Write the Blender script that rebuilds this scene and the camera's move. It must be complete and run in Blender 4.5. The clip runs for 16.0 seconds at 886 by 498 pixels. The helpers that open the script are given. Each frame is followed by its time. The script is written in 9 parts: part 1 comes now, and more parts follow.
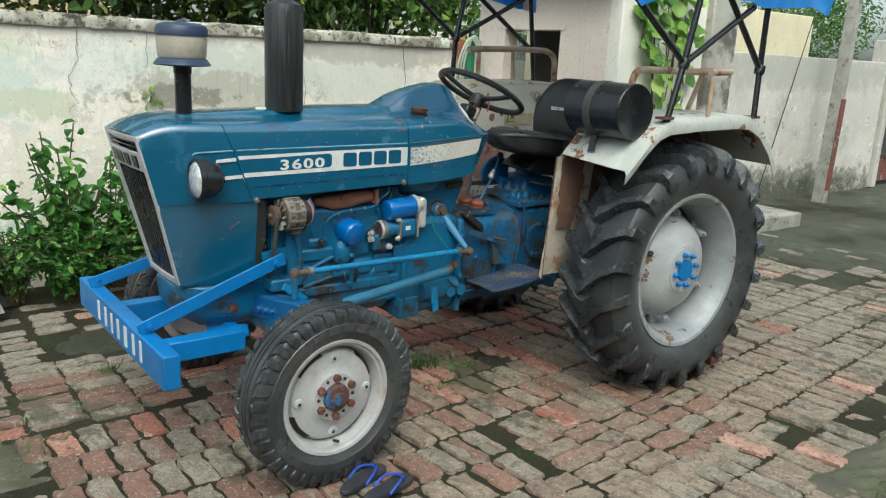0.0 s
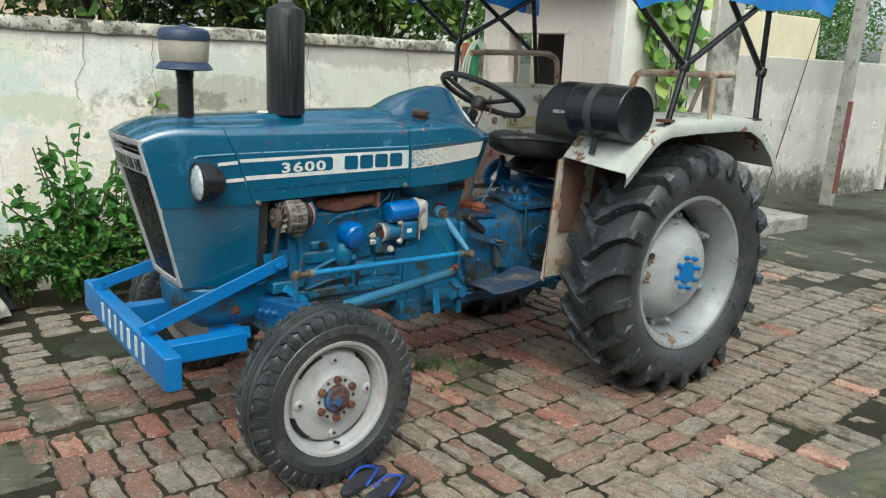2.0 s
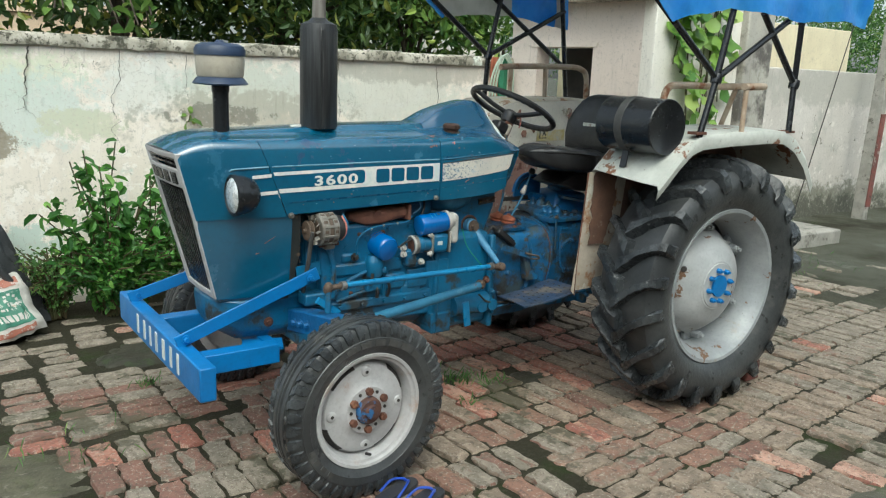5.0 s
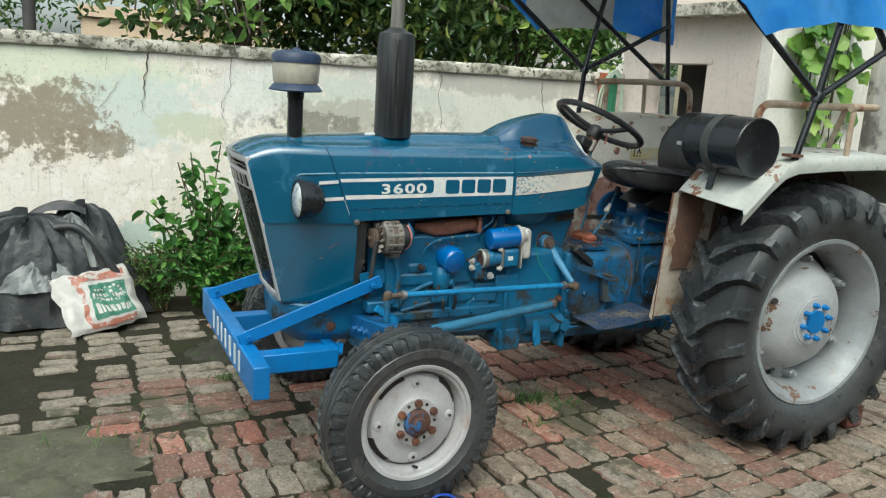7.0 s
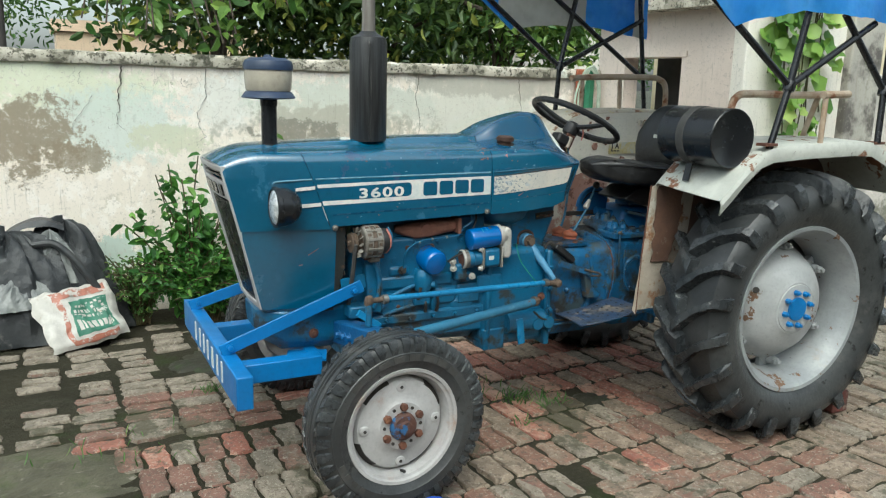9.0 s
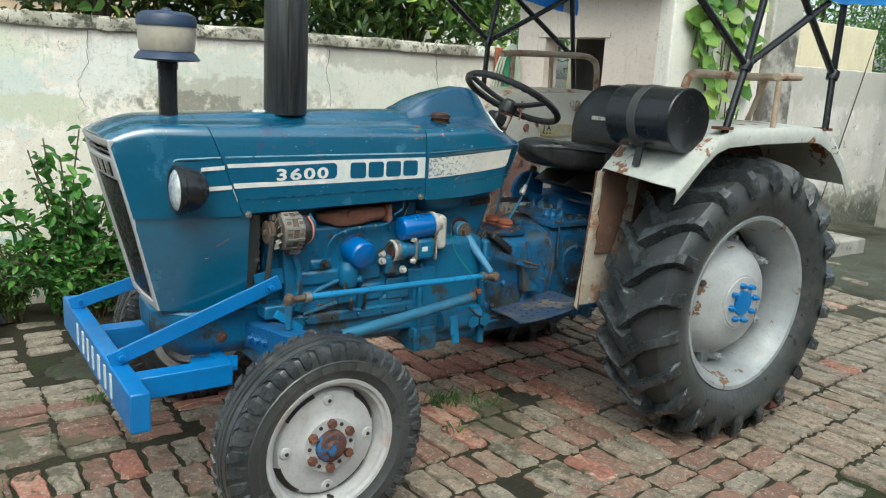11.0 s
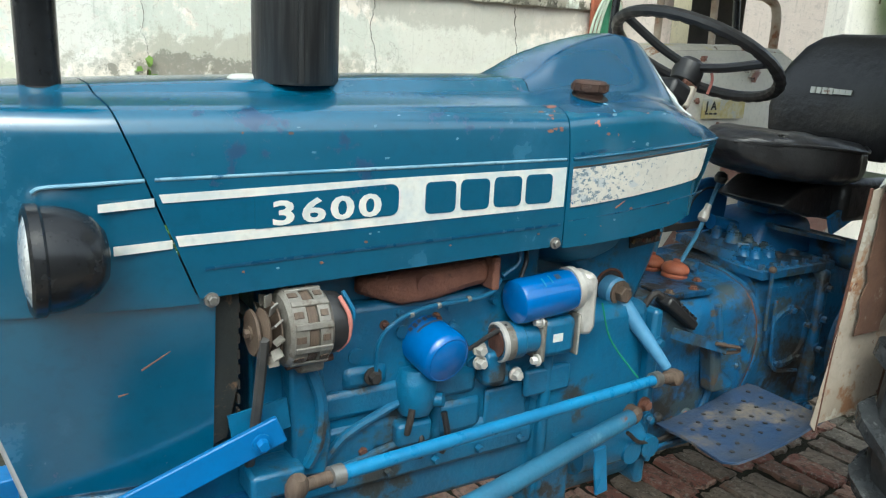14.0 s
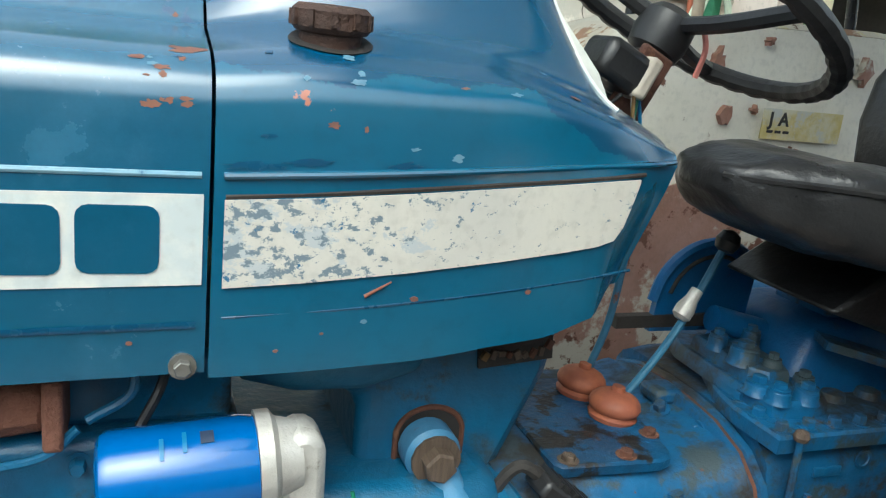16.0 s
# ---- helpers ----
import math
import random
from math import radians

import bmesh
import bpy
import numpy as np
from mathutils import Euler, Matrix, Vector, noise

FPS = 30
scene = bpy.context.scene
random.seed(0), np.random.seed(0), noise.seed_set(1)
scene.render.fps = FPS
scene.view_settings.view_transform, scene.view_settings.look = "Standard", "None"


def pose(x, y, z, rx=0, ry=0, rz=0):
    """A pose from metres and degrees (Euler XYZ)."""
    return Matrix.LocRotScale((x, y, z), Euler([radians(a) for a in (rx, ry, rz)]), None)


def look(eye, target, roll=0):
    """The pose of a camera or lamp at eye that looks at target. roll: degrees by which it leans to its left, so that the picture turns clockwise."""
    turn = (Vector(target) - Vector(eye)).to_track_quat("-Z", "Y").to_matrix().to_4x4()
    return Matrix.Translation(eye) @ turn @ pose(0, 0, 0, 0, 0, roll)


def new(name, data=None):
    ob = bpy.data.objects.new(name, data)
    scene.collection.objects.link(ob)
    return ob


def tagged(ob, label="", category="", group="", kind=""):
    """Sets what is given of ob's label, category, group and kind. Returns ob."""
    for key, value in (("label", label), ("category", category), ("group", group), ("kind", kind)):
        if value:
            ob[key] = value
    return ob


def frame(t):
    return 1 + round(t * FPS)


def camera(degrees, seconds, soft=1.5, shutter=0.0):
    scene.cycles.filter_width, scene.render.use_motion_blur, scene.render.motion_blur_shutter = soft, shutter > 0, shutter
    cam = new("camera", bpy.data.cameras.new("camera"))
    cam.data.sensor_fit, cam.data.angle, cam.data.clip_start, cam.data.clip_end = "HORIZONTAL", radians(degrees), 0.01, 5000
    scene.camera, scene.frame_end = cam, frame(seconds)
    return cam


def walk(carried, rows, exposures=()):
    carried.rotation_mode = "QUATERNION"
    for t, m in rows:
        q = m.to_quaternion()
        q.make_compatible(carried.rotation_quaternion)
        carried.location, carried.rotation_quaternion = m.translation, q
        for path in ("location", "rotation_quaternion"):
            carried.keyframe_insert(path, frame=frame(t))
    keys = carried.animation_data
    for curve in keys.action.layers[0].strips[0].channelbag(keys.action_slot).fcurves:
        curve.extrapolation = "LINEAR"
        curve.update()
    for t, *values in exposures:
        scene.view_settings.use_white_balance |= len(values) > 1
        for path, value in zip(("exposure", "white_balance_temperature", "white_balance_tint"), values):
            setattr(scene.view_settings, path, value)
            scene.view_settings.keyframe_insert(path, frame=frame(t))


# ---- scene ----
cam = camera(58.4, 16.0, soft=1.2)
PATH = [
    (0, (-1.372, -3.095, 1.583), (-0.178, -1.561, 1.11), 2.8),
    (0.5, (-1.371, -3.106, 1.581), (-0.177, -1.573, 1.107), 2.7),
    (1, (-1.361, -3.119, 1.589), (-0.178, -1.575, 1.122), 2.7),
    (1.5, (-1.36, -3.122, 1.585), (-0.182, -1.574, 1.123), 2.6),
    (2, (-1.355, -3.127, 1.583), (-0.178, -1.579, 1.118), 2.6),
    (2.5, (-1.368, -3.127, 1.584), (-0.215, -1.556, 1.135), 2.3),
    (3, (-1.387, -3.13, 1.587), (-0.255, -1.537, 1.158), 2.4),
    (5.5, (-1.376, -3.12, 1.575), (-0.248, -1.526, 1.14), 2.2),
    (6, (-1.338, -3.126, 1.578), (-0.268, -1.498, 1.124), 2.3),
    (6.5, (-1.221, -3.163, 1.574), (-0.288, -1.445, 1.154), 3.9),
    (7, (-1.14, -3.202, 1.57), (-0.281, -1.443, 1.159), 3.5),
    (7.5, (-1.114, -3.216, 1.575), (-0.247, -1.46, 1.167), 2.1),
    (8, (-1.112, -3.214, 1.572), (-0.23, -1.465, 1.168), 1.6),
    (10.3, (-1.097, -3.166, 1.562), (-0.192, -1.43, 1.152), 1.2),
    (10.5, (-1.082, -3.074, 1.528), (-0.117, -1.371, 1.122), 2.3),
    (11, (-1.048, -2.811, 1.513), (0.063, -1.206, 1.078), 3.2),
    (11.5, (-0.971, -2.566, 1.483), (0.189, -0.998, 1.039), 2.3),
    (12, (-0.774, -2.276, 1.496), (0.397, -0.711, 1.073), 2.4),
    (12.5, (-0.592, -1.927, 1.475), (0.671, -0.431, 1.066), 2.4),
    (13, (-0.418, -1.749, 1.475), (0.845, -0.254, 1.066), 2.2),
    (13.5, (-0.339, -1.615, 1.47), (0.761, -0.005, 1.022), 3.2),
    (14, (-0.413, -1.46, 1.419), (0.61, 0.183, 0.913), 3.0),
    (14.5, (-0.3, -1.33, 1.38), (0.809, 0.256, 0.876), 3.5),
    (15, (0.057, -1.221, 1.367), (1.08, 0.433, 0.9), 4.8),
    (15.2, (0.169, -1.117, 1.374), (1.109, 0.569, 0.851), 6.6),
    (15.5, (0.304, -1.054, 1.34), (1.12, 0.705, 0.849), 5.4),
    (16, (0.571, -0.933, 1.333), (1.268, 0.873, 0.832), 6.2),
]
EXPOSURES = [(0, 0.39, 6150, -2), (10.5, 0.45, 6150, -2), (12.0, 0.59, 6050, -2), (13.0, 0.70, 6050, -2), (14.5, 0.80, 6050, -2), (15.0, 0.86, 6050, -2), (16.0, 0.80, 6050, -2)]
walk(cam, [(t, look(eye, target, roll)) for t, eye, target, roll in PATH], EXPOSURES)

# ---- world, sun, exposure ----
SUN_ELEV, SUN_ROT = radians(54), radians(215)
world = bpy.data.worlds.new("sky")
scene.world = world
world.use_nodes = True
wn = world.node_tree.nodes
wl = world.node_tree.links
sky = wn.new("ShaderNodeTexSky")
sky.sky_type = "NISHITA"
sky.sun_disc = False
sky.sun_elevation, sky.sun_rotation = SUN_ELEV, SUN_ROT
sky.air_density, sky.dust_density, sky.ozone_density = 1.0, 4.0, 1.0
hs = wn.new("ShaderNodeHueSaturation")
hs.inputs["Saturation"].default_value = 0.38
wl.new(sky.outputs["Color"], hs.inputs["Color"])
wl.new(hs.outputs["Color"], wn["Background"].inputs["Color"])
wn["Background"].inputs["Strength"].default_value = 0.205
sun = new("sun", bpy.data.lights.new("sun", "SUN"))
sun.data.energy, sun.data.angle, sun.data.color = 0.85, radians(50), (1.0, 0.92, 0.80)
sun.matrix_world = look((-1.6, -3.6, 7.0), (1.0, 0.5, 0.3))

FRONT_TURN = 3.0

# ---- materials ----


def node(nt, kind, **values):
    n = nt.nodes.new(kind)
    for key, value in values.items():
        n.inputs[key].default_value = value
    return n


def coords(nt, stretch=(1, 1, 1), jitter=False):
    tc = nt.nodes.new("ShaderNodeTexCoord")
    mp = nt.nodes.new("ShaderNodeMapping")
    mp.inputs["Scale"].default_value = stretch
    nt.links.new(tc.outputs["Object"], mp.inputs["Vector"])
    if jitter:
        info = nt.nodes.new("ShaderNodeObjectInfo")
        mul = nt.nodes.new("ShaderNodeMath")
        mul.operation = "MULTIPLY"
        mul.inputs[1].default_value = 37.0
        nt.links.new(info.outputs["Random"], mul.inputs[0])
        add = nt.nodes.new("ShaderNodeVectorMath")
        nt.links.new(mp.outputs["Vector"], add.inputs[0])
        nt.links.new(mul.outputs[0], add.inputs[1])
        return add.outputs[0]
    return mp.outputs["Vector"]


def noise_tex(nt, vec, scale, detail=6.0, rough=0.6):
    n = node(nt, "ShaderNodeTexNoise", Scale=scale, Detail=detail, Roughness=rough)
    nt.links.new(vec, n.inputs["Vector"])
    return n.outputs["Fac"]


def ramp(nt, fac, lo, hi):
    n = nt.nodes.new("ShaderNodeMapRange")
    n.interpolation_type = "SMOOTHSTEP"
    n.inputs["From Min"].default_value, n.inputs["From Max"].default_value = lo, hi
    nt.links.new(fac, n.inputs["Value"])
    return n.outputs["Result"]


def mix(nt, fac, a, b):
    n = nt.nodes.new("ShaderNodeMix")
    n.data_type = "RGBA"
    ia, ib = n.inputs[6], n.inputs[7]
    for sock, v in ((n.inputs[0], fac), (ia, a), (ib, b)):
        if isinstance(v, (tuple, list)):
            sock.default_value = (*v, 1.0)
        elif isinstance(v, (int, float)):
            sock.default_value = v
        else:
            nt.links.new(v, sock)
    return n.outputs[2]


def mathn(nt, op, a, b=0.0):
    n = nt.nodes.new("ShaderNodeMath")
    n.operation = op
    n.use_clamp = op in ("MULTIPLY", "ADD")
    for sock, v in ((n.inputs[0], a), (n.inputs[1], b)):
        if isinstance(v, (int, float)):
            sock.default_value = v
        else:
            nt.links.new(v, sock)
    return n.outputs[0]


def mk(name, base, vary=None, rough=0.5, metal=0.0, scale=5.0, bump=0.15, bscale=70.0, layers=(), stretch=(1, 1, 1), coat=0.0, jitter=False, island=0.0, spec=0.5):
    """base to vary by soft noise; layers: (colour, noise scale, from, to, roughness) laid over it where the noise is high."""
    m = bpy.data.materials.new(name)
    m.use_nodes = True
    nt = m.node_tree
    b = nt.nodes["Principled BSDF"]
    vec = coords(nt, stretch, jitter)
    vary = vary or tuple(0.75 * c for c in base)
    col = mix(nt, ramp(nt, noise_tex(nt, vec, scale), 0.35, 0.65), base, vary)
    fine = noise_tex(nt, vec, bscale, 4.0)
    col = mix(nt, mathn(nt, "MULTIPLY", ramp(nt, fine, 0.45, 0.75), 0.35), col, tuple(0.6 * c for c in base))
    rr = mathn(nt, "ADD", mathn(nt, "MULTIPLY", noise_tex(nt, vec, scale * 2.3), 0.3), rough - 0.15)
    for colour, s, lo, hi, lr in layers:
        mask = ramp(nt, noise_tex(nt, vec, s, 9.0, 0.68), lo, hi)
        col = mix(nt, mask, col, colour)
        n = nt.nodes.new("ShaderNodeMix")
        nt.links.new(mask, n.inputs[0])
        nt.links.new(rr, n.inputs[2])
        n.inputs[3].default_value = lr
        rr = n.outputs[0]
    if island or jitter:
        if jitter:
            src = nt.nodes.new("ShaderNodeObjectInfo").outputs["Random"]
        else:
            src = nt.nodes.new("ShaderNodeNewGeometry").outputs["Random Per Island"]
        h = nt.nodes.new("ShaderNodeHueSaturation")
        h.inputs["Hue"].default_value = 0.5
        k = mathn(nt, "ADD", mathn(nt, "MULTIPLY", src, island), 1.0 - island / 2)
        nodes_k = k.node
        nodes_k.use_clamp = False
        nt.links.new(k, h.inputs["Value"])
        nt.links.new(col, h.inputs["Color"])
        col = h.outputs["Color"]
    nt.links.new(col, b.inputs["Base Color"])
    nt.links.new(rr, b.inputs["Roughness"])
    b.inputs["Metallic"].default_value = metal
    b.inputs["Specular IOR Level"].default_value = spec
    b.inputs["Coat Weight"].default_value = coat
    b.inputs["Coat Roughness"].default_value = 0.07
    if bump:
        bp = node(nt, "ShaderNodeBump", Strength=bump, Distance=0.01)
        nt.links.new(fine, bp.inputs["Height"])
        nt.links.new(bp.outputs["Normal"], b.inputs["Normal"])
    return m


RUST = (0.16, 0.055, 0.025)
M = {}
M["hood"] = mk("hood_blue_paint", (0.006, 0.099, 0.186), (0.006, 0.083, 0.158), 0.22, scale=3, bump=0.02, bscale=40,
               layers=[((0.03, 0.15, 0.26), 3.0, 0.55, 0.75, 0.38), ((0.003, 0.05, 0.13), 5.0, 0.615, 0.625, 0.45), ((0.35, 0.45, 0.50), 38.0, 0.725, 0.745, 0.6), ((0.03, 0.025, 0.02), 27.0, 0.725, 0.74, 0.7)], coat=0.9)
M["cowl"] = mk("cowl_blue_paint", (0.006, 0.110, 0.204), (0.006, 0.092, 0.172), 0.22, scale=3, bump=0.02, bscale=40,
               layers=[((0.03, 0.16, 0.28), 3.0, 0.57, 0.75, 0.38), ((0.46, 0.16, 0.09), 14.0, 0.69, 0.70, 0.7), ((0.35, 0.45, 0.50), 38.0, 0.725, 0.745, 0.6)], coat=0.9)


def older_coat(m):
    """An older, darker coat left round the filler and on the hump, with a ragged edge."""
    nt = m.node_tree
    b = nt.nodes["Principled BSDF"]
    vec = coords(nt)
    sep = nt.nodes.new("ShaderNodeSeparateXYZ")
    nt.links.new(vec, sep.inputs[0])
    drop = mathn(nt, "MULTIPLY", ramp(nt, sep.outputs[0], -0.09, 0.03), 0.062)
    rag = mathn(nt, "MULTIPLY", noise_tex(nt, vec, 16.0, 8.0, 0.65), 0.05)
    level = mathn(nt, "ADD", mathn(nt, "SUBTRACT", sep.outputs[2], 0.30), mathn(nt, "ADD", drop, rag))
    level.node.use_clamp = False
    side = ramp(nt, mathn(nt, "MULTIPLY", sep.outputs[1], -1.0), -0.02, 0.02)
    mask = mathn(nt, "MULTIPLY", ramp(nt, level, 1.0205, 1.0225), side)
    col = mix(nt, mask, b.inputs["Base Color"].links[0].from_socket, (0.003, 0.060, 0.132))
    nt.links.new(col, b.inputs["Base Color"])


older_coat(M["cowl"])
for key in ("hood", "cowl"):
    # thick glossy enamel
    enamel = M[key].node_tree.nodes["Principled BSDF"]
    enamel.inputs["Specular IOR Level"].default_value = 0.6
    enamel.inputs["Coat IOR"].default_value = 1.78
    enamel.inputs["Coat Roughness"].default_value = 0.18
# pale colour paints the highlight along the bonnet's pressed bead
M["pin"] = mk("bead_highlight_pale_blue", (0.22, 0.38, 0.47), (0.10, 0.26, 0.38), 0.35, scale=14, bump=0.05, layers=[((0.005, 0.09, 0.19), 24.0, 0.56, 0.64, 0.3)])
# lighter than the rim so that the disc reads as lit
M["disc"] = mk("grey_disc_paint_lightened", (0.44, 0.45, 0.45), (0.36, 0.37, 0.37), 0.40, scale=6, bump=0.06,
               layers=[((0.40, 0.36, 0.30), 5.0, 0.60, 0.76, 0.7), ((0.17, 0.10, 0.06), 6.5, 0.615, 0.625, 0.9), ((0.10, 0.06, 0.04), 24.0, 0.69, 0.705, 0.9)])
M["bare_alloy"] = mk("bare_cast_alloy", (0.62, 0.60, 0.56), (0.48, 0.46, 0.42), 0.42, metal=0.25, scale=14, bump=0.25, layers=[((0.22, 0.18, 0.13), 18.0, 0.60, 0.70, 0.8)])
M["engine"] = mk("engine_blue_paint", (0.009, 0.128, 0.26), (0.012, 0.095, 0.19), 0.38, scale=7, bump=0.3, bscale=55,
                 layers=[((0.06, 0.23, 0.36), 6.0, 0.55, 0.70, 0.42), ((0.030, 0.036, 0.038), 6.0, 0.545, 0.64, 0.65), ((0.09, 0.08, 0.065), 9.0, 0.63, 0.70, 0.8), (RUST, 13.0, 0.68, 0.73, 0.85)], coat=0.25)
M["trans"] = mk("gearbox_blue_paint", (0.010, 0.112, 0.26), (0.016, 0.07, 0.15), 0.42, scale=6, bump=0.25, bscale=50,
                layers=[((0.05, 0.17, 0.34), 7.0, 0.57, 0.70, 0.4), ((0.026, 0.024, 0.021), 6.0, 0.49, 0.61, 0.65), ((0.040, 0.062, 0.072), 15.0, 0.50, 0.60, 0.6), ((0.07, 0.055, 0.04), 11.0, 0.58, 0.66, 0.8), (RUST, 19.0, 0.66, 0.71, 0.85)])
M["grease"] = mk("greasy_blue_plate", (0.010, 0.095, 0.22), (0.010, 0.045, 0.10), 0.4, scale=9, bump=0.5, bscale=40, layers=[((0.014, 0.013, 0.012), 14.0, 0.52, 0.58, 0.45), ((0.10, 0.05, 0.03), 18.0, 0.62, 0.68, 0.8)])
M["bright"] = mk("bright_blue_enamel", (0.010, 0.172, 0.47), (0.010, 0.14, 0.385), 0.38, scale=5, bump=0.08, bscale=60,
                 layers=[((0.01, 0.08, 0.25), 9.0, 0.66, 0.74, 0.6), (RUST, 22.0, 0.74, 0.78, 0.85)])
M["axle"] = mk("deep_blue_axle_paint", (0.009, 0.115, 0.31), (0.012, 0.085, 0.22), 0.42, scale=7, bump=0.2, layers=[((0.10, 0.085, 0.07), 7.0, 0.58, 0.68, 0.8), (RUST, 14.0, 0.66, 0.71, 0.85)])
M["rod"] = mk("blue_rod_paint", (0.02, 0.21, 0.43), (0.015, 0.16, 0.34), 0.3, scale=9, bump=0.12, layers=[((0.20, 0.36, 0.46), 14.0, 0.66, 0.70, 0.4), (RUST, 11.0, 0.64, 0.69, 0.85)])
M["rod2"] = mk("dull_teal_rod_paint", (0.035, 0.165, 0.28), (0.03, 0.12, 0.21), 0.45, scale=8, bump=0.15, layers=[((0.10, 0.24, 0.34), 6.0, 0.58, 0.70, 0.45), (RUST, 12.0, 0.65, 0.70, 0.85)])
M["armpaint"] = mk("pale_blue_arm_paint", (0.085, 0.25, 0.42), (0.06, 0.20, 0.36), 0.4, scale=9, bump=0.15, layers=[(RUST, 14.0, 0.64, 0.70, 0.85)])
# near-black base stands for the shade in the gap behind the radiator panel
M["shroud"] = mk("gap_shade_rusty_sheet", (0.025, 0.028, 0.026), (0.018, 0.024, 0.026), 0.7, scale=7, bump=0.2, layers=[((0.20, 0.12, 0.07), 8.0, 0.58, 0.66, 0.85)])
M["filter"] = mk("glossy_filter_blue", (0.005, 0.125, 0.42), (0.005, 0.11, 0.37), 0.2, scale=4, bump=0.0, coat=0.4)
M["stripe"] = mk("stripe_white_paint", (0.70, 0.70, 0.65), (0.55, 0.60, 0.60), 0.45, scale=20, bump=0.05, layers=[((0.02, 0.13, 0.26), 45.0, 0.69, 0.74, 0.4)])


def worn_stripe():
    """White paint flaked off in small dashes towards its front end."""
    m = mk("worn_stripe_white", (0.63, 0.60, 0.53), (0.56, 0.54, 0.49), 0.5, scale=9, bump=0.05)
    nt = m.node_tree
    b = nt.nodes["Principled BSDF"]
    vec = coords(nt, (1.0, 1.0, 1.5))
    sep = nt.nodes.new("ShaderNodeSeparateXYZ")
    nt.links.new(vec, sep.inputs[0])
    front = mathn(nt, "SUBTRACT", 1.0, ramp(nt, sep.outputs[0], -0.34, -0.06))
    col = b.inputs["Base Color"].links[0].from_socket
    for colour, s, base, gain in (((0.46, 0.49, 0.50), 24.0, 0.36, 0.07), ((0.16, 0.21, 0.25), 62.0, 0.36, 0.085), ((0.02, 0.12, 0.24), 34.0, 0.50, 0.04)):
        k = mathn(nt, "ADD", noise_tex(nt, vec, s, 8.0, 0.72), mathn(nt, "MULTIPLY", front, gain))
        col = mix(nt, ramp(nt, k, 0.50 + base * 0.3, 0.53 + base * 0.3), col, colour)
    nt.links.new(col, b.inputs["Base Color"])
    return m


M["worn_stripe"] = worn_stripe()
M["fender"] = mk("rusty_grey_white_paint", (0.54, 0.55, 0.50), (0.42, 0.43, 0.39), 0.5, scale=5, bump=0.2, bscale=45,
                 layers=[((0.30, 0.24, 0.18), 4.0, 0.56, 0.75, 0.7), ((0.19, 0.09, 0.05), 5.5, 0.575, 0.60, 0.9), ((0.10, 0.05, 0.035), 20.0, 0.64, 0.67, 0.9)])
M["fender_far"] = mk("flaking_ochre_white_paint", (0.56, 0.53, 0.44), (0.44, 0.39, 0.30), 0.55, scale=5, bump=0.25, bscale=45,
                     layers=[((0.52, 0.44, 0.22), 6.0, 0.58, 0.64, 0.7), ((0.26, 0.15, 0.09), 6.5, 0.55, 0.59, 0.9), ((0.10, 0.05, 0.035), 20.0, 0.64, 0.67, 0.9)])
M["fender_in"] = mk("inner_fender_rust_pink", (0.34, 0.20, 0.16), (0.24, 0.11, 0.07), 0.8, scale=4, bump=0.25, layers=[((0.50, 0.46, 0.38), 5.0, 0.51, 0.57, 0.6), ((0.13, 0.055, 0.035), 14.0, 0.57, 0.61, 0.9)])
M["fender_strip"] = mk("beige_rusted_sheet", (0.50, 0.445, 0.37), (0.37, 0.315, 0.25), 0.6, scale=4, bump=0.3, bscale=45,
                       layers=[((0.30, 0.16, 0.085), 7.0, 0.53, 0.62, 0.85), ((0.14, 0.06, 0.035), 9.0, 0.60, 0.63, 0.9), ((0.48, 0.46, 0.40), 8.0, 0.60, 0.64, 0.5)])
# rust brown, dark enough to carry the inner fender's shade too
M["fender_rust"] = mk("brown_rusted_and_shaded_sheet", (0.16, 0.085, 0.055), (0.10, 0.055, 0.04), 0.8, scale=6, bump=0.3, layers=[((0.34, 0.30, 0.24), 5.0, 0.66, 0.72, 0.6)])
M["rust"] = mk("brown_rust", (0.15, 0.06, 0.035), (0.08, 0.035, 0.025), 0.85, scale=14, bump=0.4, bscale=90, layers=[((0.26, 0.12, 0.06), 20.0, 0.58, 0.7, 0.9)])
M["manifold"] = mk("red_rust_cast_iron", (0.235, 0.10, 0.065), (0.16, 0.065, 0.045), 0.85, scale=12, bump=0.5, bscale=110, layers=[((0.07, 0.035, 0.03), 9.0, 0.58, 0.72, 0.9)])
M["rubber"] = mk("weathered_tyre_rubber", (0.024, 0.027, 0.030), (0.060, 0.066, 0.070), 0.27, scale=6, bump=0.45, bscale=45,
                 layers=[((0.085, 0.088, 0.092), 9.0, 0.58, 0.72, 0.55), ((0.20, 0.20, 0.195), 24.0, 0.625, 0.68, 0.8), ((0.010, 0.011, 0.013), 34.0, 0.58, 0.62, 0.5)])
M["sidewall"] = mk("tyre_sidewall_rubber", (0.032, 0.034, 0.036), (0.058, 0.061, 0.062), 0.34, scale=6, bump=0.2, bscale=60,
                   layers=[((0.10, 0.098, 0.092), 7.0, 0.54, 0.74, 0.7), ((0.012, 0.012, 0.013), 18.0, 0.60, 0.66, 0.6)])
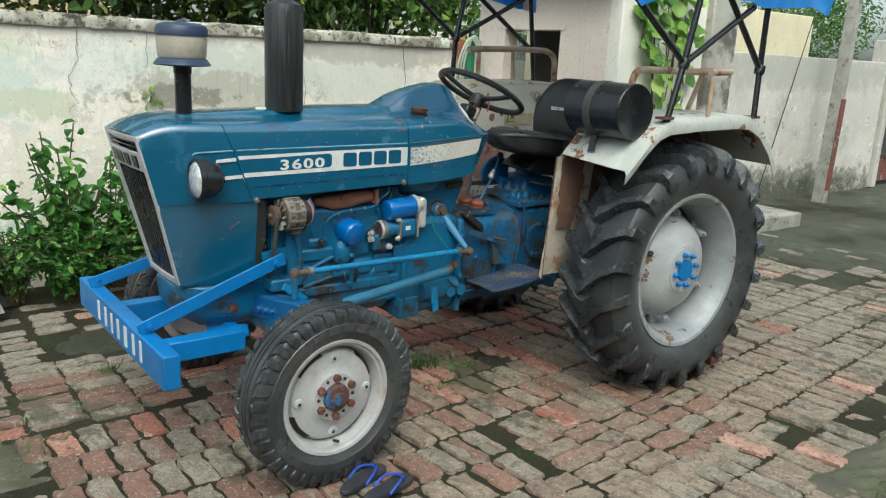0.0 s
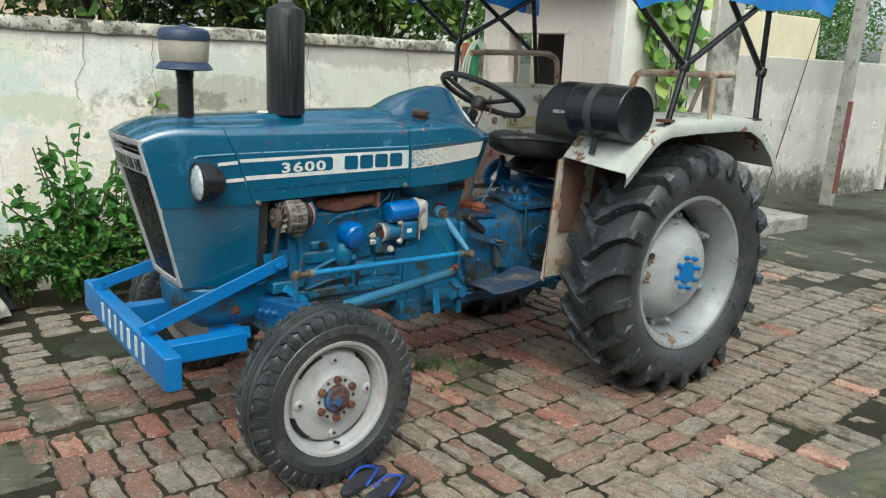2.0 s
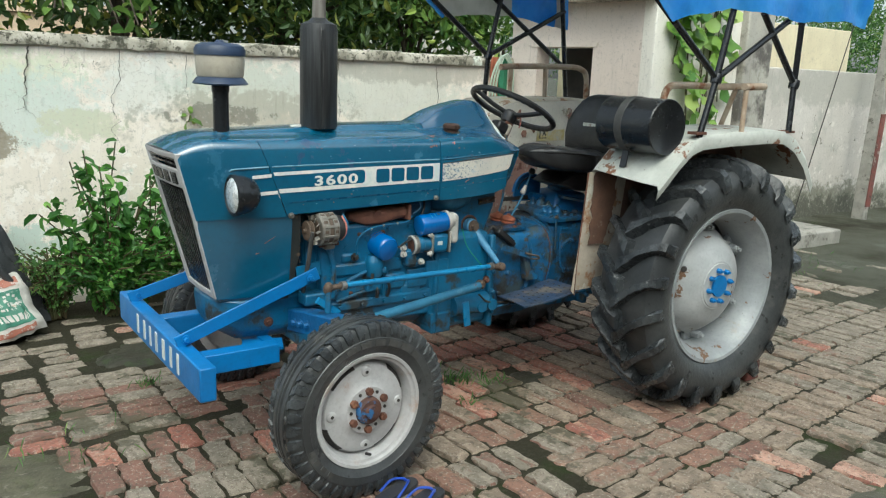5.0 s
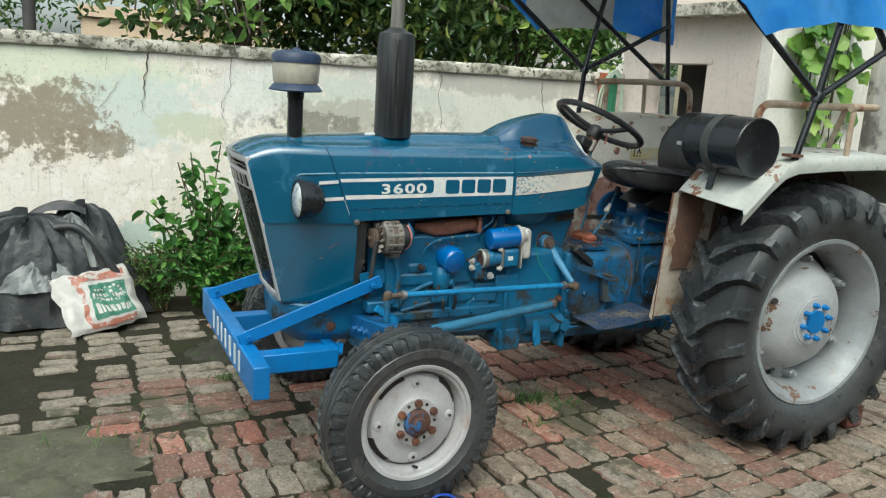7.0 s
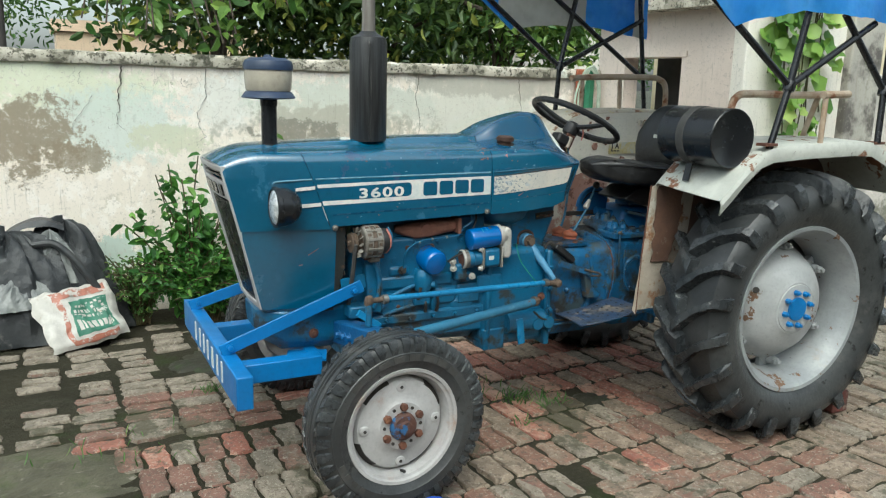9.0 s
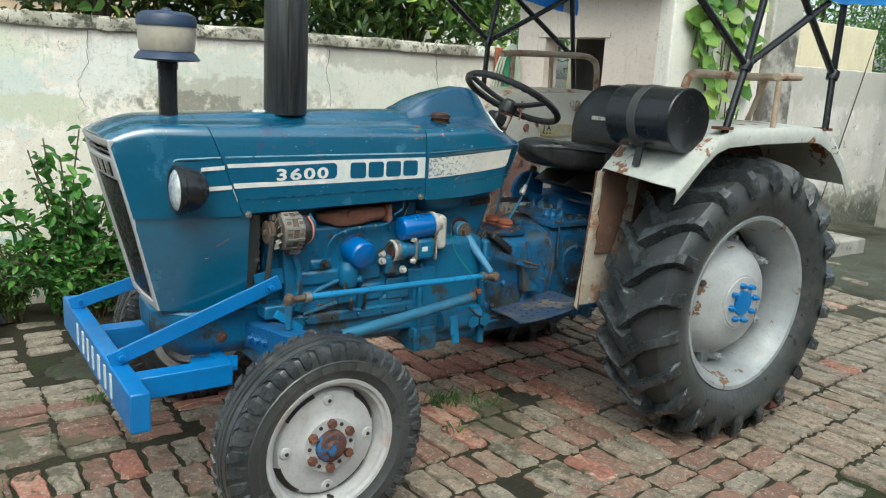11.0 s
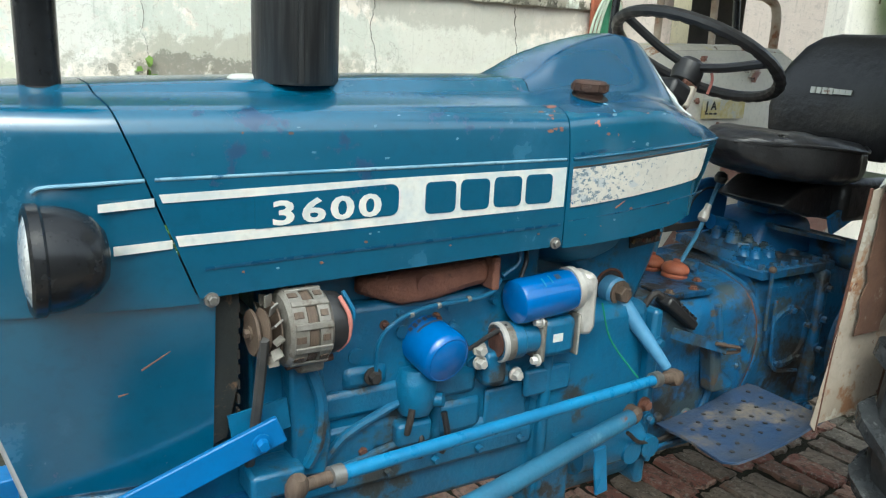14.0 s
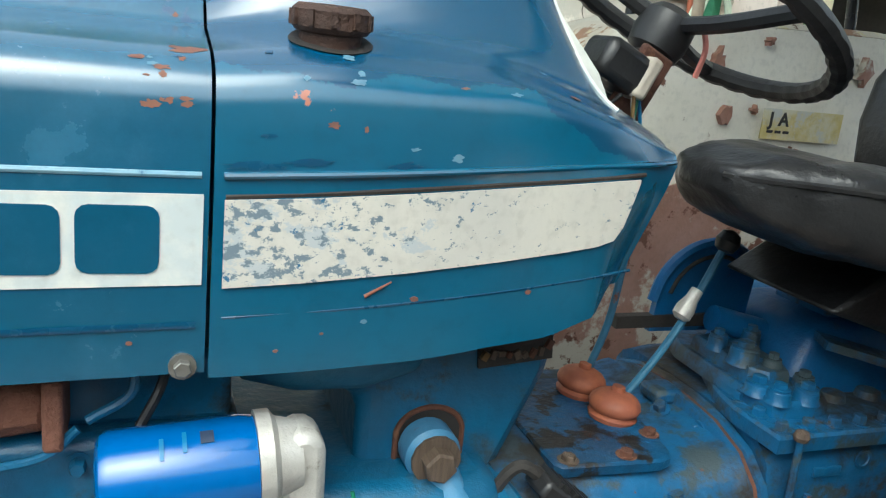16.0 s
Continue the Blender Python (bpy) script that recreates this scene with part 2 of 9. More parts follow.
# darker than the disc: the barrel's shade is put into the paint
M["rim"] = mk("dusty_silver_rim_paint_shaded", (0.33, 0.345, 0.35), (0.25, 0.265, 0.275), 0.42, metal=0.1, scale=6, bump=0.1,
              layers=[((0.30, 0.25, 0.19), 5.0, 0.58, 0.76, 0.7), ((0.17, 0.10, 0.06), 6.0, 0.61, 0.622, 0.9), ((0.10, 0.06, 0.04), 22.0, 0.67, 0.69, 0.9)])
M["rim_white"] = mk("white_front_rim_paint", (0.46, 0.455, 0.455), (0.38, 0.37, 0.37), 0.45, scale=8, bump=0.08,
                    layers=[((0.34, 0.25, 0.20), 6.0, 0.56, 0.74, 0.7), ((0.16, 0.09, 0.06), 25.0, 0.69, 0.73, 0.9)])
M["black"] = mk("black_gloss_paint", (0.009, 0.010, 0.012), (0.016, 0.017, 0.019), 0.24, scale=5, bump=0.05, layers=[((0.06, 0.06, 0.058), 8.0, 0.62, 0.80, 0.6)])
M["muffler"] = mk("streaked_black_muffler", (0.012, 0.012, 0.013), (0.035, 0.036, 0.036), 0.4, scale=10, bump=0.1, stretch=(9, 9, 0.4), layers=[((0.17, 0.165, 0.15), 6.0, 0.60, 0.74, 0.7)])
M["vinyl"] = mk("black_vinyl", (0.012, 0.012, 0.013), (0.024, 0.024, 0.025), 0.34, scale=5, bump=0.35, bscale=30, layers=[((0.055, 0.052, 0.047), 6.0, 0.60, 0.80, 0.6)])
M["plastic"] = mk("black_plastic", (0.014, 0.014, 0.015), (0.024, 0.024, 0.025), 0.4, scale=9, bump=0.1)
# real dark iron, and also the shade in holes drawn as flat dark pieces
M["dark"] = mk("greasy_dark_iron_and_hole_shade", (0.024, 0.022, 0.021), (0.035, 0.030, 0.026), 0.7, scale=9, bump=0.3)
M["steel"] = mk("dull_steel", (0.34, 0.33, 0.31), (0.22, 0.21, 0.19), 0.42, metal=0.7, scale=12, bump=0.2, layers=[((0.12, 0.07, 0.04), 18.0, 0.64, 0.74, 0.85)])
M["alloy"] = mk("cast_aluminium", (0.29, 0.275, 0.245), (0.19, 0.175, 0.15), 0.45, metal=0.4, scale=16, bump=0.3, layers=[((0.13, 0.10, 0.07), 14.0, 0.54, 0.66, 0.8)])
M["stator"] = mk("brown_stator_laminations", (0.12, 0.085, 0.06), (0.08, 0.055, 0.04), 0.7, scale=14, bump=0.3, stretch=(14, 1, 1))
M["clear"] = mk("milky_clear_bowl", (0.46, 0.42, 0.34), (0.38, 0.35, 0.29), 0.18, scale=9, bump=0.02)
M["navy"] = mk("navy_blue_plastic", (0.02, 0.038, 0.085), (0.03, 0.045, 0.08), 0.4, scale=9, bump=0.05)
M["brass"] = mk("tarnished_brass", (0.34, 0.22, 0.09), (0.16, 0.10, 0.05), 0.45, metal=0.6, scale=40, bump=0.1)
M["orange"] = mk("faded_orange_rubber", (0.42, 0.13, 0.06), (0.30, 0.09, 0.05), 0.6, scale=30, bump=0.1)
M["lens"] = mk("headlight_glass", (0.80, 0.81, 0.80), (0.62, 0.64, 0.65), 0.28, metal=0.35, scale=24, bump=0.25, bscale=60, coat=1.0)
M["pipe"] = mk("rusty_beige_pipe", (0.44, 0.36, 0.27), (0.30, 0.20, 0.13), 0.6, scale=9, bump=0.2, layers=[((0.20, 0.085, 0.04), 9.0, 0.56, 0.64, 0.9)])
M["strap"] = mk("grey_rubber_strap", (0.07, 0.068, 0.065), (0.045, 0.044, 0.042), 0.75, scale=20, bump=0.2)
M["tarp"] = mk("blue_tarpaulin", (0.05, 0.32, 0.80), (0.09, 0.42, 0.86), 0.36, scale=7, bump=0.8, bscale=11)
M["tarp_in"] = mk("grey_white_tarp_lining", (0.66, 0.66, 0.63), (0.56, 0.56, 0.54), 0.7, scale=4, bump=0.25, bscale=14)
M["sticker"] = mk("faded_yellow_sticker", (0.55, 0.44, 0.16), (0.60, 0.56, 0.40), 0.6, scale=20, bump=0.02, layers=[((0.5, 0.5, 0.46), 16.0, 0.52, 0.6, 0.6)])
M["mudboard"] = mk("muddy_blue_steel", (0.022, 0.05, 0.11), (0.05, 0.06, 0.08), 0.55, scale=9, bump=0.3, layers=[((0.14, 0.12, 0.10), 8.0, 0.52, 0.66, 0.85)])
M["tailpipe"] = mk("grey_brown_exhaust_pipe", (0.20, 0.185, 0.165), (0.13, 0.115, 0.10), 0.6, scale=9, bump=0.2, stretch=(6, 6, 0.6))
M["cap"] = mk("dark_rusty_cap", (0.040, 0.020, 0.014), (0.075, 0.035, 0.022), 0.75, scale=18, bump=0.5, bscale=90, layers=[((0.22, 0.17, 0.13), 26.0, 0.62, 0.70, 0.8)])


def let_light_through(m, share):
    """Thin cloth: part of the light passes."""
    nt = m.node_tree
    b = nt.nodes["Principled BSDF"]
    tr = nt.nodes.new("ShaderNodeBsdfTranslucent")
    src = b.inputs["Base Color"].links[0].from_socket
    nt.links.new(src, tr.inputs["Color"])
    ms = nt.nodes.new("ShaderNodeMixShader")
    ms.inputs[0].default_value = share
    nt.links.new(b.outputs[0], ms.inputs[1])
    nt.links.new(tr.outputs[0], ms.inputs[2])
    nt.links.new(ms.outputs[0], nt.nodes["Material Output"].inputs["Surface"])


let_light_through(M["tarp"], 0.45)
let_light_through(M["tarp_in"], 0.55)
M["hub"] = mk("rusty_hub_with_blue_traces", (0.11, 0.05, 0.035), (0.06, 0.03, 0.025), 0.7, scale=18, bump=0.4, layers=[((0.03, 0.12, 0.28), 24.0, 0.52, 0.57, 0.5), ((0.20, 0.09, 0.06), 30.0, 0.60, 0.66, 0.9)])
M["cream"] = mk("cream_fender_paint", (0.74, 0.70, 0.60), (0.66, 0.62, 0.52), 0.5, scale=5, bump=0.15, layers=[((0.40, 0.34, 0.26), 16.0, 0.64, 0.68, 0.8), ((0.17, 0.085, 0.055), 7.0, 0.66, 0.68, 0.9)])
M["primer"] = mk("orange_primer_chip", (0.22, 0.092, 0.058), (0.13, 0.062, 0.05), 0.7, scale=30, bump=0.1)
M["pale_chip"] = mk("pale_paint_chip", (0.13, 0.25, 0.33), (0.07, 0.19, 0.29), 0.5, scale=30, bump=0.1)
# serves real touched-up spots and also the painted shade of pressed creases
M["touch_up"] = mk("dark_blue_touch_up_and_crease_shade", (0.003, 0.055, 0.125), (0.004, 0.065, 0.14), 0.28, scale=9, bump=0.02, coat=0.8)
M["wire"] = mk("green_wire", (0.02, 0.22, 0.12), None, 0.5, bump=0)
M["pinkwire"] = mk("pink_wire", (0.6, 0.22, 0.18), None, 0.5, bump=0)


def leaf_mat(name, dark, light, lit):
    """Leaves that vary from one to the next, glossy on top, light passing through them; a share is coloured as sunlit
    (lit).
    """
    m = bpy.data.materials.new(name)
    m.use_nodes = True
    nt = m.node_tree
    b = nt.nodes["Principled BSDF"]
    g = nt.nodes.new("ShaderNodeNewGeometry")
    r = g.outputs["Random Per Island"]
    c = mix(nt, ramp(nt, r, 0.0, 0.85), dark, light)
    c = mix(nt, ramp(nt, r, 0.86, 1.0), c, lit)
    nt.links.new(c, b.inputs["Base Color"])
    b.inputs["Roughness"].default_value = 0.45
    tr = nt.nodes.new("ShaderNodeBsdfTranslucent")
    nt.links.new(c, tr.inputs["Color"])
    ms = nt.nodes.new("ShaderNodeMixShader")
    ms.inputs[0].default_value = 0.35
    nt.links.new(b.outputs[0], ms.inputs[1])
    nt.links.new(tr.outputs[0], ms.inputs[2])
    nt.links.new(ms.outputs[0], nt.nodes["Material Output"].inputs["Surface"])
    return m


M["leaf_shrub"] = leaf_mat("shrub_leaves", (0.028, 0.105, 0.018), (0.10, 0.27, 0.045), (0.26, 0.46, 0.11))
# back crowns coloured darker to paint the shade in their depth
M["leaf_tree"] = leaf_mat("tree_leaves", (0.032, 0.072, 0.019), (0.105, 0.170, 0.038), (0.46, 0.46, 0.09))
# lighter leaves, coloured as if the sun fell on them
M["leaf_branch"] = leaf_mat("guava_leaves", (0.045, 0.12, 0.022), (0.17, 0.29, 0.055), (0.42, 0.52, 0.12))
M["leaf_vine"] = leaf_mat("vine_leaves", (0.08, 0.20, 0.03), (0.24, 0.40, 0.075), (0.44, 0.56, 0.16))
M["leaf_far"] = leaf_mat("far_tree_leaves", (0.045, 0.12, 0.03), (0.13, 0.25, 0.06), (0.28, 0.38, 0.10))
M["bark"] = mk("brown_bark", (0.09, 0.065, 0.045), (0.05, 0.04, 0.03), 0.85, scale=10, bump=0.5, stretch=(3, 3, 0.6))
M["stem"] = mk("green_brown_stem", (0.07, 0.08, 0.03), (0.09, 0.06, 0.03), 0.7, scale=20, bump=0.1)

# ---- mesh helpers ----


def finish(bm, name, smooth=35.0):
    bmesh.ops.recalc_face_normals(bm, faces=bm.faces)
    me = bpy.data.meshes.new(name)
    bm.to_mesh(me)
    bm.free()
    if smooth:
        for p in me.polygons:
            p.use_smooth = True
        me.set_sharp_from_angle(angle=radians(smooth))
    return me


def thing(name, base, label, category, group="", kind=""):
    ob = new(name)
    ob.empty_display_size = 0.05
    ob.location = base
    return tagged(ob, label, category, group, kind)


def world_loc(ob):
    v = Vector(ob.location)
    while ob.parent:
        ob = ob.parent
        v += Vector(ob.location)
    return v


def part(name, bm, material, parent, label="", smooth=35.0, solid=0.0, bevel=0.0):
    """Links a bmesh, drawn in world places, as one mesh under parent."""
    me = finish(bm, name, smooth)
    for mm in material if isinstance(material, list) else [material]:
        me.materials.append(mm)
    ob = new(name, me)
    if parent:
        ob.parent = parent
        me.transform(Matrix.Translation(-world_loc(parent)))
    if label:
        ob["label"] = label
    if solid:
        # crisp rims: sharp edges round the open border
        used = np.bincount([lp.edge_index for lp in me.loops], minlength=len(me.edges))
        for e in me.edges:
            if used[e.index] == 1:
                e.use_edge_sharp = True
        md = ob.modifiers.new("thickness", "SOLIDIFY")
        md.thickness, md.offset = solid, 0.0
    if bevel:
        md = ob.modifiers.new("edges", "BEVEL")
        md.width, md.segments, md.limit_method, md.angle_limit = bevel, 2, "ANGLE", radians(40)
    return ob


def solo(name, bm, material, label, category, group="", kind="", smooth=35.0, solid=0.0, bevel=0.0):
    return tagged(part(name, bm, material, None, "", smooth, solid, bevel), label, category, group, kind)


def box(bm, c, s, rot=None, taper=1.0):
    """A box of size s about c; taper narrows its top."""
    m = Matrix.Translation(c) @ (rot or Matrix.Identity(4)) @ Matrix.Diagonal((*s, 1))
    vs = bmesh.ops.create_cube(bm, size=1.0, matrix=Matrix.Identity(4))["verts"]
    for v in vs:
        if v.co.z > 0 and taper != 1.0:
            v.co.x *= taper
            v.co.y *= taper
        v.co = m @ v.co
    return vs


def bx(c, s, rot=None, taper=1.0):
    bm = bmesh.new()
    box(bm, c, s, rot, taper)
    return bm


def axes(d):
    d = Vector(d).normalized()
    a = d.orthogonal().normalized()
    return d, a, d.cross(a)


def rings(bm, loops, close=True, caps=True):
    """Skin a row of vertex loops."""
    vv = [[bm.verts.new(p) for p in lp] for lp in loops]
    n = len(vv[0])
    for a, b in zip(vv, vv[1:]):
        for i in range(n if close else n - 1):
            bm.faces.new((a[i], a[(i + 1) % n], b[(i + 1) % n], b[i]))
    if caps and close:
        bm.faces.new(vv[0][::-1])
        bm.faces.new(vv[-1])
    return vv


def lathe(bm, profile, at, axis=(0, 0, 1), seg=28, caps=True):
    """profile: (radius, distance along axis)."""
    d, a, b = axes(axis)
    at = Vector(at)
    loops = [[at + d * t + (a * math.cos(2 * math.pi * i / seg) + b * math.sin(2 * math.pi * i / seg)) * r for i in range(seg)] for r, t in profile]
    rings(bm, loops, True, caps)


def lt(profile, at, axis=(0, 0, 1), seg=28, caps=True):
    bm = bmesh.new()
    lathe(bm, profile, at, axis, seg, caps)
    return bm


def rod(bm, p, q, r, r2=None, seg=12):
    p, q = Vector(p), Vector(q)
    lathe(bm, [(r, 0), (r if r2 is None else r2, (q - p).length)], p, q - p, seg)


def rd(p, q, r, r2=None, seg=12):
    bm = bmesh.new()
    rod(bm, p, q, r, r2, seg)
    return bm


def smooth_line(pts, n=6):
    """Catmull-Rom through pts."""
    pts = [Vector(p) for p in pts]
    ext = [2 * pts[0] - pts[1], *pts, 2 * pts[-1] - pts[-2]]
    out = []
    for i in range(1, len(ext) - 2):
        p0, p1, p2, p3 = ext[i - 1:i + 3]
        for k in range(n):
            t = k / n
            out.append(0.5 * (2 * p1 + (p2 - p0) * t + (2 * p0 - 5 * p1 + 4 * p2 - p3) * t * t + (3 * p1 - p0 - 3 * p2 + p3) * t ** 3))
    out.append(pts[-1])
    return out


def tube(bm, pts, r, seg=8, curve=True, n=6):
    line = smooth_line(pts, n) if curve else [Vector(p) for p in pts]
    loops = []
    ref = None
    for i, p in enumerate(line):
        d = (line[min(i + 1, len(line) - 1)] - line[max(i - 1, 0)]).normalized()
        ref = d.orthogonal().normalized() if ref is None else (ref - d * ref.dot(d)).normalized()
        b = d.cross(ref)
        loops.append([p + (ref * math.cos(2 * math.pi * k / seg) + b * math.sin(2 * math.pi * k / seg)) * r for k in range(seg)])
    rings(bm, loops)


def tb(pts, r, seg=8, curve=True, n=6):
    bm = bmesh.new()
    tube(bm, pts, r, seg, curve, n)
    return bm


def bar(bm, p, q, w, h, up=(0, 0, 1)):
    """A flat bar from p to q, w across and h along up."""
    p, q, up = Vector(p), Vector(q), Vector(up)
    d = (q - p).normalized()
    s = d.cross(up).normalized()
    u = s.cross(d)
    loops = [[e + s * a * w / 2 + u * b * h / 2 for a, b in ((-1, -1), (1, -1), (1, 1), (-1, 1))] for e in (p, q)]
    rings(bm, loops)


def br(p, q, w, h, up=(0, 0, 1)):
    bm = bmesh.new()
    bar(bm, p, q, w, h, up)
    return bm


def sheet(bm, rows):
    """A grid of points as an open sheet."""
    return rings(bm, rows, close=False, caps=False)


def prism(bm, poly, y0, y1):
    """A polygon in x, z drawn out from y0 to y1."""
    rings(bm, [[(x, y0, z) for x, z in poly], [(x, y1, z) for x, z in poly]])


def pr(poly, y0, y1):
    bm = bmesh.new()
    prism(bm, poly, y0, y1)
    return bm


def hexbolt(bm, at, axis, r=0.012, h=0.012):
    lathe(bm, [(r, 0), (r, h * 0.85), (r * 0.85, h)], at, axis, 6)


def bolt(parent, at, axis=(0, -1, 0), r=0.012, h=0.014, material=None, name="bolt", label=""):
    bm = bmesh.new()
    lathe(bm, [(r * 1.5, -0.002), (r * 1.5, 0.003)], at, axis, 14)
    hexbolt(bm, Vector(at) + Vector(axis).normalized() * 0.003, axis, r, h)
    return part(name, bm, material or M["rust"], parent, label)


def lerp(a, b, t):
    return a + (b - a) * t


def table(x, rows):
    """Straight lines between rows of (x, value)."""
    if x <= rows[0][0]:
        return rows[0][1]
    for (a, u), (b, v) in zip(rows, rows[1:]):
        if x <= b:
            t = (x - a) / (b - a)
            t = t * t * (3 - 2 * t)
            return u + (v - u) * t
    return rows[-1][1]


def table_line(x, rows):
    if x <= rows[0][0]:
        return rows[0][1]
    for (a, u), (b, v) in zip(rows, rows[1:]):
        if x <= b:
            return u + (v - u) * (x - a) / (b - a)
    return rows[-1][1]


def leaves(name, spots, size, spread, seed, up=0.6, wide=0.5, fold=0.25):
    """A mesh of many folded leaves: spots is an array of places, each leaf turned by chance."""
    rng = np.random.default_rng(seed)
    n = len(spots)
    nrm = rng.normal(size=(n, 3)) * spread + np.array([0, 0, up])
    nrm /= np.linalg.norm(nrm, axis=1)[:, None]
    t = rng.normal(size=(n, 3))
    t[:, 2] -= 0.5
    t -= nrm * (t * nrm).sum(1)[:, None]
    t /= np.linalg.norm(t, axis=1)[:, None]
    s = np.cross(nrm, t)
    L = size * rng.uniform(0.6, 1.25, (n, 1))
    W = L * wide
    base = np.asarray(spots, float)
    lift = nrm * L * fold * 0.5
    v = np.stack([base, base + t * L * 0.3 + s * W * 0.42 + lift, base + t * L * 0.72 + s * W * 0.36 + lift * 0.8, base + t * L - nrm * L * 0.12,
                  base + t * L * 0.72 - s * W * 0.36 + lift * 0.8, base + t * L * 0.3 - s * W * 0.42 + lift, base + t * L * 0.5], 1).reshape(-1, 3)
    f = np.array([(0, 1, 6), (1, 2, 6), (2, 3, 6), (3, 4, 6), (4, 5, 6), (5, 0, 6)])
    faces = (f[None] + 7 * np.arange(n)[:, None, None]).reshape(-1, 3)
    me = bpy.data.meshes.new(name)
    me.from_pydata(v.tolist(), [], faces.tolist())
    return me


def broad_leaves(name, spots, size, seed, face=(0, -1, 0.35), n_edge=11):
    """Large lobed leaves that hang flat against a wall, each with its own turn and cup."""
    rng = np.random.default_rng(seed)
    n = len(spots)
    nrm = rng.normal(size=(n, 3)) * 0.33 + np.array(face)
    nrm /= np.linalg.norm(nrm, axis=1)[:, None]
    t = rng.normal(size=(n, 3)) * 0.45 + np.array([0, 0, -1.0])
    t -= nrm * (t * nrm).sum(1)[:, None]
    t /= np.linalg.norm(t, axis=1)[:, None]
    s = np.cross(nrm, t)
    L = size * rng.uniform(0.55, 1.2, n)
    base = np.asarray(spots, float)
    cols = [base + t * (L * 0.42)[:, None] - nrm * (L * 0.06)[:, None]]
    for k in range(n_edge):
        a = 2 * math.pi * k / n_edge
        r = 0.5 * (1 + 0.10 * math.cos(5 * a) - 0.28 * math.exp(-((a - math.pi) / 0.35) ** 2)) * (1 + 0.07 * rng.normal(size=n))
        cup = 0.10 * math.cos(2 * a) + 0.05 * rng.normal(size=n)
        cols.append(base + t * (L * (0.42 + r * math.cos(a)))[:, None] + s * (L * r * 0.92 * math.sin(a))[:, None] + nrm * (L * cup)[:, None])
    v = np.stack(cols, 1).reshape(-1, 3)
    f = np.array([(0, 1 + k, 1 + (k + 1) % n_edge) for k in range(n_edge)])
    faces = (f[None] + (n_edge + 1) * np.arange(n)[:, None, None]).reshape(-1, 3)
    me = bpy.data.meshes.new(name)
    me.from_pydata(v.tolist(), [], faces.tolist())
    for p in me.polygons:
        p.use_smooth = True
    return me


def mesh_part(name, me, material, parent, label=""):
    me.materials.append(material)
    ob = new(name, me)
    if parent:
        ob.parent = parent
        me.transform(Matrix.Translation(-world_loc(parent)))
    if label:
        ob["label"] = label
    return ob
# ---- the large structure ----


def wall_mat(name, base, vary, patches, cracks=0.0, spots=()):
    """Limewashed plaster: soft stains, green and grey patches with their own outlines, hair cracks and fine relief."""
    m = bpy.data.materials.new(name)
    m.use_nodes = True
    nt = m.node_tree
    b = nt.nodes["Principled BSDF"]
    vec = coords(nt)
    col = mix(nt, ramp(nt, noise_tex(nt, vec, 1.6), 0.35, 0.65), base, vary)
    col = mix(nt, mathn(nt, "MULTIPLY", ramp(nt, noise_tex(nt, coords(nt, (7, 7, 0.7)), 2.2), 0.5, 0.75), 0.4), col, tuple(0.72 * c for c in base))
    for colour, s, lo, hi in patches:
        col = mix(nt, ramp(nt, noise_tex(nt, vec, s, 9.0, 0.66), lo, hi), col, colour)
    if spots:
        sep = nt.nodes.new("ShaderNodeSeparateXYZ")
        nt.links.new(vec, sep.inputs[0])
        rag = noise_tex(nt, vec, 7.5, 12.0, 0.80)
        for sx, sz, rx, rz, colour, edge, share in spots:
            dx = mathn(nt, "POWER", mathn(nt, "ABSOLUTE", mathn(nt, "DIVIDE", mathn(nt, "SUBTRACT", sep.outputs[0], sx), rx)), 2.0)
            dz = mathn(nt, "POWER", mathn(nt, "ABSOLUTE", mathn(nt, "DIVIDE", mathn(nt, "SUBTRACT", sep.outputs[2], sz), rz)), 2.0)
            dd = nt.nodes.new("ShaderNodeMath")
            nt.links.new(dx, dd.inputs[0])
            nt.links.new(dz, dd.inputs[1])
            k = nt.nodes.new("ShaderNodeMath")
            k.operation = "MULTIPLY_ADD"
            nt.links.new(rag, k.inputs[0])
            k.inputs[1].default_value = 5.0
            nt.links.new(dd.outputs[0], k.inputs[2])
            col = mix(nt, mathn(nt, "MULTIPLY", mathn(nt, "SUBTRACT", 1.0, ramp(nt, k.outputs[0], 2.90, 2.90 + edge)), share), col, colour)
    fine = noise_tex(nt, vec, 60, 6.0, 0.7)
    col = mix(nt, mathn(nt, "MULTIPLY", ramp(nt, fine, 0.56, 0.70), 0.55), col, tuple(0.42 * c for c in base))
    flake = noise_tex(nt, vec, 26, 10.0, 0.78)
    col = mix(nt, mathn(nt, "MULTIPLY", ramp(nt, flake, 0.565, 0.59), 0.50), col, tuple(0.62 * c for c in base))
    col = mix(nt, mathn(nt, "MULTIPLY", ramp(nt, noise_tex(nt, coords(nt, (16, 16, 1.1)), 3.0, 6.0), 0.58, 0.70), 0.30), col, (0.24, 0.22, 0.17))
    height = fine
    if cracks:
        vo = nt.nodes.new("ShaderNodeTexVoronoi")
        vo.feature = "DISTANCE_TO_EDGE"
        vo.inputs["Scale"].default_value = 5.5
        wob = node(nt, "ShaderNodeTexNoise", Scale=5.0, Detail=6.0)
        nt.links.new(vec, wob.inputs["Vector"])
        add = nt.nodes.new("ShaderNodeVectorMath")
        add.operation = "MULTIPLY_ADD"
        nt.links.new(wob.outputs["Color"], add.inputs[0])
        add.inputs[1].default_value = (0.28, 0.28, 0.28)
        nt.links.new(vec, add.inputs[2])
        nt.links.new(add.outputs[0], vo.inputs["Vector"])
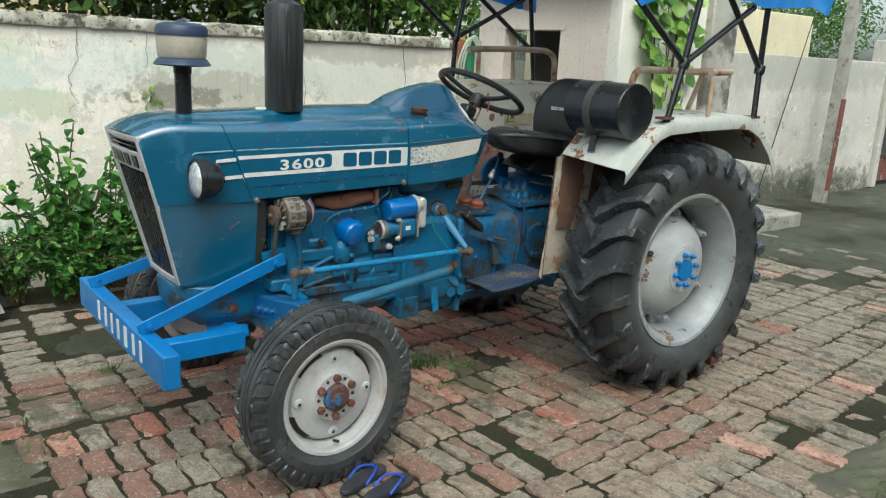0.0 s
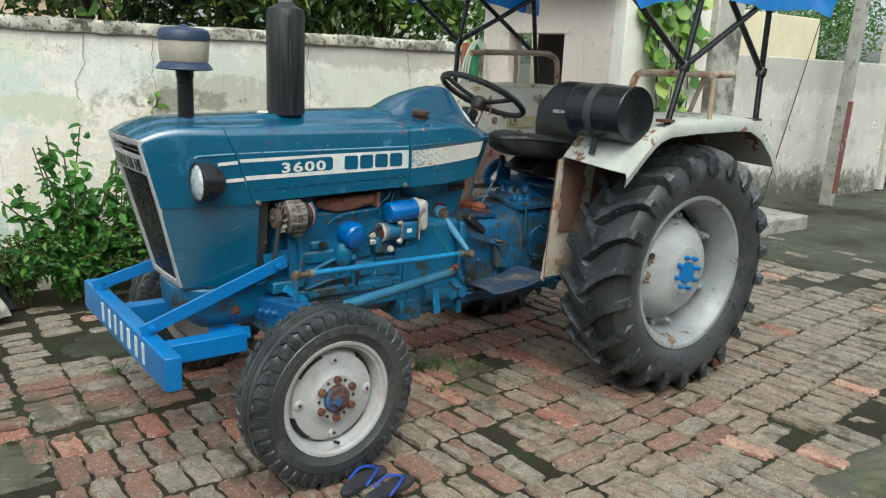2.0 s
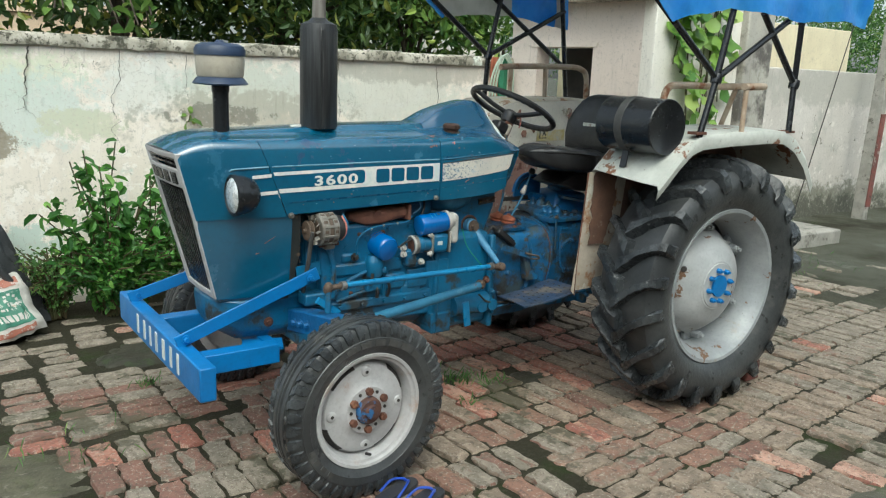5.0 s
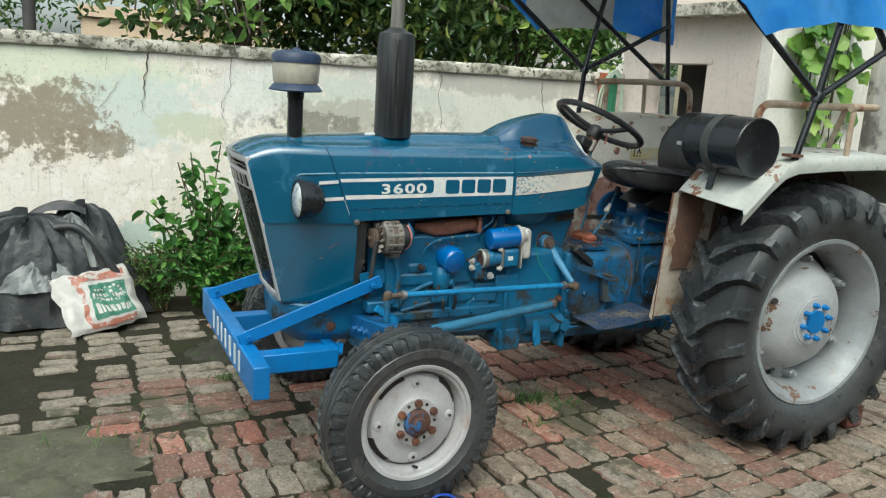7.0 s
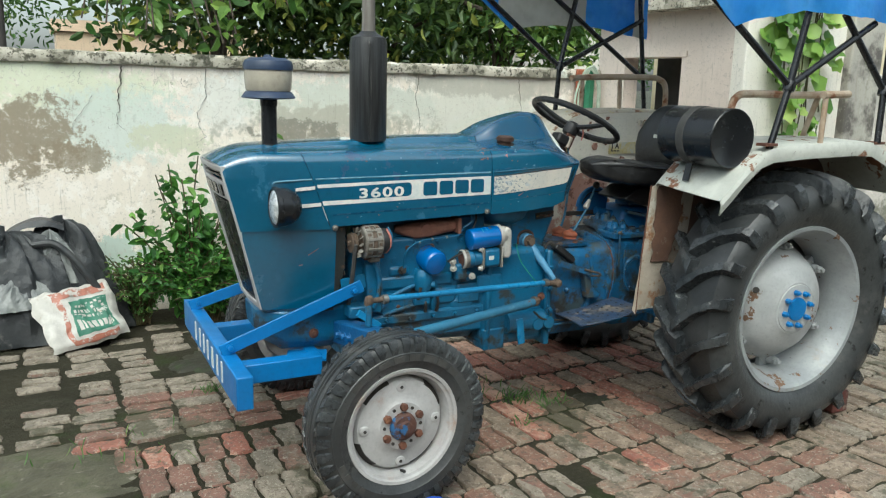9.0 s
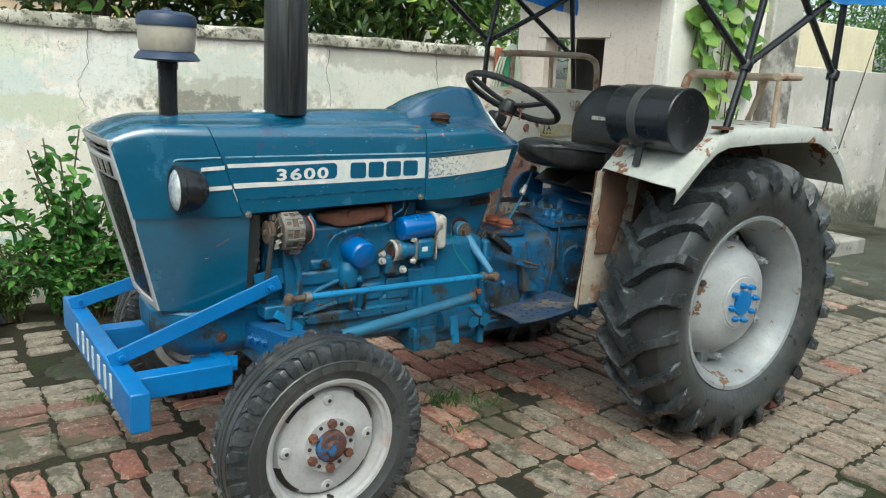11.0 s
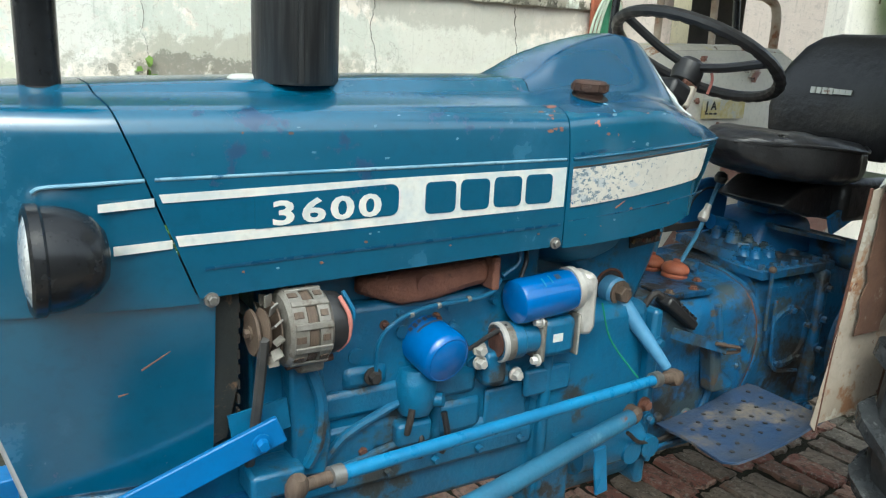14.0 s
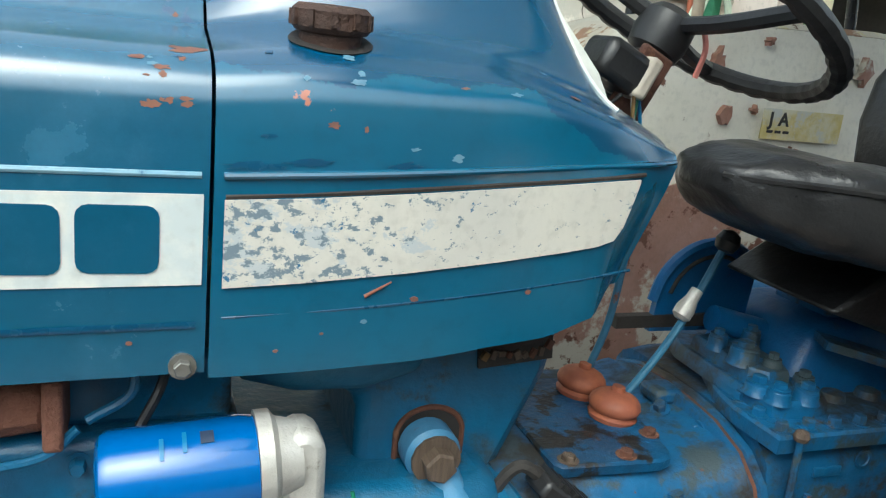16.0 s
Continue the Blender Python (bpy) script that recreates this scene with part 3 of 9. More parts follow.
        line = mathn(nt, "SUBTRACT", 1.0, ramp(nt, vo.outputs["Distance"], 0.0, 0.010))
        gate = ramp(nt, noise_tex(nt, vec, 2.6, 3.0), 0.52, 0.62)
        line = mathn(nt, "MULTIPLY", mathn(nt, "MULTIPLY", line, gate), cracks)
        col = mix(nt, line, col, (0.16, 0.14, 0.11))
    nt.links.new(col, b.inputs["Base Color"])
    b.inputs["Roughness"].default_value = 0.88
    bp = node(nt, "ShaderNodeBump", Strength=0.35, Distance=0.01)
    nt.links.new(height, bp.inputs["Height"])
    nt.links.new(bp.outputs["Normal"], b.inputs["Normal"])
    return m


MINT, OCHRE, GREY = (0.66, 0.70, 0.62), (0.62, 0.60, 0.46), (0.24, 0.215, 0.175)
M["wall"] = wall_mat("peeling_limewash", (0.86, 0.785, 0.69), (0.79, 0.715, 0.615), [(MINT, 1.5, 0.63, 0.70), ((0.60, 0.55, 0.46), 2.6, 0.62, 0.72), ((0.66, 0.60, 0.50), 4.5, 0.55, 0.62), ((0.88, 0.82, 0.74), 9.0, 0.53, 0.57), ((0.42, 0.39, 0.31), 8.0, 0.655, 0.675), ((0.26, 0.24, 0.19), 24.0, 0.68, 0.70)], 0.45,
                     [(-1.05, 1.50, 0.75, 0.24, (0.66, 0.70, 0.52), 0.7, 0.8), (-0.75, 1.26, 0.55, 0.26, (0.60, 0.67, 0.61), 0.8, 0.8), (-0.33, 1.16, 0.30, 0.12, (0.60, 0.61, 0.45), 0.3, 0.8), (0.10, 1.42, 0.30, 0.22, (0.70, 0.73, 0.68), 0.8, 0.6), (0.95, 1.40, 0.75, 0.22, (0.56, 0.60, 0.52), 0.7, 0.8), (2.0, 1.40, 0.8, 0.26, (0.60, 0.61, 0.53), 0.7, 0.75), (0.80, 1.24, 0.90, 0.20, (0.38, 0.35, 0.27), 0.35, 0.6), (0.55, 1.22, 0.50, 0.10, (0.10, 0.09, 0.07), 0.05, 0.55),
                      (2.3, 1.60, 1.1, 0.14, (0.36, 0.34, 0.28), 0.6, 0.6), (-1.24, 1.20, 0.50, 0.33, (0.285, 0.235, 0.165), 0.30, 0.92), (-0.95, 1.06, 0.32, 0.14, (0.285, 0.235, 0.165), 0.12, 0.85), (-0.72, 0.40, 0.30, 0.15, (0.52, 0.62, 0.55), 0.3, 0.9)])
M["coping"] = wall_mat("weathered_coping", (0.60, 0.555, 0.465), (0.47, 0.44, 0.365), [((0.30, 0.28, 0.22), 5.0, 0.45, 0.58), (MINT, 3.0, 0.58, 0.66), ((0.11, 0.105, 0.075), 15.0, 0.50, 0.58), ((0.06, 0.055, 0.042), 34.0, 0.56, 0.61)])
M["pink"] = wall_mat("pale_pink_plaster", (0.72, 0.63, 0.56), (0.66, 0.57, 0.50), [((0.74, 0.69, 0.62), 2.0, 0.56, 0.72), ((0.30, 0.25, 0.2), 6.0, 0.68, 0.72)])
M["whitewall"] = wall_mat("bright_limewash", (0.84, 0.81, 0.73), (0.78, 0.74, 0.66), [((0.58, 0.54, 0.46), 3.0, 0.62, 0.72)])
# dark tone chosen for what the bonnet's side reflects from the added south wall
M["southwall"] = wall_mat("old_brown_plaster", (0.24, 0.205, 0.165), (0.19, 0.165, 0.13), [((0.13, 0.13, 0.10), 1.6, 0.54, 0.68), ((0.30, 0.26, 0.21), 7.0, 0.58, 0.63)])
M["greywall"] = wall_mat("pink_grey_plaster", (0.54, 0.51, 0.46), (0.46, 0.43, 0.385), [((0.36, 0.36, 0.31), 1.6, 0.54, 0.68), ((0.20, 0.19, 0.16), 3.4, 0.58, 0.68), ((0.62, 0.58, 0.52), 7.0, 0.58, 0.63), ((0.16, 0.15, 0.125), 12.0, 0.64, 0.68)])
M["farwall"] = wall_mat("damp_grey_plaster", (0.60, 0.56, 0.51), (0.52, 0.48, 0.43), [((0.40, 0.39, 0.34), 1.8, 0.55, 0.68), ((0.66, 0.62, 0.56), 7.0, 0.58, 0.63), ((0.22, 0.205, 0.17), 9.0, 0.63, 0.67)], 0.0,
                        [(7.6, 0.0, 4.2, 0.42, (0.19, 0.185, 0.145), 0.9, 1.0), (7.2, 0.02, 3.6, 0.26, (0.075, 0.075, 0.055), 0.5, 0.9), (8.6, 1.60, 2.6, 0.24, (0.42, 0.40, 0.35), 0.9, 0.9)])
M["column"] = wall_mat("blackened_plaster", (0.46, 0.44, 0.38), (0.36, 0.34, 0.30), [((0.11, 0.10, 0.09), 3.0, 0.48, 0.62)])
M["yellow"] = wall_mat("yellow_limewash", (0.74, 0.66, 0.46), (0.66, 0.58, 0.40), [((0.50, 0.44, 0.32), 2.0, 0.60, 0.72)])
# warm low light on the house is put into this peach tint
M["peach"] = wall_mat("limewash_tinted_for_warm_light", (0.80, 0.62, 0.44), (0.74, 0.56, 0.40), [((0.60, 0.46, 0.34), 2.0, 0.60, 0.72)])
M["concrete"] = mk("rough_concrete", (0.36, 0.34, 0.30), (0.26, 0.25, 0.22), 0.9, scale=6, bump=0.5, layers=[((0.14, 0.13, 0.11), 7.0, 0.54, 0.64, 0.9), ((0.07, 0.065, 0.055), 16.0, 0.62, 0.66, 0.9)])
M["redband"] = mk("faded_red_paint", (0.19, 0.058, 0.045), (0.13, 0.055, 0.045), 0.8, scale=7, bump=0.3, layers=[((0.30, 0.25, 0.21), 7.0, 0.56, 0.64, 0.9), ((0.08, 0.05, 0.04), 12.0, 0.55, 0.63, 0.9)])
M["gate"] = mk("dark_gate_iron", (0.035, 0.034, 0.033), (0.06, 0.05, 0.045), 0.6, scale=5, bump=0.1)
# the room's dimness is put into this plaster's dark colour
M["hole"] = mk("plaster_dark_for_dim_room", (0.10, 0.09, 0.08), (0.07, 0.065, 0.06), 0.9, scale=4, bump=0.1)


def ground_mat():
    """Packed earth between and over the bricks, mossy in parts, wet where it is darkest."""
    m = bpy.data.materials.new("packed_earth")
    m.use_nodes = True
    nt = m.node_tree
    b = nt.nodes["Principled BSDF"]
    vec = coords(nt)
    col = mix(nt, ramp(nt, noise_tex(nt, vec, 1.3), 0.35, 0.65), (0.026, 0.025, 0.015), (0.042, 0.038, 0.024))
    col = mix(nt, ramp(nt, noise_tex(nt, vec, 2.7, 8.0), 0.54, 0.66), col, (0.030, 0.040, 0.014))
    sep = nt.nodes.new("ShaderNodeSeparateXYZ")
    nt.links.new(vec, sep.inputs[0])
    yard = mathn(nt, "MULTIPLY", ramp(nt, sep.outputs[0], 3.4, 5.6), ramp(nt, noise_tex(nt, vec, 0.9, 8.0), 0.36, 0.56))
    col = mix(nt, yard, col, (0.085, 0.088, 0.066))
    fine = noise_tex(nt, vec, 45, 8.0, 0.7)
    col = mix(nt, mathn(nt, "MULTIPLY", ramp(nt, fine, 0.5, 0.7), 0.6), col, (0.075, 0.066, 0.046))
    nt.links.new(col, b.inputs["Base Color"])
    wet = ramp(nt, noise_tex(nt, vec, 0.9, 5.0), 0.55, 0.68)
    n = nt.nodes.new("ShaderNodeMapRange")
    n.inputs["To Min"].default_value, n.inputs["To Max"].default_value = 0.9, 0.42
    nt.links.new(wet, n.inputs["Value"])
    nt.links.new(n.outputs["Result"], b.inputs["Roughness"])
    b.inputs["Specular IOR Level"].default_value = 0.2
    bp = node(nt, "ShaderNodeBump", Strength=0.9, Distance=0.02)
    nt.links.new(fine, bp.inputs["Height"])
    nt.links.new(bp.outputs["Normal"], b.inputs["Normal"])
    return m


M["earth"] = ground_mat()

WALL_Y = 2.46


def lump(x, y):
    """The ground's unevenness in metres."""
    h = 0.010 * noise.noise(Vector((x * 0.8, y * 0.8, 3.1))) + 0.006 * noise.noise(Vector((x * 3.0, y * 3.0, 7.7)))
    return h


# the ground: a fine sheet where the camera goes, then one that reaches the horizon
bm = bmesh.new()
xs = [-900, -200, -40, -9, -5] + [-3.2 + 0.05 * i for i in range(250)] + [12, 20, 60, 300, 1500]
ys = [-900, -200, -40, -10, -5] + [-3.2 + 0.05 * i for i in range(115)] + [4, 8, 30, 200, 1500]
sheet(bm, [[(x, y, -0.016 + (lump(x, y) if abs(x - 3) < 7 and abs(y) < 3.5 else 0.0)) for x in xs] for y in ys])
for v in bm.verts:
    if abs(v.co.x - 3) < 7 and abs(v.co.y) < 3.5:
        v.co.z += 0.010 * noise.noise(v.co * 7.0) + 0.004 * noise.noise(v.co * 17.0)
solo("ground", bm, M["earth"], "damp brown packed earth with moss and mud patches", "ground", kind="structure", smooth=60)

# boundary wall with its coping
WX0, WLEN, nx = -3.6, 6.89, 90
bm = bmesh.new()
rows_ = []
for z in (-0.05, 0.4, 0.8, 1.2, 1.655):
    rows_.append([(WX0 + WLEN * i / nx, WALL_Y + 0.006 * noise.noise(Vector((i * 0.35, z * 3, 1.0))), z) for i in range(nx + 1)])
rows_.append([(WX0 + WLEN * i / nx, WALL_Y + 0.20, 1.655) for i in range(nx + 1)])
rows_.append([(WX0 + WLEN * i / nx, WALL_Y + 0.20, -0.05) for i in range(nx + 1)])
sheet(bm, rows_)
north = solo("wall_north", bm, M["wall"], "old boundary wall with peeling white and mint limewash", "wall", kind="structure", smooth=60)
bm = bmesh.new()
loops = []
nc = 320
for i in range(nc + 1):
    x = WX0 + WLEN * i / nc
    w = 0.008 * noise.noise(Vector((x * 2.2, 0, 5.5))) + 0.005 * noise.noise(Vector((x * 13.0, 0, 5.5)))
    h = 0.007 * noise.noise(Vector((x * 3.1, 4.0, 5.5))) + 0.005 * noise.noise(Vector((x * 15.0, 4.0, 5.5)))
    loops.append([(x, WALL_Y - 0.030 + w, 1.650 + 0.006 * noise.noise(Vector((x * 11.0, 9.0, 1.5)))), (x, WALL_Y - 0.036 + w, 1.672), (x, WALL_Y - 0.034 + w * 1.4, 1.712 + h), (x, WALL_Y - 0.016, 1.728 + h), (x, WALL_Y + 0.22, 1.735 + h), (x, WALL_Y + 0.23, 1.65)])
rings(bm, loops)
tagged(part("coping", bm, M["coping"], None, smooth=50), "stained cement coping on the boundary wall", "coping", kind="structure")
M["crack"] = mk("dark_plaster_crack", (0.085, 0.075, 0.055), (0.05, 0.045, 0.035), 0.9, scale=20, bump=0.2)


def crack(pts, width, seed):
    """A ragged crack down the plaster: a thin dark ribbon that widens and closes."""
    line = []
    for p, q in zip(pts, pts[1:]):
        n = max(3, int(math.dist(p, q) / 0.012))
        line += [(lerp(p[0], q[0], k / n), lerp(p[1], q[1], k / n)) for k in range(n)]
    loops = []
    for k, (x, z) in enumerate(line):
        x += 0.020 * noise.noise(Vector((z * 14, seed, 0))) + 0.012 * noise.noise(Vector((z * 47, seed, 3)))
        w = width * (0.55 + 0.9 * abs(noise.noise(Vector((z * 22, x * 9, seed))))) * (1 - 0.75 * k / len(line))
        loops.append([(x - w / 2, WALL_Y - 0.0072, z), (x + w / 2, WALL_Y - 0.0072, z)])
    bm = bmesh.new()
    sheet(bm, loops)
    part("crack", bm, M["crack"], north, smooth=0, solid=0.003)


for k, (pts, width) in enumerate((([(-0.608, 1.640), (-0.640, 1.46), (-0.632, 1.38), (-0.650, 1.27)], 0.013), ([(-0.650, 1.275), (-0.60, 1.23), (-0.585, 1.19)], 0.006), ([(-0.650, 1.275), (-0.72, 1.25), (-0.70, 1.21)], 0.006),
                                  ([(-0.072, 1.64), (-0.085, 1.45), (-0.14, 1.33), (-0.105, 1.18), (-0.15, 1.14), (-0.09, 1.03)], 0.008), ([(-0.86, 1.60), (-0.865, 1.50)], 0.006), ([(-0.79, 1.45), (-0.85, 1.36), (-0.92, 1.28), (-0.93, 1.22)], 0.006),
                                  ([(-0.24, 1.57), (-0.23, 1.50)], 0.005), ([(0.36, 1.63), (0.35, 1.40), (0.38, 1.28)], 0.005), ([(1.52, 1.63), (1.50, 1.45), (1.55, 1.30), (1.53, 1.10)], 0.006), ([(2.42, 1.63), (2.46, 1.40), (2.43, 1.20)], 0.007), ([(-0.30, 1.40), (-0.20, 1.38), (-0.12, 1.33)], 0.005))):
    crack(pts, width if k == 0 else 0.6 * width, k * 3.7)
g = thing("gate_post", (-1.30, WALL_Y + 0.24, 0.0), "dark green iron pipe post behind the wall", "post")
part("pipe", rd((-1.30, WALL_Y + 0.26, -0.02), (-1.30, WALL_Y + 0.26, 2.9), 0.040), M["gate"], g)

# wash room that juts out from the wall
A, B = Vector((3.24, WALL_Y, 0)), Vector((3.42, 1.0, 0))
dirv = (B - A).normalized()
out = Vector((dirv.y, -dirv.x, 0))
if out.x > 0:
    out = -out
LEN = (B - A).length


def on_pink(s, z, o=0.0):
    p = A + dirv * s + out * o
    return (p.x, p.y, z)


W0, W1, WZ0, WZ1 = 0.30, 0.89, 1.41, 1.825
bm = bmesh.new()
T = 0.16
ss, zz = (0.0, W0, W1, LEN), (-0.05, WZ0, WZ1, 2.62)
vf = [[[bm.verts.new(on_pink(u, z, o)) for z in zz] for u in ss] for o in (0.0, -T)]
cells = [(i, j) for i in range(3) for j in range(3) if (i, j) != (1, 1)]
for side in vf:
    for i, j in cells:
        bm.faces.new((side[i][j], side[i + 1][j], side[i + 1][j + 1], side[i][j + 1]))


def close_edge(i0, j0, i1, j1):
    bm.faces.new((vf[0][i0][j0], vf[0][i1][j1], vf[1][i1][j1], vf[1][i0][j0]))


for k in range(3):
    close_edge(k, 0, k + 1, 0)
    close_edge(k, 3, k + 1, 3)
    close_edge(0, k, 0, k + 1)
    close_edge(3, k, 3, k + 1)
close_edge(1, 1, 2, 1)
close_edge(1, 2, 2, 2)
close_edge(1, 1, 1, 2)
close_edge(2, 1, 2, 2)
solo("wall_washroom_side", bm, M["pink"], "pale pink plaster wall with a small unglazed window opening", "wall", kind="structure", smooth=0)
bm = bmesh.new()
rings(bm, [[on_pink(0.12, 1.25, -0.6), on_pink(1.4, 1.25, -0.6), on_pink(1.4, 2.1, -0.6), on_pink(0.12, 2.1, -0.6)], [on_pink(0.12, 1.25, -0.66), on_pink(1.4, 1.25, -0.66), on_pink(1.4, 2.1, -0.66), on_pink(0.12, 2.1, -0.66)]])
solo("wall_inner", bm, M["hole"], "inner wall behind the window opening, coloured dark for the dim room", "wall", kind="structure", smooth=0)
bm = bmesh.new()
box(bm, (4.08, 1.09, 1.29), (1.35, 0.18, 2.66))
solo("wall_washroom_front", bm, M["whitewall"], "bright limewashed wall with a climbing vine", "wall", kind="structure", bevel=0.008)
bm = bmesh.new()
box(bm, (4.62, 1.04, 1.3), (0.36, 0.22, 2.7))
solo("column", bm, M["column"], "blackened plaster column at the wall's end", "column", kind="structure", bevel=0.015)
bm = bmesh.new()
box(bm, (4.72, 1.83, 1.29), (0.16, 1.28, 2.66))
solo("wall_washroom_east", bm, M["whitewall"], "limewashed end wall of the washroom", "wall", kind="structure")
bm = bmesh.new()
rings(bm, [[on_pink(-0.0, 2.17, 0.20), on_pink(LEN + 0.0, 2.17, 0.20), (4.8, 1.19, 2.17), (4.8, 2.6, 2.17)], [on_pink(-0.0, 2.255, 0.20), on_pink(LEN, 2.255, 0.20), (4.8, 1.19, 2.255), (4.8, 2.6, 2.255)]])
tagged(part("roof_slab", bm, M["coping"], None), "thin concrete roof slab with a weathered edge", "roof", kind="structure")
bm = bmesh.new()
pink_lintel = [[on_pink(W0 - 0.06, WZ1 + 0.005, 0.012), on_pink(W1 + 0.05, WZ1 + 0.005, 0.012), on_pink(W1 + 0.05, WZ1 + 0.045, 0.012), on_pink(W0 - 0.06, WZ1 + 0.045, 0.012)],
               [on_pink(W0 - 0.06, WZ1 + 0.005, -0.03), on_pink(W1 + 0.05, WZ1 + 0.005, -0.03), on_pink(W1 + 0.05, WZ1 + 0.045, -0.03), on_pink(W0 - 0.06, WZ1 + 0.045, -0.03)]]
rings(bm, pink_lintel)
tagged(part("lintel", bm, M["pink"], None), "cracked cement lintel over the window", "lintel", kind="structure")

# the far run of wall, a yellow wall behind it, the gate
bm = bmesh.new()
box(bm, (7.75, 2.42, 0.86), (5.9, 0.22, 1.86))
solo("wall_far", bm, M["farwall"], "pinkish grey plaster boundary wall with damp stains", "wall", kind="structure", bevel=0.012)
bm = bmesh.new()
box(bm, (7.0, 3.0, 1.17), (5.2, 0.2, 2.36))
solo("wall_yellow", bm, M["yellow"], "yellow limewashed wall of the next yard", "wall", kind="structure", bevel=0.012)
bm = bmesh.new()
box(bm, (10.78, 2.40, 1.05), (0.14, 0.3, 2.1))
solo("gate_pillar", bm, M["greywall"], "plastered gate pillar at the wall's end", "pillar", kind="structure", bevel=0.012)
gate = thing("gate", (11.65, 2.36, 0.0), "dark sheet iron yard gate with red lower panels", "gate")
for i in range(8):
    part("panel", bx((10.96 + i * 0.21, 2.38, 1.25), (0.19, 0.02, 1.6)), M["gate"], gate)
    part("lower_panel", bx((10.96 + i * 0.21, 2.38, 0.25), (0.19, 0.02, 0.38)), M["redband"], gate, "faded red lower panel")
part("rail", bx((11.71, 2.355, 0.445), (1.75, 0.03, 0.05)), M["gate"], gate)
for x in (10.875, 12.58):
    part("frame", bx((x, 2.355, 1.03), (0.04, 0.05, 2.06)), M["gate"], gate)

pole = thing("concrete_pole", (8.65, 1.95, 0.0), "weathered leaning concrete service pole with a red painted face", "pole")
bm = bmesh.new()
box(bm, (8.65, 1.95, 2.6), (0.12, 0.15, 5.3), None, 0.8)
for v in bm.verts:
    v.co.x += 0.045 * v.co.z
part("shaft", bm, M["concrete"], pole, bevel=0.010)
bm = bmesh.new()
box(bm, (8.655, 1.870, 0.72), (0.108, 0.010, 1.15))
for v in bm.verts:
    v.co.x += 0.045 * v.co.z
part("red_band", bm, M["redband"], pole, "faded red painted band")
guy = thing("stay_wire", (7.71, 2.26, 0.0), "thin dark stay wire", "wire")
part("strand", rd((7.705, 2.28, 0.0), (8.77, 2.28, 3.2), 0.006, None, 6), M["dark"], guy)
bm = bmesh.new()
box(bm, (6.35, 1.75, 0.04), (1.0, 1.1, 0.17))
solo("slab", bm, M["concrete"], "low rough concrete slab on the paving", "slab", kind="structure", bevel=0.015)

# unseen walls, added behind the camera's way; the south one darkens the bonnet's reflections
bm = bmesh.new()
box(bm, (1.5, -6.6, 1.75), (17.0, 0.25, 3.6))
solo("wall_south", bm, M["southwall"], "added unseen dark wall that darkens reflections in the bonnet's side", "wall", kind="structure", bevel=0.012)
bm = bmesh.new()
box(bm, (-7.1, -1.9, 1.3), (0.25, 9.2, 2.7))
solo("wall_yard_end", bm, M["greywall"], "added unseen plain wall that closes the yard's end", "wall", kind="structure", bevel=0.012)

# pale houses past the wall
house = thing("house", (0.4, 8.0, 0.0), "pale plastered house with a parapet, behind the trees, tinted peach for warm light", "house")
part("wall", bx((0.5, 8.5, 1.05), (2.7, 1.0, 2.1)), M["peach"], house)
part("parapet", bx((0.5, 8.5, 2.18), (2.8, 1.1, 0.14)), M["peach"], house)
house2 = thing("house", (5.0, 6.0, 0.0), "white plastered house behind the trees", "house")
part("wall", bx((4.9, 6.4, 1.4), (2.0, 1.0, 2.8)), M["whitewall"], house2)
part("roof", bx((4.9, 6.4, 2.86), (2.2, 1.2, 0.12)), M["coping"], house2)
# ---- the tractor: nose towards -x, centre line y = 0 ----
tractor = thing("tractor", (1.0, 0.0, 0.0), "old blue farm tractor with chipped paint and a blue sun canopy", "tractor")
TOP = 1.300


def half_width(z):
    return 0.255 if z >= 1.0 else 0.255 - (1.0 - z) * 0.13


CORNER = [(0.0, 0.815, 1.0), (0.10, 0.870, 0.972), (0.18, 0.905, 0.925), (0.28, 0.938, 0.850), (0.38, 0.956, 0.765), (0.50, 0.968, 0.660), (0.70, 0.982, 0.42), (1.0, 1.0, 0.0)]


def crown(u, top, shoulder=1.205, w=0.255, pad=0.0):
    """u from -1 (near side shoulder) to 1: upright sides, a tight corner, a gently rising shelf and a raised middle."""
    a = abs(u)
    if a > 0.5:
        k = (a - 0.5) / 0.5
        y = w * table_line(k, [(p, q) for p, q, r in CORNER])
        z = shoulder + (top - shoulder) * table_line(k, [(p, r) for p, q, r in CORNER])
    else:
        y = 0.815 * w * a / 0.5
        z = top
    z += pad * (0.42 * shelf(y, w) + 0.46 * rise(y, 0.114, 0.030) + 0.12 * max(0.0, 1 - (y / 0.114) ** 2))
    return (math.copysign(y, u), z)


def shelf(y, w):
    return min(1.0, max(0.0, (0.87 * w - abs(y)) / (0.87 * w - 0.108)))


def rise(y, foot, run):
    """How the raised middle climbs from the shelf."""
    k = min(1.0, max(0.0, (foot - abs(y)) / run))
    return k * k * (3 - 2 * k)


def pad_at(x):
    """Height of the raised middle along the bonnet."""
    return table_line(x, [(-0.50, 0.006), (-0.36, 0.018), (-0.12, 0.030), (0.30, 0.047), (0.62, 0.053)])


US = [-1 + 2 * i / 80 for i in range(81)]


def seam_x(z):
    return -0.115 + (1.02 - z) * 0.38


def front_x(z, y):
    return -0.366 - (z - 0.676) * 0.261 - 0.012 * (1 - (y / 0.21) ** 2)


def front_half(z):
    """Half width of the nose at its front edge."""
    return 0.203 if z >= 1.0 else 0.203 - (1.0 - z) * 0.11


def nose_top(s):
    return TOP - 0.045 * max(0.0, 1 - s / 0.55) ** 2


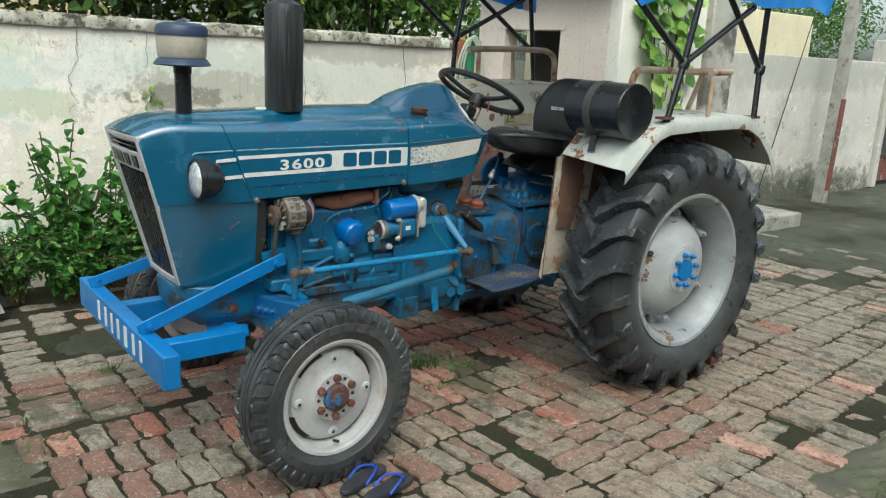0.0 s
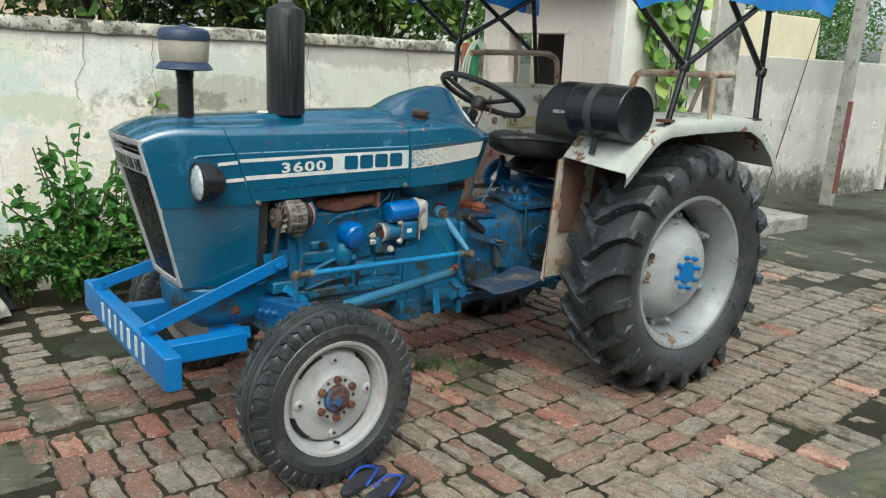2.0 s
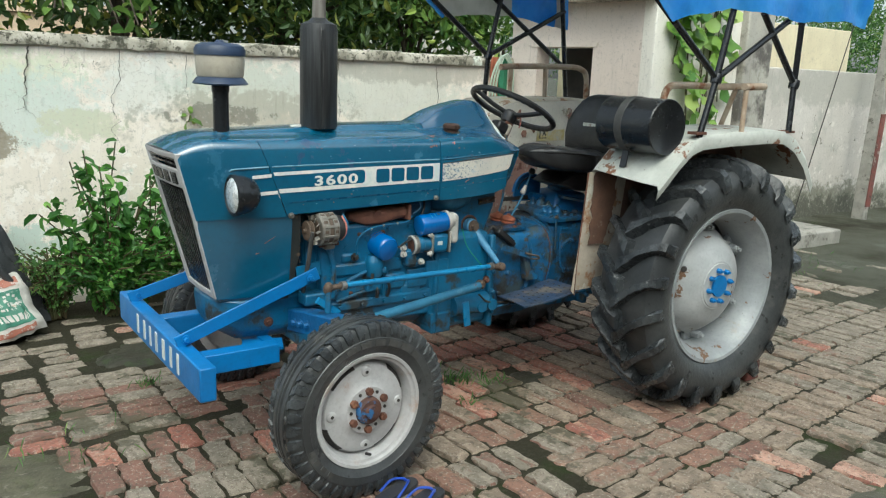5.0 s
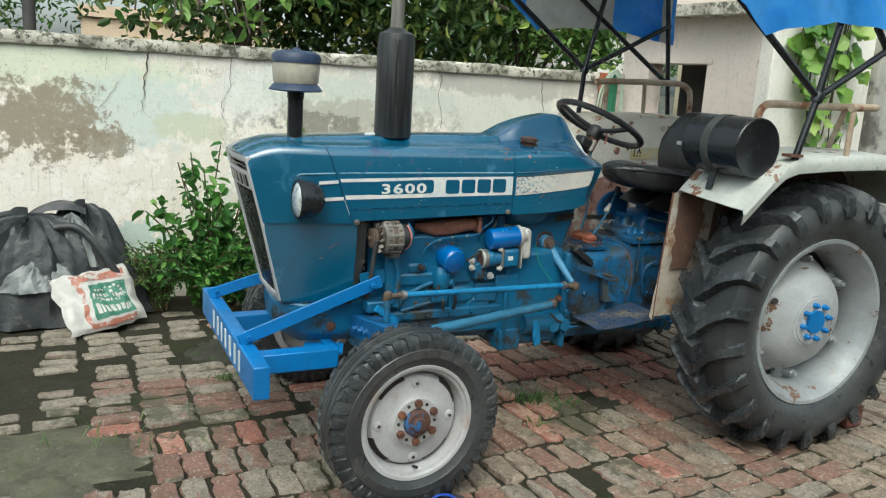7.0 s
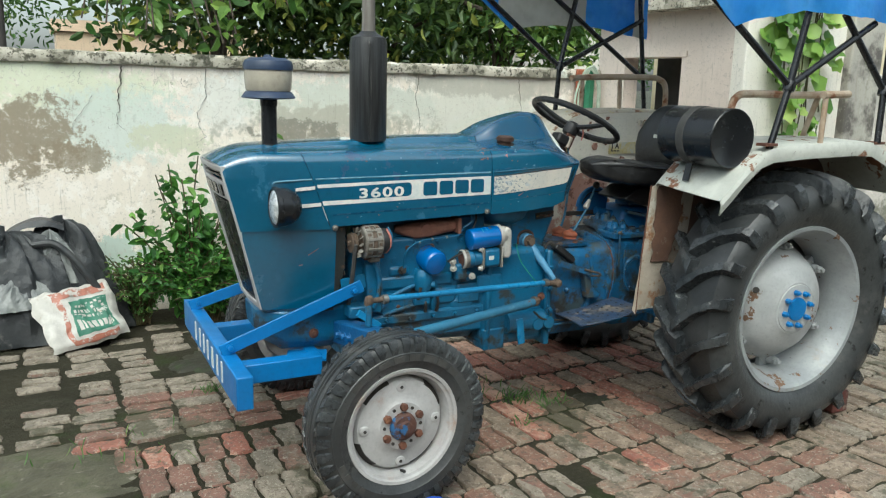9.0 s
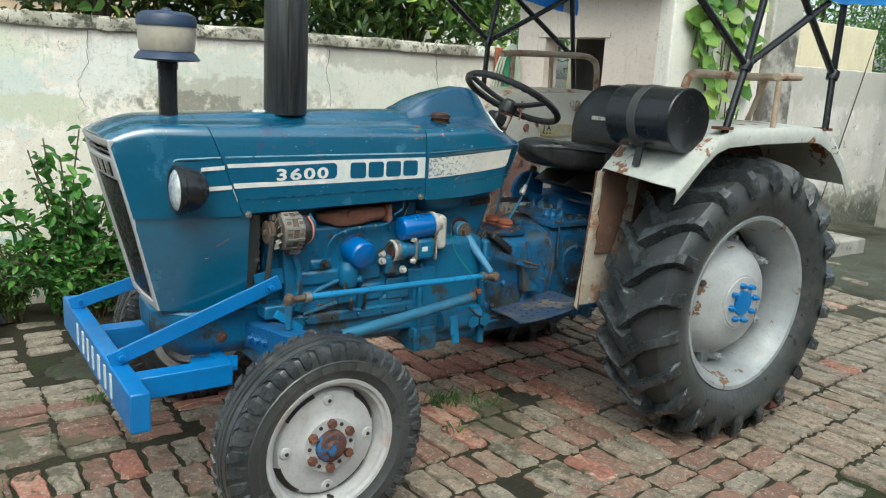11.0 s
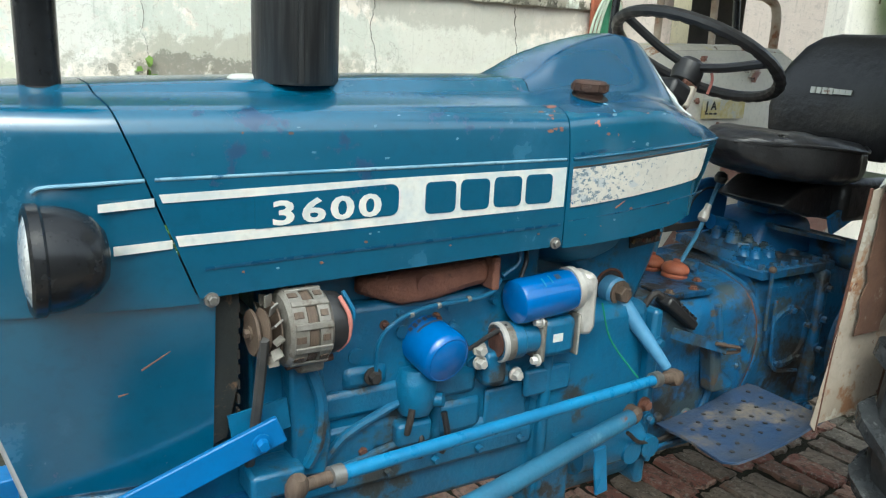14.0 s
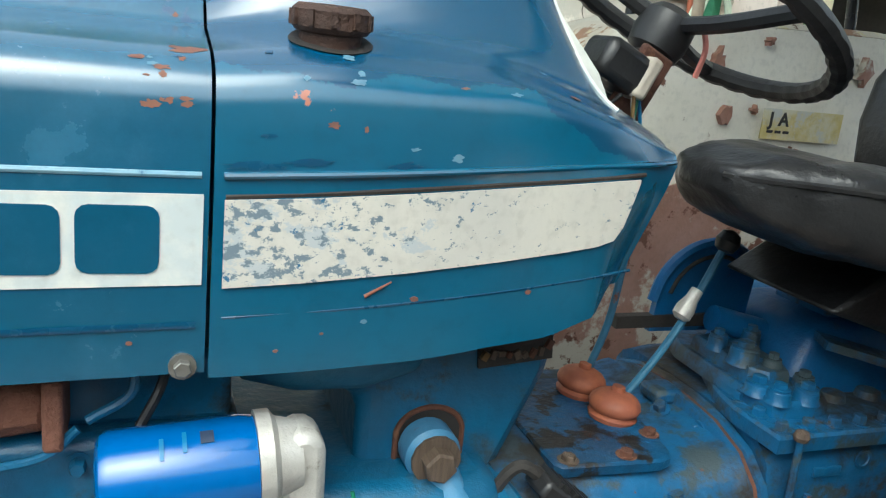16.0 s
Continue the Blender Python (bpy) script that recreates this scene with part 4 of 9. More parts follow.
def profile(top, lowz, pad):
    """From the near lower edge over the top to the far one: (y, z)."""
    side = [(-half_width(z), z) for z in lowz]
    arch = [crown(u, top, pad=pad) for u in US]
    return side + arch + [(-y, z) for y, z in side[::-1]]


# nose cowl: upper shell in front of the first seam
bm = bmesh.new()
rows_ = []
lowz = [1.0, 1.03, 1.1, 1.17]
for i in range(13):
    s = i / 12
    pinch = lerp(0.203 / 0.255, 1.0, 1 - (1 - s) ** 1.35)
    rows_.append([(lerp(front_x(z, y * pinch), seam_x(z) - 0.0015, s), y * pinch, z) for y, z in profile(nose_top(s), lowz, pad_at(lerp(-0.52, -0.20, s)))])
sheet(bm, rows_)
nose = part("nose_cowl", bm, M["hood"], tractor, "dark blue nose cowl with scratched paint", solid=0.005, smooth=45)

# radiator side panels below it
for sgn in (-1, 1):
    bm = bmesh.new()
    rows_ = []
    for j in range(8):
        z = lerp(1.014, 0.672, j / 7)
        rows_.append([(lerp(front_x(z, 0.2), -0.083, i / 8), sgn * (-0.0045 + lerp(front_half(z), half_width(z), 1 - (1 - i / 8) ** 1.35)), z) for i in range(9)])
    rows_.append([(lerp(front_x(0.66, 0.2) + 0.01, -0.083, i / 8), sgn * lerp(0.15, 0.19, i / 8), 0.655) for i in range(9)])
    sheet(bm, rows_)
    part("radiator_panel", bm, M["hood"], tractor, "dark blue radiator side panel with paint nicks", solid=0.005, smooth=22)

# grille: frame, slats, badge bar, dark core
gr = part("grille", pr([(-0.49, 1.24), (-0.46, 1.24), (-0.32, 0.68), (-0.35, 0.68)], -0.05, 0.05), M["dark"], tractor)
bm = bmesh.new()
for z0, z1 in ((1.230, 1.252), (0.672, 0.70)):
    rings(bm, [[(front_x(z, y) - 0.004 + dx, y, z) for dx, z in ((0, z0), (0, z1), (0.03, z1), (0.03, z0))] for y in (-front_half(z0) + 0.012, 0, front_half(z0) - 0.012)])
for sgn in (-1, 1):
    loops = []
    for z in (0.672, 1.0, 1.252):
        w = front_half(z)
        loops.append([(front_x(z, w) - 0.006 + dx, sgn * (w - dy), z) for dx, dy in ((0, 0.002), (0, 0.030), (0.03, 0.030), (0.03, 0.002))])
    rings(bm, loops)
part("frame", bm, M["rim_white"], gr, "white grille surround", bevel=0.004)
bm = bmesh.new()
loops = []
for z in (0.68, 1.0, 1.24):
    w = front_half(z) - 0.02
    loops.append([(front_x(z, w) + 0.05, -w, z), (front_x(z, w) + 0.05, w, z), (front_x(z, w) + 0.06, w, z), (front_x(z, w) + 0.06, -w, z)])
rings(bm, loops)
part("core", bm, M["dark"], gr, "dark radiator core")
for i in range(13):
    k = -0.9 + 1.8 * i / 12
    bm = bmesh.new()
    loops = []
    for z in (0.69, 1.11):
        y = k * (front_half(z) - 0.03)
        loops.append([(front_x(z, y) + 0.004 + dx, y + dy, z) for dx, dy in ((0, -0.005), (0, 0.005), (0.035, 0.005), (0.035, -0.005))])
    rings(bm, loops)
    part("slat", bm, M["black"], gr)
for z0, z1 in ((1.205, 1.212), (1.222, 1.229)):
    bm = bmesh.new()
    rings(bm, [[(front_x(z, y) + 0.004 + dx, y, z) for dx, z in ((0, z0), (0, z1), (0.03, z1), (0.03, z0))] for y in (-0.17, 0, 0.17)])
    part("slat", bm, M["black"], gr)
bm = bmesh.new()
rings(bm, [[(front_x(z, y) - 0.003 + dx, y, z) for dx, z in ((0, 1.12), (0, 1.19), (0.02, 1.19), (0.02, 1.12))] for y in (-0.17, -0.08, 0, 0.08, 0.17)])
plate = part("badge_plate", bm, M["rim_white"], gr, "white badge plate with four dark blocks", bevel=0.003)
for i in range(4):
    y = -0.12 + 0.08 * i
    part("block", bx((front_x(1.155, y) - 0.004, y, 1.155), (0.006, 0.055, 0.045), Matrix.Rotation(radians(-14), 4, "Y")), M["black"], plate)

# headlights
for sgn in (-1, 1):
    c = Vector((-0.290, sgn * 0.300, 1.105))
    ax = Vector((-1, sgn * 0.02, 0.0)).normalized()
    hl = part("headlight", lt([(0.012, -0.046), (0.036, -0.041), (0.055, -0.026), (0.067, -0.003), (0.073, 0.020), (0.074, 0.040)], c, ax, 32), M["black"], tractor, "round headlight in a black bucket")
    part("bezel", lt([(0.074, 0.038), (0.078, 0.042), (0.078, 0.056), (0.070, 0.060), (0.066, 0.056)], c, ax, 32, False), M["black"], hl)
    part("lens", lt([(0.068, 0.050), (0.062, 0.058), (0.045, 0.064), (0.022, 0.067), (0.002, 0.068)], c, ax, 32), M["lens"], hl, "scratched clear glass lens")
    part("bracket", bx((-0.31, sgn * 0.247, 1.07), (0.04, 0.03, 0.05)), M["hood"], hl)

# bonnet between the seams
bm = bmesh.new()
rows_ = []
for i in range(15):
    s = i / 14
    low = lerp(1.008, 1.030, s)
    lowz = [low, low + 0.03, 1.1, 1.17]
    rows_.append([(lerp(seam_x(z) + 0.0015, 0.6185, s), y, z) for y, z in profile(TOP, lowz, pad_at(lerp(-0.20, 0.6185, s)))])
sheet(bm, rows_)
hood = part("bonnet", bm, M["hood"], tractor, "long dark blue bonnet with rust nicks", solid=0.005, smooth=45)


def decal(name, poly, material, parent, y=-0.2585, label="", d=0.003, mirror=False):
    """A thin painted shape on the near side: polygon in x, z."""
    return part(name, pr(poly, y, y - d), material, parent, label, smooth=0)


def band(x0, x1, z0a, z1a, z0b, z1b, cut0=0.0):
    return [(x0, z0a), (x1, z0b), (x1, z1b), (x0 - cut0, z1a)]


def paint_side(y, sgn):
    s = sgn
    dec = lambda n, p, m, par, lab="": part(n, pr(p, s * -1 * 0.2576, s * -1 * 0.2592), m, par, lab, smooth=0)
    part("pinstripe", tb([(-0.170, -s * 0.2565, 1.2005), (0.2, -s * 0.2568, 1.2035), (0.612, -s * 0.2565, 1.2065)], 0.0031, 8), M["pin"], hood, "raised bead, coloured pale for its highlight")
    dec("stripe", band(-0.160, 0.205, 1.165, 1.178, 1.1725, 1.1855, 0.005), M["stripe"], hood, "white upper stripe")
    dec("stripe", band(-0.138, 0.205, 1.096, 1.1125, 1.103, 1.119, 0.005), M["stripe"], hood, "white lower stripe")
    part("pinstripe", tb([(-0.332, -s * 0.238, 1.186), (-0.318, -s * 0.243, 1.193), (-0.26, -s * 0.2525, 1.1965), (-0.184, -s * 0.2565, 1.2000)], 0.0031, 8), M["pin"], nose, "raised bead, coloured pale for its highlight")
    dec("stripe", band(-0.250, -0.172, 1.156, 1.168, 1.160, 1.173), M["stripe"], nose, "white upper stripe")
    dec("stripe", band(-0.232, -0.148, 1.090, 1.104, 1.094, 1.107), M["stripe"], nose, "white lower stripe")


paint_side(-0.2576, 1)
paint_side(0.2576, -1)
badge = decal("badge_panel", [(0.205, 1.103), (0.614, 1.1115), (0.614, 1.1905), (0.205, 1.1855)], M["stripe"], hood, -0.2576, "white badge panel with four blue blocks", 0.0015)
for i in range(4):
    x0 = 0.292 + 0.0745 * i
    z0 = 1.118 + 0.0013 * i
    bm = bmesh.new()
    pts = []
    w, h, c = 0.064, 0.058, 0.010
    for cx, cz, a0 in ((w - c, c, -90), (w - c, h - c, 0), (c, h - c, 90), (c, c, 180)):
        for k in range(4):
            a = radians(a0 + 30 * k)
            pts.append((x0 + cx + c * math.cos(a), z0 + cz + c * math.sin(a)))
    prism(bm, pts, -0.2588, -0.2602)
    part("block", bm, M["hood"], badge, smooth=0)
pts = []
for cx, cz, a0 in ((0.222, 1.136, -90), (0.222, 1.160, 0)):
    for k in range(7):
        a = radians(a0 + 15 * k)
        pts.append((cx + 0.016 * math.cos(a), cz + 0.016 * math.sin(a)))
decal("number_panel", [(-0.02, 1.1145), *pts, (-0.02, 1.168)], M["hood"], hood, -0.2588, "blue number panel", 0.0014)


def lettering(text, at, size, rot, material, parent, depth=0.0015, bold=0.0, wide=1.0, name="lettering", label=""):
    cu = bpy.data.curves.new(name, "FONT")
    cu.body, cu.size, cu.extrude, cu.offset, cu.resolution_u = text, size, depth / 2, bold, 3
    cu.align_x = "LEFT"
    tmp = new(name, cu)
    dg = bpy.context.evaluated_depsgraph_get()
    me = bpy.data.meshes.new_from_object(tmp.evaluated_get(dg))
    bpy.data.objects.remove(tmp)
    me.transform(Matrix.Translation(at) @ rot @ Matrix.Diagonal((wide, 1, 1, 1)))
    return mesh_part(name, me, material, parent, label)


for i, ch in enumerate("3600"):
    lettering(ch, (0.006 + 0.0515 * i, -0.2608, 1.1195 + 0.0009 * i), 0.0545, Matrix.Rotation(radians(-1.0), 4, "Y") @ Matrix.Rotation(radians(90), 4, "X"), M["stripe"], hood, 0.0016, 0.0014, 1.62, "digit", "white painted digit")
for x, z in ((-0.091, 1.005), (0.600, 1.037)):
    bolt(hood, (x, -0.2585, z), r=0.008, h=0.008, material=M["steel"])
bolt(hood, (-0.091, 0.2585, 1.005), (0, 1, 0), r=0.008, h=0.008, material=M["steel"])
bm = bmesh.new()
rows_ = [[(-0.10, -0.259, 1.060), (0.61, -0.259, 1.078)], [(-0.10, -0.2597, 1.057), (0.61, -0.2597, 1.075)], [(-0.10, -0.259, 1.054), (0.61, -0.259, 1.072)]]
sheet(bm, rows_)
# dark strip paints the shade along the bonnet's pressed crease
part("crease", bm, M["touch_up"], hood)

# rear cowl over the tank, with the instrument hump
REAR = [0.622, 0.64, 0.66, 0.68, 0.70, 0.74, 0.78, 0.82, 0.86, 0.90, 0.94, 0.97, 0.985, 1.0, 1.015, 1.03, 1.045, 1.06, 1.085, 1.105, 1.122, 1.130]


def hump(x):
    return table_line(x, [(0.622, 0.0), (0.66, 0.010), (0.72, 0.034), (0.80, 0.064), (0.86, 0.080), (0.90, 0.089), (0.95, 0.095), (0.985, 0.094), (1.005, 0.082), (1.025, 0.046), (1.045, 0.004), (1.065, -0.045), (1.12, -0.075)])


def ridge(x, y):
    """The shelf beside the filler and the hump, whose flanks ease out to the rear."""
    k = min(1.0, max(0.0, (x - 0.622) / 0.36))
    ease = k * k * (3 - 2 * k)
    up = 0.022 + 0.009 * min(1.0, (x - 0.622) / 0.09)
    return up * shelf(y, cowl_side(x)) + (0.025 + hump(x)) * rise(y, lerp(0.114, 0.165, ease), lerp(0.030, 0.145, ease)) + 0.006 * max(0.0, 1 - (y / 0.114) ** 2) * (1 - ease)


def cowl_top(x):
    return TOP + 0.009 * min(1.0, (x - 0.622) / 0.08) - 0.055 * max(0.0, (x - 0.90) / 0.20) ** 1.4


def cowl_side(x):
    return 0.255 - 0.052 * max(0.0, (x - 0.70) / 0.40) ** 1.4


bm = bmesh.new()
rows_ = []
for x in REAR:
    w = cowl_side(x)
    sh = 1.205 + 0.020 * (x - 0.625) / 0.475
    low = table(x, [(0.625, 1.024), (0.8, 1.028), (0.95, 1.038), (1.06, 1.062), (1.13, 1.088)])
    arch = []
    for u in US:
        y, z = crown(u, cowl_top(x), sh, w)
        z += ridge(x, y)
        arch.append((y, z))
    side = [(-w, lerp(low, sh, k)) for k in (0, 0.2, 0.5, 0.8)]
    pf = side + arch + [(-y, z) for y, z in side[::-1]]
    tip = min(1.3, max(0.0, (x - 1.03) / 0.07))
    rows_.append([(x - 0.045 * tip * max(0.0, (1.22 - z) / 0.14) , y * (1 - 0.04 * tip ** 2), z) for y, z in pf])
vv = sheet(bm, rows_)
bm.faces.new(vv[-1])
cowl = part("rear_cowl", bm, M["cowl"], tractor, "dark blue rear cowl with a raised instrument hump", solid=0.004, smooth=45)
bm = bmesh.new()
STR = [(0.631, 1.1085, 1.1865), (0.70, 1.113, 1.190), (0.80, 1.120, 1.196), (0.90, 1.128, 1.2025), (0.98, 1.1355, 1.2075), (1.02, 1.140, 1.210), (1.042, 1.146, 1.2115), (1.052, 1.160, 1.212), (1.059, 1.180, 1.2125), (1.067, 1.208, 1.213)]
sheet(bm, [[(x, -cowl_side(x) - 0.0045, lerp(z0, z1, k / 3)) for k in range(4)] for x, z0, z1 in STR])
part("stripe", bm, M["worn_stripe"], cowl, "worn white side stripe", solid=0.002)
part("pinstripe", tb([(0.63, -0.2575, 1.2065), (0.75, -0.2565, 1.213), (0.88, -0.242, 1.2195), (1.0, -0.220, 1.225), (1.085, -0.2045, 1.229), (1.122, -0.193, 1.231)], 0.0034, 8), M["cowl"], cowl, "raised bead of the cowl")
# dark lines paint the shade in the cowl's seam and crease
for nm_, mt_, zz in (("seam_line", "dark", (1.1885, 1.196, 1.2045, 1.212, 1.218)), ("crease", "touch_up", (1.080, 1.086, 1.093, 1.102, 1.110))):
    part(nm_, tb([(x, -cowl_side(x) - 0.001, z) for x, z in zip((0.632, 0.75, 0.88, 1.0, 1.075), zz)], 0.0026 if nm_ == "seam_line" else 0.0018, 6), M[mt_], cowl)
TRIM = ((1.006, -0.045), (1.016, -0.085), (1.030, -0.118), (1.045, -0.145), (1.056, -0.165))
part("edge_trim", tb([(x, y, cowl_top(x) + ridge(x, y) + 0.002) for x, y in TRIM], 0.0030, 6), M["stripe"], cowl, "white cowl edge")


def cowl_at(x, u):
    w = cowl_side(x)
    y, z = crown(u, cowl_top(x), 1.205 + 0.020 * (x - 0.625) / 0.475, w)
    return Vector((x, y, z + ridge(x, y)))


CAP = Vector((0.729, -0.172, 1.3045))
cap = part("tank_cap", lt([(0.026, -0.02), (0.030, 0.026), (0.034, 0.027), (0.037, 0.031), (0.037, 0.046), (0.032, 0.051), (0.0, 0.052)], CAP, (0, -0.05, 1), 22), M["cap"], tractor, "rusty dark brown tank filler cap")
for i in range(11):
    a = 2 * math.pi * i / 11
    part("rib", bx(CAP + Vector((0.0365 * math.cos(a), -0.002 + 0.0365 * math.sin(a), 0.038)), (0.006, 0.006, 0.014), Matrix.Rotation(a, 4, "Z")), M["cap"], cap)
hole_u = min((-i / 400 for i in range(400)), key=lambda u: abs(cowl_at(CAP.x, u).y + 0.176))
wide_u = 0.038 / abs(cowl_at(CAP.x, hole_u - 0.05).y - cowl_at(CAP.x, hole_u + 0.05).y) * 0.1
bm = bmesh.new()
mid = bm.verts.new(cowl_at(CAP.x, hole_u) + Vector((0, -0.001, 0.003)))
edge = [bm.verts.new(cowl_at(CAP.x + 0.040 * math.cos(k), hole_u + wide_u * math.sin(k)) + Vector((0, -0.001, 0.003))) for k in [2 * math.pi * j / 30 for j in range(30)]]
for k in range(30):
    bm.faces.new((mid, edge[k], edge[(k + 1) % 30]))
# a dark disc on the sheet paints the shade inside the filler hole
part("filler_hole", bm, M["dark"], cap, smooth=60)

# chips, scratches and touched-up patches in the paint


def bonnet_at(x, u):
    y, z = crown(u, TOP, pad=pad_at(x))
    return Vector((x, y, z))


def chip(parent, at, x, u, dx, du, seed, material, name="paint_chip", n=18):
    """An uneven flake that follows the sheet's curve."""
    c0 = at(x, u)
    nrm = (at(x + 0.004, u) - c0).cross(at(x, u + 0.01) - c0).normalized()
    if nrm.dot(Vector((0, math.copysign(0.6, u), 1))) < 0:
        nrm = -nrm
    bm = bmesh.new()
    mid = bm.verts.new(c0 + nrm * 0.0028)
    ring = []
    for k in range(n):
        a = 2 * math.pi * k / n
        q = 1 + 0.75 * noise.noise(Vector((2.2 * math.cos(a), 2.2 * math.sin(a), seed))) + 0.4 * noise.noise(Vector((6 * math.cos(a), 6 * math.sin(a), seed)))
        ring.append(bm.verts.new(at(x + dx * q * math.cos(a), max(-0.98, min(0.98, u + du * q * math.sin(a)))) + nrm * 0.0028))
    for k in range(n):
        bm.faces.new((mid, ring[k], ring[(k + 1) % n]))
    return part(name, bm, M[material], parent, smooth=60)


rgc = random.Random(21)
for i in range(20):
    chip(hood, bonnet_at, rgc.uniform(-0.05, 0.60), -rgc.uniform(0.2, 0.95), rgc.uniform(0.0015, 0.005), rgc.uniform(0.003, 0.012), i * 1.7, rgc.choice(("primer", "pale_chip", "pale_chip", "primer", "touch_up")))
for i in range(9):
    chip(hood, bonnet_at, rgc.uniform(0.55, 0.612), -rgc.uniform(0.56, 0.80), rgc.uniform(0.002, 0.007), rgc.uniform(0.004, 0.018), 60 + i * 2.3, "primer")
for i in range(16):
    chip(cowl, cowl_at, rgc.uniform(0.64, 1.04), -rgc.uniform(0.45, 0.97), rgc.uniform(0.002, 0.007), rgc.uniform(0.004, 0.016), 90 + i * 1.9, rgc.choice(("primer", "pale_chip", "touch_up", "pale_chip")))
for x, u, dx, du in ((0.655, -0.965, 0.025, 0.012), (0.70, -0.955, 0.018, 0.010), (0.79, -0.965, 0.014, 0.010)):
    chip(cowl, cowl_at, x, u, dx, du, x * 31, "touch_up", "touch_up", 30)
chip(hood, bonnet_at, 0.60, -0.50, 0.016, 0.03, 5.5, "primer")
for i in range(14):
    x, z = rgc.uniform(-0.08, 1.0), rgc.uniform(1.035, 1.095)
    r0 = rgc.uniform(0.001, 0.0026)
    w_ = 0.2576 if x < 0.62 else cowl_side(x) + 0.0012
    owner = hood if x < 0.61 else cowl
    if 0.605 < x < 0.635:
        continue
    part("paint_chip", pr([(x + r0 * 1.6 * (1 + 0.8 * noise.noise(Vector((3 * math.cos(k), 3 * math.sin(k), i)))) * math.cos(k), z + r0 * math.sin(k)) for k in [2 * math.pi * j / 9 for j in range(9)]], -w_, -w_ - 0.0015), M[rgc.choice(("primer", "pale_chip"))], owner, smooth=0)
for x0, z0, x1, z1 in ((-0.20, 0.90, -0.155, 0.925), (-0.235, 0.86, -0.22, 0.862), (0.76, 1.098, 0.785, 1.112)):
    yy = -half_width((z0 + z1) / 2) - 0.006 if x0 < 0.6 else -cowl_side(x0) - 0.003
    part("scratch", rd((x0, yy, z0), (x1, yy, z1), 0.0018, 0.0008, 6), M["primer"], tractor)

# exhaust and air cleaner stacks
PX, PY = -0.296, -0.06
pre = part("air_cleaner", lt([(0.031, 0), (0.031, 0.205)], (PX, PY, 1.292), (0, 0, 1), 24), M["black"], tractor, "air pre-cleaner with a clear bowl on a black stack")
part("band", lt([(0.033, 0.18), (0.034, 0.185), (0.034, 0.20), (0.033, 0.205)], (PX, PY, 1.292), (0, 0, 1), 24), M["black"], pre)
part("collar", lt([(0.034, 0.0), (0.034, 0.02)], (PX, PY, 1.302), (0, 0, 1), 24), M["dark"], pre)
part("skirt", lt([(0.035, 0.0), (0.098, 0.004), (0.106, 0.008), (0.090, 0.030), (0.080, 0.034)], (PX, PY, 1.497), (0, 0, 1), 32), M["navy"], pre, "navy blue flared skirt")
part("bowl", lt([(0.082, 0.0), (0.089, 0.01), (0.093, 0.06), (0.092, 0.085)], (PX, PY, 1.527), (0, 0, 1), 32), M["clear"], pre, "cloudy transparent plastic bowl")
part("top", lt([(0.096, 0.0), (0.097, 0.02), (0.090, 0.036), (0.070, 0.046), (0.02, 0.049), (0.012, 0.058), (0.0, 0.060)], (PX, PY, 1.610), (0, 0, 1), 32), M["navy"], pre, "navy blue domed lid")
MX, MY = 0.125, -0.055
muf = part("muffler", lt([(0.030, 0.0), (0.074, 0.004), (0.078, 0.012), (0.078, 0.400), (0.072, 0.425), (0.040, 0.440), (0.030, 0.450)], (MX, MY, 1.328), (0, 0, 1), 32), M["muffler"], tractor, "tall black exhaust muffler with pale streaks")
part("seam", bx((MX - 0.02, MY - 0.077, 1.53), (0.010, 0.008, 0.39)), M["muffler"], muf)
part("tail_pipe", lt([(0.029, 0.0), (0.027, 0.06), (0.026, 0.9)], (MX, MY, 1.768), (0, 0, 1), 20), M["tailpipe"], muf, "brown rusty exhaust pipe")
part("stub", lt([(0.028, 0), (0.028, 0.06)], (MX, MY, 1.275), (0, 0, 1), 20), M["rust"], muf, "rusty exhaust stub")
# dark ring paints the shaded gap round the exhaust stub
part("hole_ring", lt([(0.055, 0), (0.055, 0.003), (0.048, 0.004)], (MX, MY, TOP + pad_at(MX) + 0.0015), (0, 0, 1), 24), M["dark"], muf)
bm = bmesh.new()
lathe(bm, [(0.001, 0.010), (0.016, 0.008), (0.022, 0.0)], (MX - 0.085, MY + 0.02, TOP + pad_at(MX - 0.085)), (0, 0, 1), 18)
for v in bm.verts:
    v.co.x = MX - 0.085 + (v.co.x - MX + 0.085) * 1.7
part("dent_patch", bm, M["fender"], hood)

# front bumper with braces
BX0, BX1, BY0, BY1, BZ0, BZ1 = -0.540, -0.478, -0.470, 0.690, 0.385, 0.515
bum = part("front_bumper", bx(((BX0 + BX1) / 2, (BY0 + BY1) / 2, (BZ0 + BZ1) / 2), (BX1 - BX0, BY1 - BY0, BZ1 - BZ0)), M["bright"], tractor, "bright blue steel channel bumper with white lettering bars", bevel=0.006)
for i, (y, w) in enumerate(((0.36, 0.06), (0.255, 0.06), (0.165, 0.05), (0.075, 0.06), (-0.025, 0.075), (-0.125, 0.06), (-0.215, 0.055))):
    part("letter_bar", bx((BX0 - 0.0015, y, 0.452), (0.004, w * 0.42, 0.082)), M["stripe"], bum)
